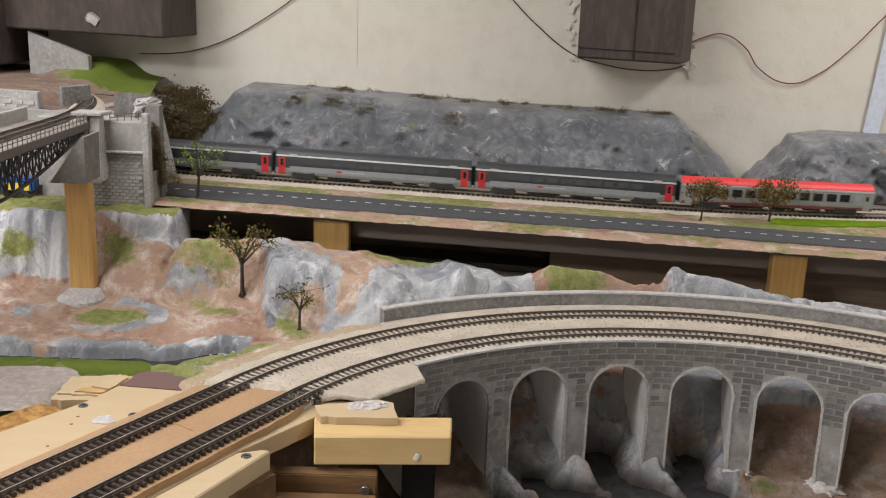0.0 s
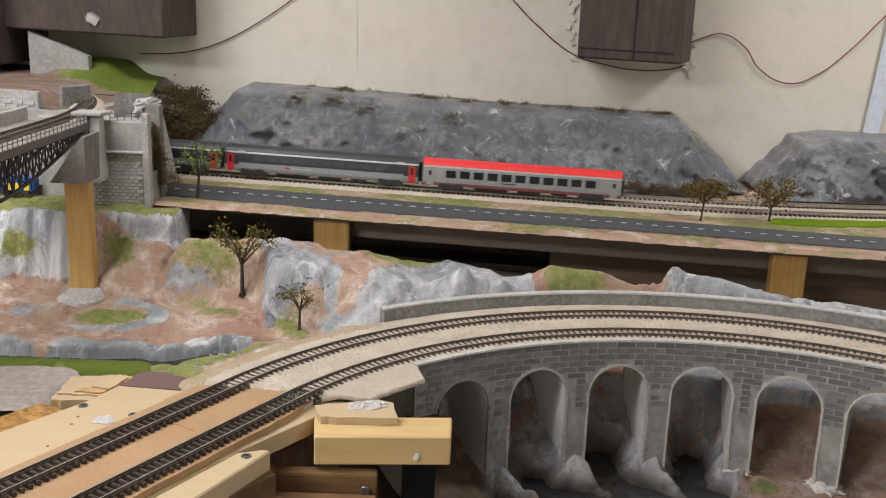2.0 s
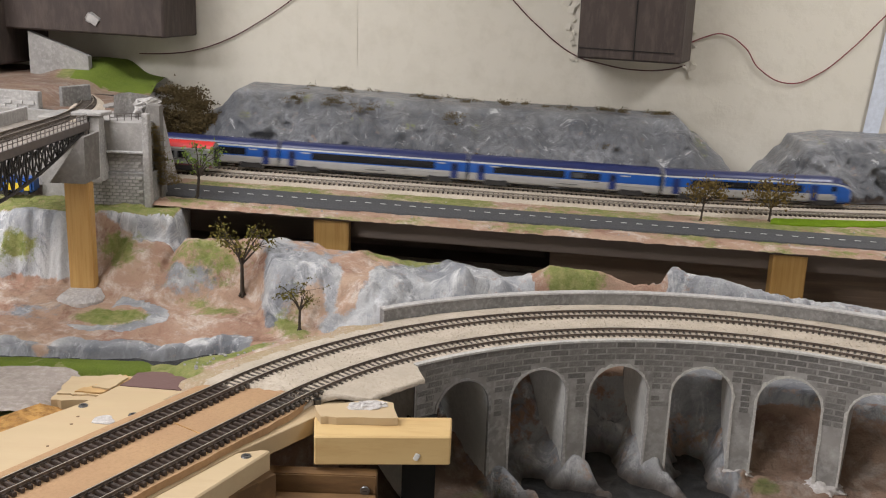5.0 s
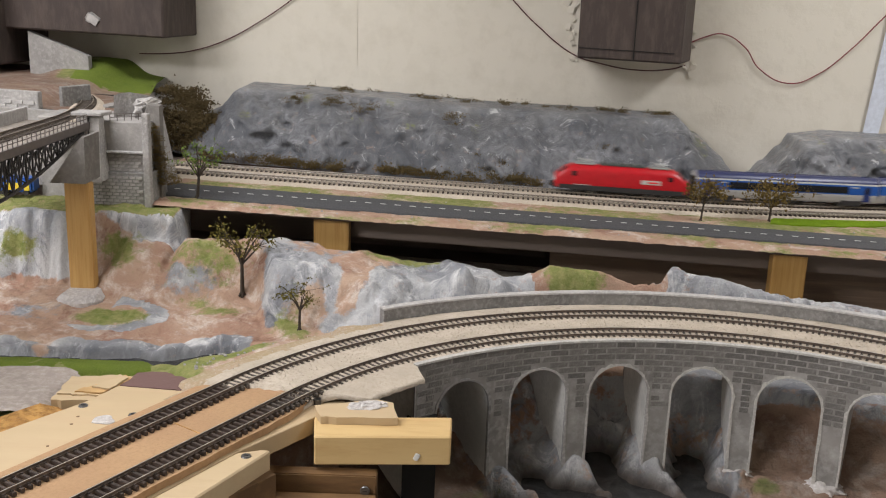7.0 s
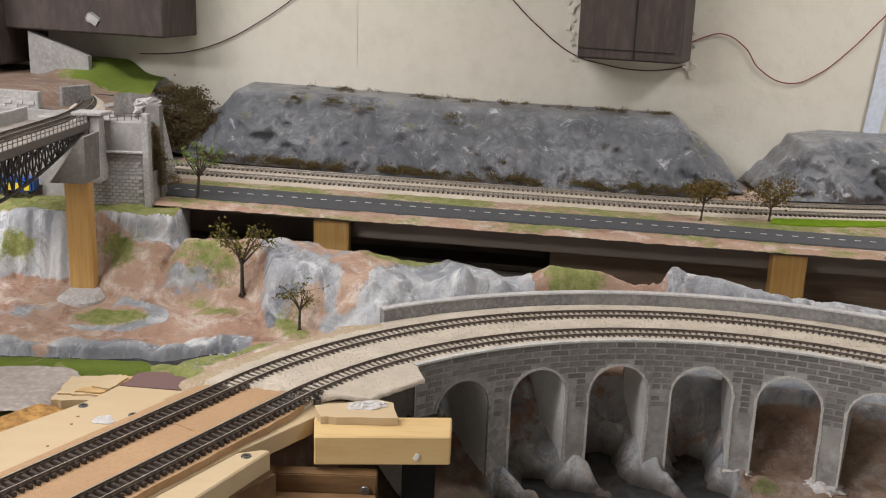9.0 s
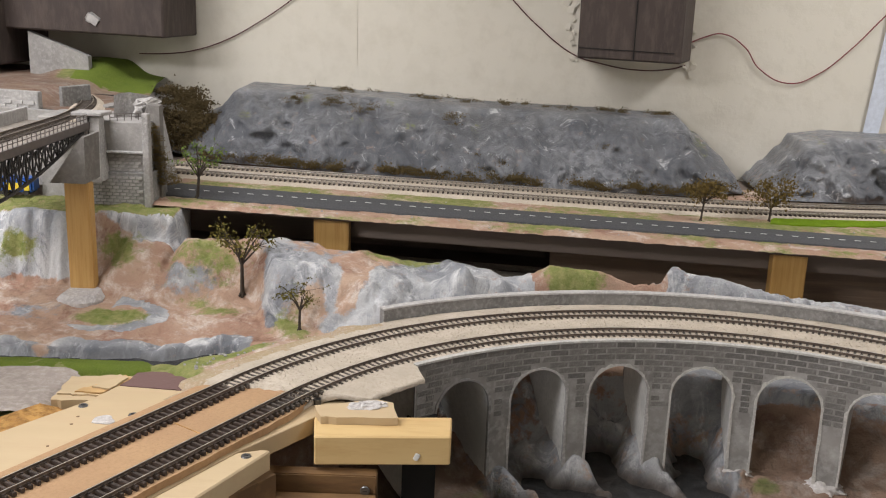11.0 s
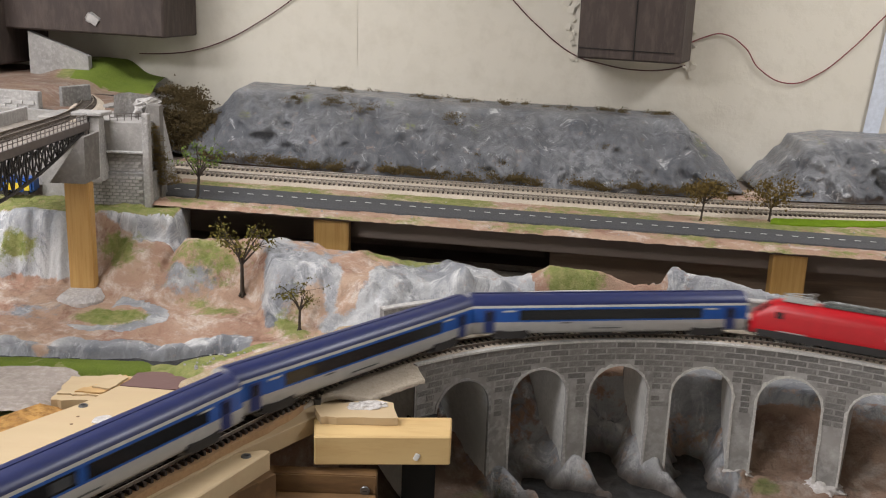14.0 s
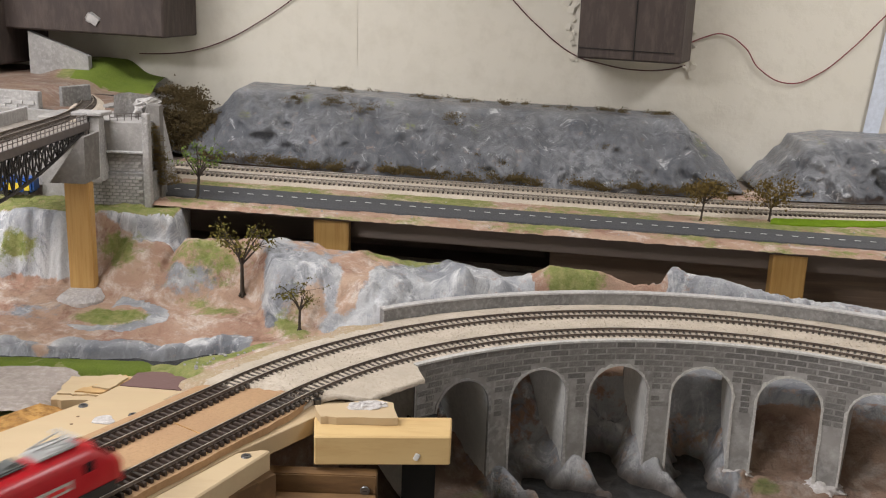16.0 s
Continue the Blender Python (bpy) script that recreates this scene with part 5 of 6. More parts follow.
def tree(name, base, h, crown, leaf, label, seed, lean=0.0, leaves=420, spread=0.5, group="", trunk=0.35):
    r = root(name, label, "tree", Matrix.Translation(base), group)
    rnd = random.Random(seed)
    bm = bmesh.new()
    tips = []
    fork = Vector((lean * trunk * h, 0, trunk * h))
    add_rod(bm, (0, 0, -0.003), fork, h * 0.030, 7, h * 0.020)
    for k in range(5):
        add_rod(bm, (math.cos(k * 1.26) * h * 0.05, math.sin(k * 1.26) * h * 0.05, -0.001), (0, 0, h * 0.06), h * 0.012, 5, h * 0.02)
    for k in range(9):
        q = k * 2.4 + rnd.random()
        start = fork * rnd.uniform(0.8, 1.0)
        end = Vector((lean * h * 0.8 + math.cos(q) * crown * rnd.uniform(0.5, 1.0), math.sin(q) * crown * rnd.uniform(0.4, 0.9), h * rnd.uniform(trunk + 0.15, 0.92)))
        mid = start.lerp(end, 0.5) + Vector((rnd.gauss(0, 0.1), rnd.gauss(0, 0.1), 0.12)) * crown
        add_rod(bm, start, mid, h * 0.014, 5, h * 0.009)
        add_rod(bm, mid, end, h * 0.009, 5, h * 0.004)
        tips += [end, mid.lerp(end, 0.6)]
        for _ in range(3):
            e2 = mid.lerp(end, rnd.random()) + Vector((rnd.gauss(0, 1), rnd.gauss(0, 1), rnd.gauss(0.3, 0.6))) * crown * 0.35
            add_rod(bm, mid.lerp(end, 0.4), e2, h * 0.005, 4, h * 0.002)
            tips.append(e2)
    part("trunk", bm, "bark", r)
    bm = bmesh.new()
    for _ in range(leaves):
        c = rnd.choice(tips) + Vector((rnd.gauss(0, 1), rnd.gauss(0, 1), rnd.gauss(0, 0.8))) * crown * 0.16 * spread * 2
        s = crown * rnd.uniform(0.03, 0.085)
        q = Euler((rnd.random() * 6, rnd.random() * 6, rnd.random() * 6)).to_matrix()
        vs = [bm.verts.new(c + q @ Vector(p) * s) for p in ((1, 0, 0), (0, 0.7, 0.2), (-1, 0, 0), (0, -0.7, 0.2))]
        bm.faces.new(vs[:3])
        bm.faces.new((vs[0], vs[2], vs[3]))
    part("crown", bm, leaf, r)
    return r


def build_trees():
    tree("young_tree", far(-0.0765, -0.150, -0.0095), 0.085, 0.030, "leaf_green", "slender young tree with fresh green leaf clumps by the road", 1, 0.1, 330, 0.28, trunk=0.42)
    tree("roadside_tree", far(0.635, -0.050, -0.0085), 0.060, 0.030, "leaf_ochre", "small ochre roadside tree with leaning trunk", 2, 0.1, 900, 0.6, trunk=0.5)
    tree("roadside_tree", far(0.7405, -0.018, -0.0085), 0.062, 0.034, "leaf_ochre", "small olive brown roadside tree with wide crown", 3, 0.05, 900, 0.6, trunk=0.36)
    z = land(-0.252, 1.165)[0]
    tree("valley_tree", (-0.2475, 1.165, z), 0.098, 0.034, "leaf_olive", "bare-limbed olive tree on the sandy slope", 5, 0.0, 420, 0.35, trunk=0.45)
    z = land(-0.1645, 1.085)[0]
    tree("valley_tree", (-0.1645, 1.085, z), 0.064, 0.026, "leaf_olive", "small sparse tree beside the ramp", 9, 0.02, 260, 0.4, trunk=0.45)

# ---- upper level at the left: tunnel hill, abutment, truss bridge ----


def brick_field(parent, m, u0, u1, z0, z1, bw, bh, mname, limit, seed, skip=0.0):
    """Single stones on an upright face; m maps (u, out, z)."""
    rnd = random.Random(seed)
    bm = bmesh.new()
    add_box(bm, -bw / 2 + 0.0004, bw / 2 - 0.0004, -0.0008, 0.0008, -bh / 2 + 0.0004, bh / 2 - 0.0004)
    for w in bm.verts:
        if w.co.y < 0:
            w.co.x *= 0.94
            w.co.z *= 0.9
    me = bpy.data.meshes.new("stone")
    bm.to_mesh(me)
    bm.free()
    me.materials.append(M[mname])
    z, row, n = z0 + bh / 2, 0, 0
    while z + bh / 2 <= z1 + 1e-6:
        u = u0 + bw / 2 + (row % 2) * bw / 2
        while u + bw / 2 <= u1 and n < limit:
            if rnd.random() >= skip:
                ob = new("stone", me)
                ob.parent = parent
                ob.matrix_basis = m @ pose(u + rnd.gauss(0, 0.0002), rnd.uniform(-0.0003, 0.0002), z)
                n += 1
            u += bw
        z += bh
        row += 1


def build_upper():
    h = root("tunnel_hill", "grey plaster tunnel hill carrying the upper line", "hill", kind="structure")
    part("front_wall", box(-1.6, -0.215, -0.125, -0.112, -0.0118, 0.095, FM), "concrete", h)
    part("front_jamb", box(-0.182, -0.165, -0.112, -0.040, -0.0118, 0.095, FM), "concrete", h)
    part("lintel", box(-0.262, -0.245, -0.040, 0.112, 0.062, 0.095, FM), "concrete", h)
    part("back_jamb", prism([(-0.262, 0.1125), (-0.245, 0.1125), (-0.30, WALL_N - 0.002), (-0.32, WALL_N - 0.002)], -0.0118, 0.092, 0, FM), "concrete", h)
    # near-black lining boxes carry the tunnel's inner shade in their colour
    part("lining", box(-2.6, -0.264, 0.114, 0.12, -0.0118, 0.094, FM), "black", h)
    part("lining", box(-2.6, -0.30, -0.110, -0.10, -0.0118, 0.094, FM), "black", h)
    # uneven ground on top
    bm = bmesh.new()
    lay = bm.verts.layers.float_color.new("tone")
    grid = []
    for i in range(91):
        col = []
        for j in range(41):
            n = -0.125 + (WALL_N + 0.123) * j / 40
            end = -0.172 - 0.073 * smoothstep(-0.06, -0.03, n) - 0.22 * max(0, n - 0.11)
            s = -1.6 + (end + 1.6) * (i / 90) ** 0.7
            z = 0.093 + 0.0015 * fbm(s * 20, n * 20, 0, 3)
            z += 0.024 * smoothstep(0.15, 0.27, n) * smoothstep(-0.47, -0.43, s) * (1 - 0.5 * smoothstep(-0.38, -0.30, s))
            z += 0.018 * (1 - smoothstep(-0.37, -0.33, s)) * smoothstep(-0.10, -0.08, n)
            g = smoothstep(0.14, 0.2, n) * smoothstep(-0.44, -0.42, s) * 1.2 + 0.35 * fbm(s * 15, n * 15, 4, 2)
            v = bm.verts.new(far(s, n, z))
            # low alpha darkens the bare ground, painting in the shade of this corner
            v[lay] = (1.0, max(0, min(1, g)), 0.1, max(0.45, min(1, 0.5 + 0.5 * g)))
            col.append(v)
        grid.append(col)
    for a, b in zip(grid, grid[1:]):
        for j in range(40):
            bm.faces.new((a[j], b[j], b[j + 1], a[j + 1]))
    bmesh.ops.recalc_face_normals(bm, faces=bm.faces)
    for f in bm.faces:
        c = f.calc_center_median() - FO
        if c.dot(FN) > 0.165 + 0.012 * fbm(c.x * 30, c.y * 30, 0, 3) and -0.385 < c.x:
            f.material_index = 1
    part("ground", bm, ["land", "grassbright"], h, "brown and green upper ground", smooth=True)
    # flared wing wall by the tunnel mouth, turf hanging on it
    w = root("wing_wall", "flared grey plaster wing wall beside the tunnel mouth", "wall")
    bm = bmesh.new()
    lo = [bm.verts.new(far(s, n, -0.0115)) for s, n in ((-0.19, -0.16), (-0.150, -0.11), (-0.139, -0.042), (-0.19, -0.035))]
    hi = [bm.verts.new(far(s, n, z)) for s, n, z in ((-0.19, -0.15, 0.128), (-0.178, -0.12, 0.130), (-0.163, -0.045, 0.115), (-0.19, -0.04, 0.115))]
    bm.faces.new(lo[::-1])
    bm.faces.new(hi)
    for i in range(4):
        bm.faces.new((lo[i], lo[(i + 1) % 4], hi[(i + 1) % 4], hi[i]))
    bmesh.ops.recalc_face_normals(bm, faces=bm.faces)
    bmesh.ops.bevel(bm, geom=list(bm.edges), offset=0.002, segments=2, affect="EDGES", clamp_overlap=True)
    part("wall", bm, "plasterstone", w)
    rnd = random.Random(21)
    bm = bmesh.new()
    for _ in range(150):
        v = rnd.random() ** 1.3
        z = 0.010 + 0.082 * v
        tuft_mesh(bm, far(-0.1335 + 0.002 * v + rnd.uniform(0, 0.040) * (1 - v), -0.168 + rnd.uniform(-0.004, 0.006), z), rnd.uniform(0.005, 0.009), 12, rnd.random())
    part("hanging_turf", bm, "straw", w, "brown olive hanging turf")
    bm = bmesh.new()
    bmesh.ops.create_icosphere(bm, subdivisions=4, radius=1.0)
    for q in bm.verts:
        k = 1 + 0.30 * fbm(q.co.x * 2.3, q.co.y * 2.7, q.co.z * 2.7, 4)
        bx, by, bz = (math.copysign(abs(c) ** 0.55, c) for c in q.co)
        q.co = far(-0.153 + 0.011 * bx * k, -0.125 + 0.028 * by * k, 0.108 + 0.013 * bz * k)
    part("plaster_lumps", bm, "plasterstone", w, "crumbly pale plaster lumps")

    # a dark slab in place of the shaded hollow
    part("recess", box(-0.139, -0.121, -0.164, -0.15, -0.0115, 0.118, FM), "stain", w, "dark slab painting in the shade behind the quoin")
    # abutment
    a = root("abutment", "grey stone bridge abutment with sloping buttress", "abutment")
    part("core", prism([(-0.485, 1.305), (-0.402, 1.300), (-0.398, 1.36), (-0.44, 1.42), (-0.56, 1.42), (-0.56, 1.335), (-0.485, 1.33)], 0.045, 0.163, 0.0012), "concrete", a)
    part("plinth", prism([(-0.482, 1.299), (-0.396, 1.294), (-0.392, 1.36), (-0.482, 1.36)], 0.04, 0.096, 0.001), "stone", a)
    brick_field(a, Matrix.Translation((-0.482, 1.2988, 0)) @ pose(0, 0, 0, 0, 0, -3.33), 0.002, 0.078, 0.050, 0.0955, 0.0092, 0.0046, "plasterstone", 110, 3)
    brick_field(a, Matrix.Translation((-0.482, 1.3045, 0)) @ pose(0, 0, 0, 0, 0, -3.33), 0.028, 0.078, 0.0965, 0.121, 0.0092, 0.0046, "plasterstone", 110, 4)
    part("string_course", prism([(-0.484, 1.298), (-0.398, 1.293), (-0.396, 1.30), (-0.484, 1.31)], 0.1215, 0.1245, 0.0006), "plasterstone", a)
    part("quoin", prism([(-0.4045, 1.292), (-0.3955, 1.292), (-0.3945, 1.302), (-0.4045, 1.302)], 0.045, 0.176, 0.001), "plasterstone", a, "pale corner quoin")
    for x0, x1, y0 in ((-0.487, -0.474, 1.262), (-0.470, -0.4585, 1.268)):
        bm = bmesh.new()
        vs = [bm.verts.new(p) for p in ((x0, y0, 0.087), (x1 + 0.006, y0, 0.087), (x1 + 0.006, 1.304, 0.087), (x0, 1.304, 0.087), (x0, 1.286, 0.172), (x1, 1.286, 0.172), (x1, 1.304, 0.172), (x0, 1.304, 0.172))]
        for f in ((3, 2, 1, 0), (4, 5, 6, 7), (0, 1, 5, 4), (1, 2, 6, 5), (2, 3, 7, 6), (3, 0, 4, 7)):
            bm.faces.new([vs[i] for i in f])
        part("buttress", bm, "plasterstone", a, "pale sloping buttress")
    part("cap", prism([(-0.492, 1.278), (-0.452, 1.278), (-0.448, 1.31), (-0.492, 1.31)], 0.172, 0.177, 0.001), "plasterstone", a)
    # pier head on the wooden post
    p = root("bridge_post", "yellow pine post carrying a grey pier head", "post")
    part("timber", box(-0.4638, -0.4333, 1.170, 1.186, -0.07, 0.1042, None, 0.001), "post", p)
    bm = bmesh.new()
    outline = [(-0.4783, 0.1047), (-0.4348, 0.1047), (-0.4338, 0.1615), (-0.4377, 0.1615)]
    f, b = [bm.verts.new((x, 1.164, z)) for x, z in outline], [bm.verts.new((x, 1.215, z)) for x, z in outline]
    bm.faces.new(f)
    bm.faces.new(b[::-1])
    for i in range(4):
        bm.faces.new((f[i], b[i], b[(i + 1) % 4], f[(i + 1) % 4]))
    bmesh.ops.recalc_face_normals(bm, faces=bm.faces)
    # the pier head's shade is put into its dark grey
    part("pier_head", bm, "stain", p, "grey card pier head")
    part("plaster_foot", prism([(-0.472, 1.138), (-0.442, 1.124), (-0.416, 1.140), (-0.420, 1.190), (-0.471, 1.190)], -0.075, -0.0290, 0.007), "crust", p, "white plaster foot")

    # truss bridge: deck, curved lower chord, lattice, railings
    t = root("truss_bridge", "dark steel lattice truss bridge with a curved lower chord", "bridge")
    Y0, Y1, XR, XL, ZD = 0.62, 1.292, -0.472, -0.560, 0.163
    part("deck", box(XL, XR, Y0, Y1, ZD - 0.005, ZD, None, 0.0006), "deckboard", t)
    part("deck_edge", box(XR - 0.0005, XR + 0.0025, Y0, Y1, ZD - 0.0085, ZD + 0.0008), "railing", t)
    part("deck_edge", box(XL - 0.0025, XL + 0.0005, Y0, Y1, ZD - 0.0085, ZD + 0.0008), "railing", t)
    part("walkway", box(-0.546, -0.540, Y0, 1.17, ZD, ZD + 0.006, None, 0.0005), "steel", t, "dark guard beam")

    def low(y):
        u = max(0, (1.285 - y)) / 0.30
        return ZD - 0.012 - 0.043 * math.sin(min(1, u) * math.pi / 2)
    for x in (XR - 0.006, -0.51, XL + 0.006):
        ys = [1.285 - 0.0185 * i for i in range(36)]
        bm = bmesh.new()
        for i, (a0, a1) in enumerate(zip(ys, ys[1:])):
            add_rod(bm, (x, a0, low(a0)), (x, a1, low(a1)), 0.0022, 6)
        part("lower_chord", bm, "steel", t)
        part("upper_chord", box(x - 0.002, x + 0.002, Y0, 1.285, ZD - 0.012, ZD - 0.005), "steel", t)
        for i, (a0, a1) in enumerate(zip(ys, ys[1:])):
            bm = bmesh.new()
            add_rod(bm, (x, a0, ZD - 0.009), (x, a1, low(a1)), 0.0011, 5)
            add_rod(bm, (x, a1, ZD - 0.009), (x, a0, low(a0)), 0.0011, 5)
            add_rod(bm, (x, a0, ZD - 0.009), (x, a0, low(a0)), 0.0013, 5)
            part("lattice", bm, "steel", t)
    for k in range(0, 34, 2):
        y = 1.285 - 0.0185 * k
        bm = bmesh.new()
        add_rod(bm, (XR - 0.006, y, low(y)), (XL + 0.006, y, ZD - 0.009), 0.0010, 5)
        add_rod(bm, (XL + 0.006, y, low(y)), (XR - 0.006, y, ZD - 0.009), 0.0010, 5)
        part("cross_brace", bm, "steel", t)
    for x in (XR + 0.001, XL - 0.001):
        bm = bmesh.new()
        end = Y1 if x > -0.5 else 1.20
        for z in (0.0055, 0.011):
            add_rod(bm, (x, Y0, ZD + z), (x, end, ZD + z), 0.0006, 5)
        part("handrail", bm, "railing", t)
        y = end
        while y > 0.95:
            bm = bmesh.new()
            add_rod(bm, (x, y, ZD), (x, y, ZD + 0.0112), 0.0006, 5)
            part("railing_post", bm, "railing", t)
            y -= 0.0125
    part("end_wall", box(XL - 0.003, XL + 0.003, 1.20, 1.30, ZD - 0.002, ZD + 0.016, None, 0.001), "plasterstone", t, "stone parapet at the bridge end")
    # upper track over the bridge and round to the wall
    rows = [(Vector((-0.510, 0.62 + 0.035 * i, ZD + 0.0062)), Vector((1, 0, 0))) for i in range(20)]
    for i in range(1, 34):
        q = radians(1.6 * i)
        rows.append((Vector((-1.11 + 0.6 * math.cos(q), 1.285 + 0.6 * math.sin(q), ZD + 0.0062 + 0.002 * min(1, i / 8))), Vector((math.cos(q), math.sin(q), 0))))
    build_track("upper line's dusty model railway track on the bridge", rows, 0.30, 1.19, lambda p: True)
    bm = sweep([(p + Vector((0, 0, -0.0062)), d) for p, d in rows[19:]], [(-0.026, -0.004), (-0.018, 0.001), (0.018, 0.001), (0.026, -0.004)])
    tagged(link("upper_ballast", bm, "ballast"), "dusty cream ballast of the upper curve", "trackbed", kind="structure")
    # stone walls on the upper level
    rw = root("retaining_wall", "light grey stone retaining wall on the upper level", "wall")
    part("core", box(-0.80, -0.318, -0.108, -0.094, 0.08, 0.118, FM, 0.001), "plasterstone", rw)
    brick_field(rw, FM @ Matrix.Translation((0, -0.1085, 0)), -0.62, -0.319, 0.080, 0.118, 0.017, 0.0063, "plasterstone", 80, 6)
    pw = root("portal_wall", "grey stone wall beside the upper curve", "wall")
    part("core", prism([(-0.312, -0.055), (-0.305, -0.06), (-0.287, -0.0), (-0.295, 0.002)], 0.085, 0.122, 0.001, FM), "stone", pw)
    sw = root("slope_wall", "wedge-shaped grey stone wing wall under the timber", "wall")
    bm = bmesh.new()
    outline = [(-0.487, 0.098), (-0.382, 0.098), (-0.382, 0.1465), (-0.487, 0.1835)]
    f, b = [bm.verts.new(far(s, 0.21, z)) for s, z in outline], [bm.verts.new(far(s, 0.225, z)) for s, z in outline]
    bm.faces.new(f)
    bm.faces.new(b[::-1])
    for i in range(4):
        bm.faces.new((f[i], b[i], b[(i + 1) % 4], f[(i + 1) % 4]))
    bmesh.ops.recalc_face_normals(bm, faces=bm.faces)
    part("core", bm, "concrete", sw)
    # railing on the abutment
    ra = root("railing", "small dark railing on the abutment", "railing")
    bm = bmesh.new()
    for z in (0.168, 0.1725):
        add_rod(bm, (-0.45, 1.305, z), (-0.402, 1.335, z), 0.0005, 5)
    part("handrail", bm, "railing", ra)
    for i in range(7):
        bm = bmesh.new()
        add_rod(bm, (-0.45 + 0.008 * i, 1.305 + 0.005 * i, 0.163), (-0.45 + 0.008 * i, 1.305 + 0.005 * i, 0.173), 0.0006, 5)
        part("railing_post", bm, "railing", ra)
    # toy vehicle seen through the lattice
    v = root("toy_van", "blue toy van with yellow bars behind the lattice", "vehicle", pose(-0.585, 1.325, 0.056))
    part("body", box(-0.028, 0.022, -0.012, 0.012, 0.004, 0.024, None, 0.003), "blue", v)
    for k in range(3):
        part("marking", box(-0.014 + 0.012 * k, -0.007 + 0.012 * k, -0.0128, -0.0119, 0.007, 0.017), "yellow", v, "yellow bar")
    for x in (-0.018, 0.012):
        bm = bmesh.new()
        add_rod(bm, (x, -0.0125, 0.004), (x, 0.0125, 0.004), 0.004, 12)
        part("wheel", bm, "under", v)


# ---- trains ----
SECTION = [(0.0146, 0.0075), (0.0160, 0.0105), (0.0163, 0.018), (0.0163, 0.030), (0.0160, 0.0352), (0.0154, 0.0376), (0.0140, 0.0402), (0.0115, 0.0430), (0.0075, 0.0453), (0.0030, 0.0464)]


def half_ring(x, scale=1.0, z_cut=None, drop=0.0, zscale=1.0):
    pts = [(x, y * scale, 0.0075 + (z - 0.0075) * zscale + drop) for y, z in SECTION]
    return pts + [(x, -y, z) for _, y, z in pts[::-1]]


def loft(rings, pick):
    """Closed body through the rings; pick(k) gives the material slot of the strip k."""
    bm = bmesh.new()
    R = [[bm.verts.new(p) for p in r] for r in rings]
    n = len(R[0])
    for a, b in zip(R, R[1:]):
        for k in range(n):
            f = bm.faces.new((a[k], b[k], b[(k + 1) % n], a[(k + 1) % n]))
            f.material_index = pick(k)
            f.smooth = True
    for r in (R[0][::-1], R[-1]):
        f = bm.faces.new(r)
        f.material_index = pick(1)
    bmesh.ops.recalc_face_normals(bm, faces=bm.faces)
    return bm


def strip_slot(k, n=20):
    k = k if k < 10 else 18 - k
    return k


def bogie(parent, x, name="bogie"):
    bm = bmesh.new()
    for y in (-0.0125, 0.0125):
        add_box(bm, x - 0.017, x + 0.017, y - 0.0012, y + 0.0012, 0.0045, 0.0082, None, 0, 0.0008)
        add_box(bm, x - 0.006, x + 0.006, y - 0.0016, y + 0.0016, 0.0025, 0.0060, None, 0, 0.0008)
        for w in (-0.0145, 0.0145):
            add_box(bm, x + w - 0.003, x + w + 0.003, y - 0.0018, y + 0.0018, 0.003, 0.0068, None, 0, 0.0008)
    add_box(bm, x - 0.012, x + 0.012, -0.011, 0.011, 0.0045, 0.0085)
    b = part(name, bm, "under", parent)
    for w in (-0.0145, 0.0145):
        bm = bmesh.new()
        for y in (-0.0088, 0.0088):
            add_rod(bm, (x + w, y - 0.0012, 0.0053), (x + w, y + 0.0012, 0.0053), 0.0053, 14)
        add_rod(bm, (x + w, -0.0088, 0.0053), (x + w, 0.0088, 0.0053), 0.001, 6)
        part("wheelset", bm, "screw", b)
    return b


def sides(name, x0, x1, z0, z1, out, mname, parent, label="", lean=0.0):
    """The same panel on both sides of a coach."""
    for sg in (-1, 1):
        bm = bmesh.new()
        add_box(bm, x0, x1, sg * (0.0163 + out) - 0.0003, sg * (0.0163 + out) + 0.0003, z0, z1)
        if lean:
            for v in bm.verts:
                if v.co.z > (z0 + z1) / 2:
                    v.co.y -= sg * lean
        part(name, bm, mname, parent, label)


def skirts(r, x, mname="under"):
    """Dark bogie sides in their cut-outs, on both sides of a coach."""
    for sg in (-1, 1):
        bm = bmesh.new()
        pts = [(x - 0.019, 0.0065), (x - 0.016, 0.0118), (x - 0.006, 0.0105), (x + 0.006, 0.0105), (x + 0.016, 0.0118), (x + 0.019, 0.0065), (x + 0.013, 0.0030), (x - 0.013, 0.0030)]
        f, b = [bm.verts.new((px, sg * 0.0169, pz)) for px, pz in pts], [bm.verts.new((px, sg * 0.0150, pz)) for px, pz in pts]
        bm.faces.new(f)
        bm.faces.new(b[::-1])
        for i in range(8):
            bm.faces.new((f[i], b[i], b[(i + 1) % 8], f[(i + 1) % 8]))
        bmesh.ops.recalc_face_normals(bm, faces=bm.faces)
        part("bogie_side", bm, mname, r)


def turned(name, x0, x1, z0, z1, out, mname, parent, label=""):
    """A panel that stands at opposite ends on the two sides."""
    for sg, a, b in ((-1, x0, x1), (1, -x1, -x0)):
        bm = bmesh.new()
        add_box(bm, a, b, sg * (0.0163 + out) - 0.0003, sg * (0.0163 + out) + 0.0003, z0, z1)
        part(name, bm, mname, parent, label)


def gangway(parent, x, sg):
    part("gangway", box(min(x, x + sg * 0.004), max(x, x + sg * 0.004), -0.008, 0.008, 0.010, 0.038, None, 0.001), "under", parent, "black rubber gangway")


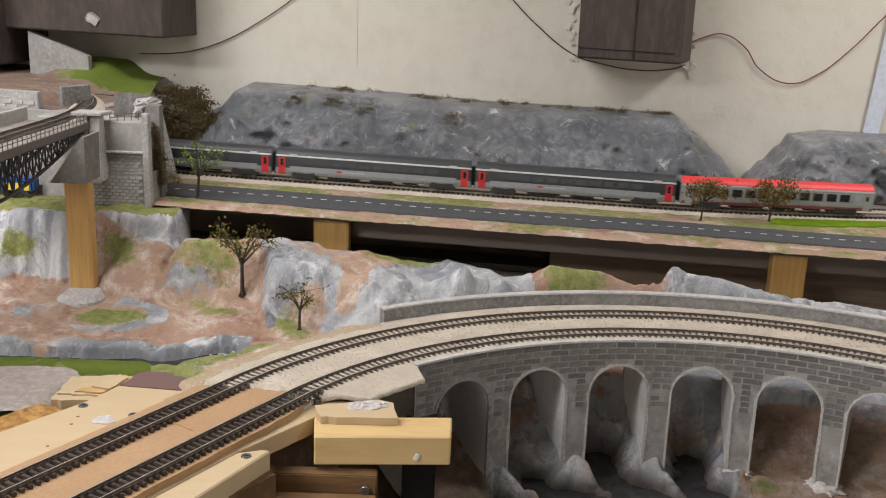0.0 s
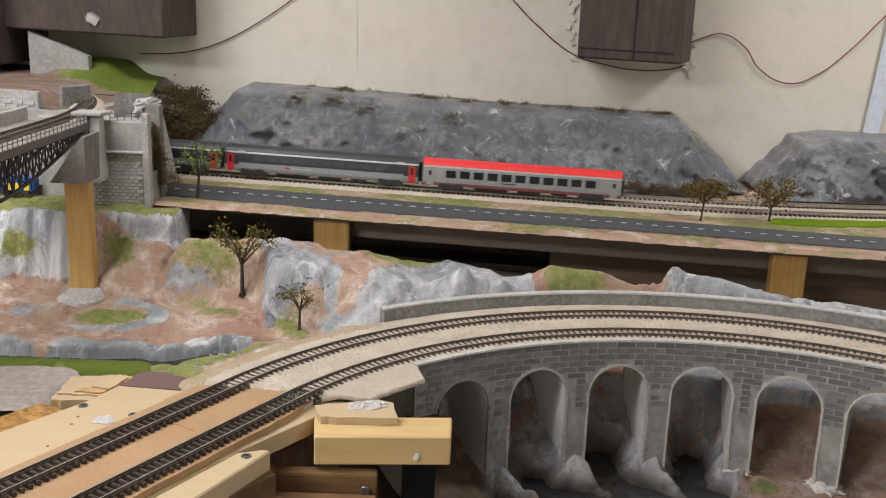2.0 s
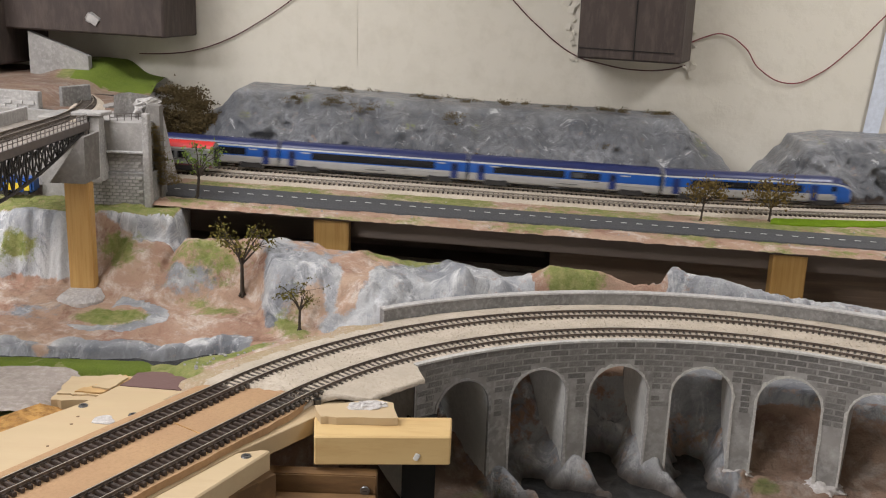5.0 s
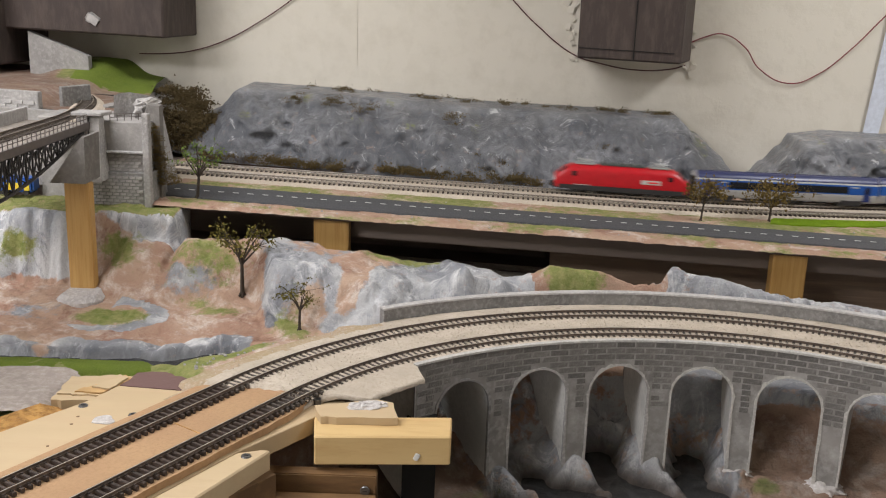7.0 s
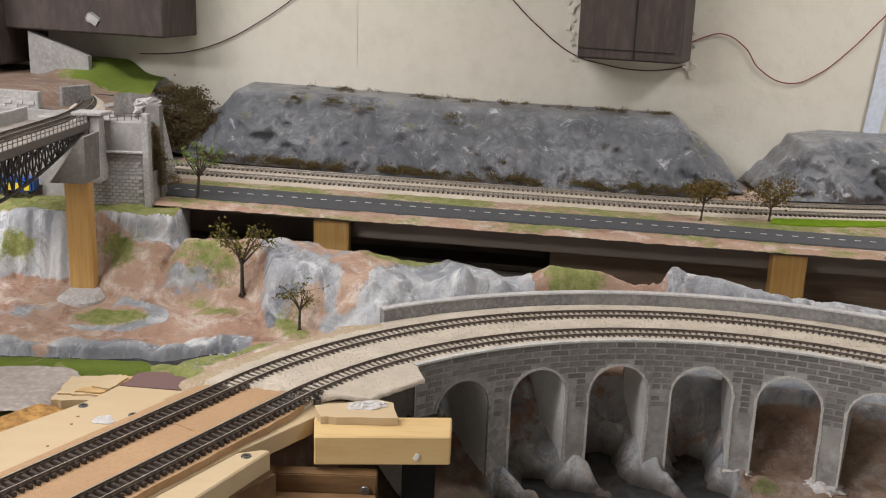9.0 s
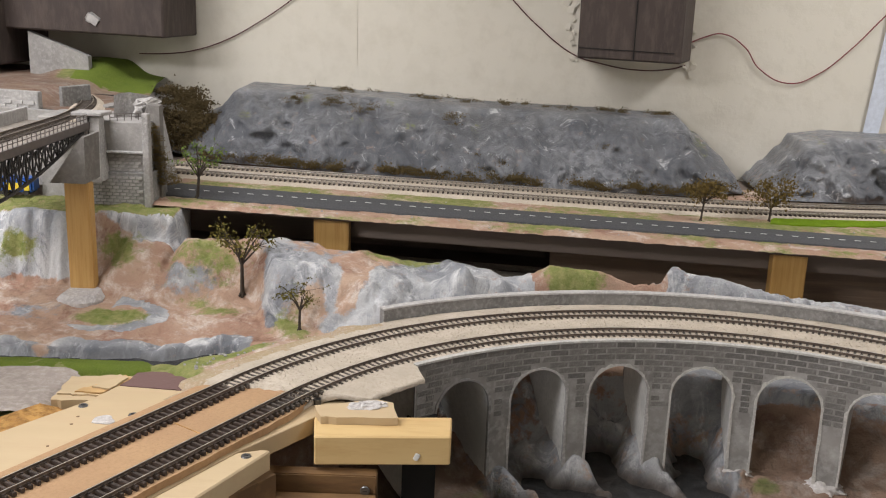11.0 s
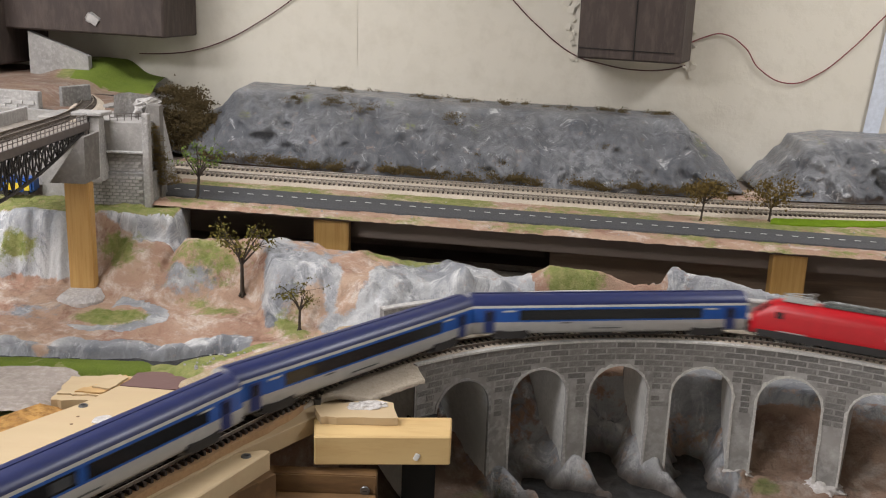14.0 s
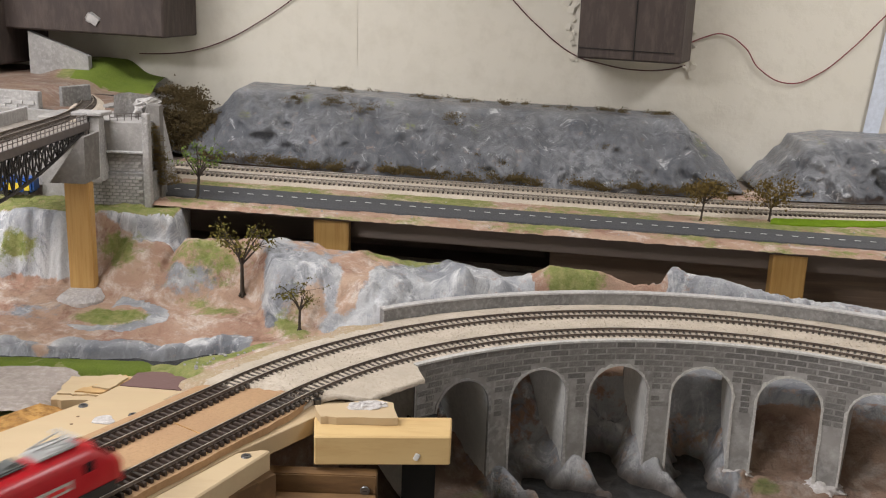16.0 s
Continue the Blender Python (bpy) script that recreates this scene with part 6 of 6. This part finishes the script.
def coach_common(r, L):
    bogie(r, -L / 2 + 0.043)
    bogie(r, L / 2 - 0.043)
    skirts(r, -L / 2 + 0.043)
    skirts(r, L / 2 - 0.043)
    bm = bmesh.new()
    add_box(bm, -0.07, -0.02, -0.012, 0.012, 0.0035, 0.0078, None, 0, 0.001)
    add_box(bm, -0.005, 0.03, -0.0125, 0.0125, 0.0032, 0.0078, None, 0, 0.001)
    add_box(bm, 0.045, 0.07, -0.011, 0.011, 0.004, 0.0078, None, 0, 0.001)
    part("underfloor_boxes", bm, "under", r)


def blue_coach(label, L=0.296, inset=False):
    """A coach with doors at its ends; inset: the front door stands a quarter of the length behind the front, windows in two groups."""
    r = root("passenger_coach", label, "coach", group="blue train")
    H = L / 2
    slot = lambda k: [0, 0, 1, 1, 2, 3, 3, 3, 3, 3][strip_slot(k)] if strip_slot(k) >= 0 else 4
    rings = [half_ring(-H, 0.985), half_ring(-H + 0.0015), half_ring(H - 0.0015), half_ring(H, 0.985)]
    part("body", loft(rings, slot), ["ltgrey", "blue", "stripe", "navy", "under"], r)
    sides("lower_panel", -H + 0.001, H - 0.001, 0.0165, 0.0205, 0.0001, "ltgrey", r, "light grey lower side")
    bands = ((H - 0.139, H - 0.092, 2), (-H + 0.038, H - 0.147, 5)) if inset else ((-H * 0.66, H * 0.66, 9),)
    for x0, x1, n in bands:
        sides("window_band", x0, x1, 0.0225, 0.0330, 0.0002, "glass", r, "dark tinted window band")
        w = (x1 - x0 - 0.004) / n
        for k in range(n):
            sides("window", x0 + 0.002 + k * w + 0.0018, x0 + 0.002 + (k + 1) * w - 0.0018, 0.0243, 0.0317, 0.0004, "greyglass" if inset and k == 0 and n == 2 else "glass", r)
    for x in (-H + 0.019, H - (0.073 if inset else 0.019)):
        sides("door", x - 0.0055, x + 0.0055, 0.0098, 0.0335, 0.0004, "door_blue", r, "dark blue door")
        sides("door_window", x - 0.0022, x + 0.0022, 0.0225, 0.0315, 0.0008, "glass", r)
    for x in ((-H + 0.034, H - 0.060) if inset else (-H + 0.034, H - 0.046)):
        sides("sign_panel", x, x + 0.013, 0.0312, 0.0328, 0.0004, "stripe", r, "pale destination panel")
    sides("lettering", H - 0.105, H - 0.094, 0.0186, 0.0196, 0.0004, "roofgrey", r, "small grey unreadable lettering bar")
    sides("lettering", -0.010, 0.022, 0.0126, 0.0136, 0.0004, "roofgrey", r, "small grey unreadable lettering bar")
    part("roof_rib", box(-H + 0.004, H - 0.004, -0.0006, 0.0006, 0.0458, 0.0470), "navy", r, "thin rib along the roof")
    coach_common(r, L)
    gangway(r, -H, -1)
    gangway(r, H, 1)
    return r


def cab_car(label, L=0.302):
    """Driving trailer: rear at -x, sloping nose at +x."""
    r = root("driving_trailer", label, "coach", group="blue train")
    H = L / 2
    slot = lambda k: [0, 0, 1, 1, 2, 3, 3, 3, 3, 3][strip_slot(k)] if strip_slot(k) >= 0 else 4
    rings = [half_ring(-H, 0.985), half_ring(-H + 0.0015), half_ring(H - 0.036), half_ring(H - 0.026, 0.995, zscale=0.985)]
    part("body", loft(rings, slot), ["ltgrey", "blue", "stripe", "navy", "under"], r)
    nose = []
    for i in range(9):
        u = i / 8
        zs = 0.985 - 0.10 * u - 0.34 * u ** 2.2
        nose.append(half_ring(H - 0.026 + 0.026 * math.sin(u * math.pi / 2) ** 1.15, 0.995 - 0.30 * u ** 2.4, zscale=zs, drop=-0.0006 * u))
    slot2 = lambda k: [0, 0, 0, 0, 1, 2, 2, 2, 2, 2][strip_slot(k)] if strip_slot(k) >= 0 else 0
    part("nose", loft(nose, slot2), ["blue", "stripe", "navy"], r, "sloping blue nose")
    # windscreen and lights follow the nose
    bm = bmesh.new()
    grid = []
    for i in range(5):
        u = 0.22 + 0.43 * i / 4
        zs, sc = 0.985 - 0.10 * u - 0.34 * u ** 2.2, 0.995 - 0.30 * u ** 2.4
        x = H - 0.026 + 0.026 * math.sin(u * math.pi / 2) ** 1.15
        grid.append([bm.verts.new((x + 0.0004, y * sc, 0.0075 + (z - 0.0075) * zs + 0.0005)) for y, z in ((-0.0138, 0.0404), (-0.0075, 0.0453), (0, 0.0465), (0.0075, 0.0453), (0.0138, 0.0404))])
    for a, b in zip(grid, grid[1:]):
        for k in range(4):
            bm.faces.new((a[k], a[k + 1], b[k + 1], b[k]))
    part("windscreen", bm, "glass", r, "black sloping windscreen", smooth=True)
    for y in (-0.0105, 0.0105):
        part("headlight", box(H - 0.0065, H - 0.0020, y - 0.0022, y + 0.0022, 0.0235, 0.0270, None, 0.0008), "headlamp", r, "clear headlight")
        part("headlight", box(H - 0.0030, H + 0.0005, y - 0.0020, y + 0.0020, 0.0130, 0.0165, None, 0.0008), "headlamp", r, "clear lower headlight")
    part("front_apron", box(H - 0.022, H - 0.0005, -0.0105, 0.0105, 0.0040, 0.0098, None, 0.002), "door_blue", r)
    part("plough", box(H - 0.006, H + 0.001, -0.009, 0.009, 0.0025, 0.0048, None, 0.0008), "amber", r, "amber coupling plough")
    sides("lower_panel", -H + 0.001, H - 0.030, 0.0165, 0.0205, 0.0001, "ltgrey", r, "light grey lower side")
    sides("window_band", -H * 0.72, H * 0.46, 0.0225, 0.0325, 0.0002, "glass", r, "dark tinted window band")
    for k in range(8):
        x = -H * 0.66 + 0.008 + k * 0.0202
        sides("window", x, x + 0.0165, 0.0243, 0.0317, 0.0004, "glass", r)
    for x in (-H + 0.019, H - 0.062):
        sides("door", x - 0.0055, x + 0.0055, 0.0098, 0.0335, 0.0004, "door_blue", r, "dark blue door")
    sides("cab_window", H - 0.034, H - 0.027, 0.0255, 0.0325, 0.0003, "glass", r, "dark cab side window")
    coach_common(r, L)
    gangway(r, -H, -1)
    return r


def grey_coach(label, L=0.2975):
    r = root("passenger_coach", label, "coach", group="grey train")
    H = L / 2
    slot = lambda k: [0, 0, 1, 1, 2, 3, 3, 3, 3, 3][strip_slot(k)] if strip_slot(k) >= 0 else 4
    rings = [half_ring(-H, 0.985), half_ring(-H + 0.0015), half_ring(H - 0.0015), half_ring(H, 0.985)]
    part("body", loft(rings, slot), ["sbbgrey", "sbbdark", "stripe", "sbbdark", "under"], r)
    sides("lower_panel", -H + 0.022, H - 0.022, 0.0125, 0.0208, 0.0001, "sbbgrey", r, "silver grey lower side")
    sides("light_line", -H + 0.002, H - 0.002, 0.0353, 0.0372, 0.0000, "stripe", r, "white line below the roof", 0.0006)
    # the windows' reflections are painted in as a lighter grey glass
    for k in range(10):
        x = -0.104 + k * 0.0209
        sides("window", x, x + 0.0150, 0.0240, 0.0320, 0.0003, "greyglass", r)
    for x in (-H + 0.0095, H - 0.0095):
        sides("door", x - 0.0052, x + 0.0052, 0.0085, 0.0335, 0.0004, "reddoor", r, "red entrance door")
        sides("door_window", x - 0.0022, x + 0.0022, 0.0215, 0.0315, 0.0008, "glass", r)
    for x in (-H + 0.022, H - 0.033):
        sides("sign_panel", x, x + 0.011, 0.0365, 0.0392, 0.0000, "stripe", r, "white sign panel at the roof edge")
    sides("emblem", -0.055, -0.047, 0.0155, 0.0180, 0.0004, "reddoor", r, "small red emblem")
    sides("lettering", -0.045, -0.012, 0.0158, 0.0174, 0.0004, "ltgrey", r, "pale unreadable lettering bar")
    coach_common(r, L)
    gangway(r, -H, -1)
    gangway(r, H, 1)
    return r


def red_coach(label, L=0.2975):
    r = root("passenger_coach", label, "coach", group="grey train")
    H = L / 2
    slot = lambda k: [0, 1, 1, 2, 2, 3, 3, 3, 3, 3][strip_slot(k)] if strip_slot(k) >= 0 else 4
    rings = [half_ring(-H, 0.985), half_ring(-H + 0.0015), half_ring(H - 0.0015), half_ring(H, 0.985)]
    part("body", loft(rings, slot), ["maroon", "eurogrey", "eurogrey", "redroof", "under"], r)
    sides("sill", -H + 0.001, H - 0.001, 0.0085, 0.0125, 0.0000, "maroon", r, "maroon sill line")
    sides("window_band", -H * 0.80, H * 0.80, 0.0212, 0.0318, 0.0001, "sbbgrey", r, "darker grey window band")
    for k in range(11):
        x = -0.114 + k * 0.0209
        sides("window", x, x + 0.0152, 0.0208, 0.0318, 0.0003, "glass", r)
    for x in (-H + 0.011, H - 0.011):
        sides("door", x - 0.0055, x + 0.0055, 0.0085, 0.0330, 0.0003, "eurogrey", r, "grey folding door")
        sides("door_window", x - 0.0020, x + 0.0020, 0.0232, 0.0300, 0.0007, "glass", r)
    sides("lettering", -0.03, -0.008, 0.0165, 0.0180, 0.0003, "under", r, "dark unreadable lettering bar")
    part("gutter", box(-H, H, -0.0166, -0.0155, 0.0350, 0.0372), "stripe", r, "pale gutter line")
    part("gutter", box(-H, H, 0.0155, 0.0166, 0.0350, 0.0372), "stripe", r, "pale gutter line")
    coach_common(r, L)
    gangway(r, -H, -1)
    gangway(r, H, 1)
    return r


def locomotive(label, L=0.214):
    r = root("electric_locomotive", label, "locomotive")
    H = L / 2
    rings = []
    for u, zs, sc, dx in ((0.0, 0.56, 0.90, 0), (0.25, 0.68, 0.955, 0), (0.6, 0.88, 0.985, 0), (1.0, 1.0, 1.0, 0)):
        rings.append((u, zs, sc))
    body = [half_ring(-H + 0.004 + 0.026 * u ** 1.0, sc, zscale=zs * 0.965) for u, zs, sc in rings]
    body += [half_ring(H - 0.004 - 0.026 * u, sc, zscale=zs * 0.965) for u, zs, sc in rings[::-1]]
    slot = lambda k: [0, 0, 0, 0, 0, 0, 0, 1, 1, 1][strip_slot(k)] if strip_slot(k) >= 0 else 2
    part("body", loft(body, slot), ["red", "red", "under"], r)
    for sg in (-1, 1):
        bm = bmesh.new()
        x = sg * (H - 0.0145)
        vs = [bm.verts.new(p) for p in ((x + sg * 0.0035, -0.0125, 0.0305), (x + sg * 0.0035, 0.0125, 0.0305), (x - sg * 0.0075, 0.0118, 0.0395), (x - sg * 0.0075, -0.0118, 0.0395))]
        top = [bm.verts.new(v.co + Vector((sg * 0.0014, 0, 0.0012))) for v in vs]
        bm.faces.new(top)
        for i in range(4):
            bm.faces.new((vs[i], vs[(i + 1) % 4], top[(i + 1) % 4], top[i]))
        bmesh.ops.recalc_face_normals(bm, faces=bm.faces)
        part("windscreen", bm, "glass", r, "black cab windscreen")
        part("buffer_beam", box(min(sg * (H - 0.008), sg * H), max(sg * (H - 0.008), sg * H), -0.014, 0.014, 0.0065, 0.0125, None, 0.001), "under", r)
        for y in (-0.010, 0.010):
            bm = bmesh.new()
            add_rod(bm, (sg * H, y, 0.0105), (sg * (H + 0.004), y, 0.0105), 0.0022, 10)
            part("buffer", bm, "under", r)
            part("headlight", box(min(sg * (H - 0.005), sg * (H - 0.0025)), max(sg * (H - 0.005), sg * (H - 0.0025)), y - 0.0016, y + 0.0016, 0.0185, 0.0215, None, 0.0005), "headlamp", r, "clear headlight")
        x = sg * (H - 0.029)
        sides("cab_window", min(x, x - sg * 0.007), max(x, x - sg * 0.007), 0.0275, 0.0345, 0.0002, "glass", r, "dark cab side window")
        # pantograph, folded
        xc = sg * 0.058
        p = part("pantograph", box(xc - 0.016, xc + 0.016, -0.009, 0.009, 0.0445, 0.0465, None, 0.0006), "alu", r, "folded pale grey pantograph")
        bm = bmesh.new()
        for y in (-0.006, 0.006):
            add_rod(bm, (xc - 0.014, y, 0.0475), (xc + 0.015, y * 0.4, 0.0505), 0.0006, 5)
            add_rod(bm, (xc + 0.015, y * 0.4, 0.0505), (xc - 0.010, y, 0.0520), 0.0006, 5)
        add_rod(bm, (xc - 0.010, -0.012, 0.0522), (xc - 0.010, 0.012, 0.0522), 0.0007, 5)
        add_rod(bm, (xc - 0.013, -0.011, 0.0520), (xc - 0.013, 0.011, 0.0520), 0.0006, 5)
        part("arms", bm, "alu", p)
    bm = bmesh.new()
    add_box(bm, -0.036, 0.036, -0.0075, 0.0075, 0.0445, 0.0470, None, 0, 0.001)
    for k in range(5):
        add_box(bm, -0.032 + k * 0.0135, -0.023 + k * 0.0135, -0.005, 0.005, 0.0468, 0.0492, None, 0, 0.0006)
    part("roof_equipment", bm, "roofgrey", r, "grey roof equipment")
    turned("emblem", 0.030, 0.060, 0.0208, 0.0272, 0.0003, "stripe", r, "white emblem panel")
    turned("emblem_bar", 0.040, 0.057, 0.0228, 0.0252, 0.0007, "redroof", r, "pale red bar on the emblem")
    turned("lettering", -0.075, -0.048, 0.0136, 0.0146, 0.0003, "ltgrey", r, "thin pale lettering bar")
    sides("sole_bar", -H + 0.010, H - 0.010, 0.0060, 0.0132, 0.0001, "under", r, "black sole bar")
    bogie(r, -0.058)
    bogie(r, 0.058)
    part("transformer_box", box(-0.030, 0.030, -0.0125, 0.0125, 0.003, 0.0085, None, 0.001), "under", r)
    return r


class Route:
    """A line that vehicles follow by their distance along it."""

    def __init__(self, pts, zero):
        self.p = pts
        self.d = [0.0]
        for a, b in zip(pts, pts[1:]):
            self.d.append(self.d[-1] + (b - a).length)
        self.zero = zero
        self.k = 0

    def at(self, s):
        s += self.zero
        s = min(max(s, 0), self.d[-1] - 1e-6)
        k = int(np.searchsorted(self.d, s, side="right")) - 1
        return self.p[k].lerp(self.p[k + 1], (s - self.d[k]) / max(1e-9, self.d[k + 1] - self.d[k]))

    def stand(self, mid, half, flip=False):
        a, b = self.at(mid - half), self.at(mid + half)
        x = (a - b if flip else b - a).normalized()
        y = Vector((0, 0, 1)).cross(x).normalized()
        z = x.cross(y)
        c = (a + b) / 2
        return Matrix(((x.x, y.x, z.x, c.x), (x.y, y.y, z.y, c.y), (x.z, y.z, z.z, c.z), (0, 0, 0, 1)))


TRAINS = {}


def build_trains():
    cab = cab_car("blue and grey driving trailer with sloping nose and headlights")
    c1 = blue_coach("blue and light grey coach with inset door behind the driving trailer", inset=True)
    c2 = blue_coach("blue and light grey coach with navy roof mid-train")
    c3 = copy_thing(c2, Matrix())
    tagged(c3, "blue and light grey coach with navy roof next to the locomotive")
    loco = locomotive("red electric locomotive with folded pantographs and white emblem")
    g1 = grey_coach("anthracite and silver coach with red doors and white roof line")
    g2 = copy_thing(g1, Matrix())
    g3 = copy_thing(g1, Matrix())
    rc = red_coach("stone grey coach with bright red roof at the train's end")
    TRAINS["blue"] = [(cab, 0.151, 0.108), (c1, 0.306 + 0.148, 0.105), (c2, 0.606 + 0.148, 0.105), (c3, 0.906 + 0.148, 0.105), (loco, 1.208 + 0.107, 0.058)]
    TRAINS["grey"] = [(rc, 0.1488), (g1, -0.3045 + 0.1488), (g2, -0.609 + 0.1488), (g3, -0.9135 + 0.1488)]


def motions():
    # blue train: nose at 0.422 m of the far shelf after 4 s, a little slower round the turn
    pts = [p for p, _ in far_track(0.068)] + [p for p, _ in loop_rows()][1:] + [p for p, _ in near_track(RB)][1:]
    route = Route(pts, 2.6 * FD.length)
    times = [i / 10 for i in range(161)]

    def nose(t):
        s = float(np.interp(t, (0, 4, 6.5, 8, 11.5, 16), (-1.47, 0.422, 1.601, 2.33, 3.937, 6.0405)))
        return max(s, -1.12)  # waits inside the tunnel at first
    for thing, back, half in TRAINS["blue"]:
        walk(thing, [(t, route.stand(nose(t) - back, half)) for t in times])
    # grey train: runs left on the front track and halts inside the tunnel
    route2 = Route([p for p, _ in far_track(0.006)], 2.6 * FD.length)

    def head(t):
        u = min(t, 7.0)
        return 0.609 - 0.186 * u - 0.003 * u * u
    for thing, off in TRAINS["grey"]:
        walk(thing, [(t, route2.stand(head(t) + off, 0.105)) for t in times])


build_room()
build_crags()
build_timbers()
build_cables()
build_shelf()
build_road()
build_tracks()
VIADUCT = build_viaduct()
build_deck()
build_board()
build_land()
build_trees()
build_upper()
build_trains()
build_viaduct_bricks(VIADUCT)
motions()
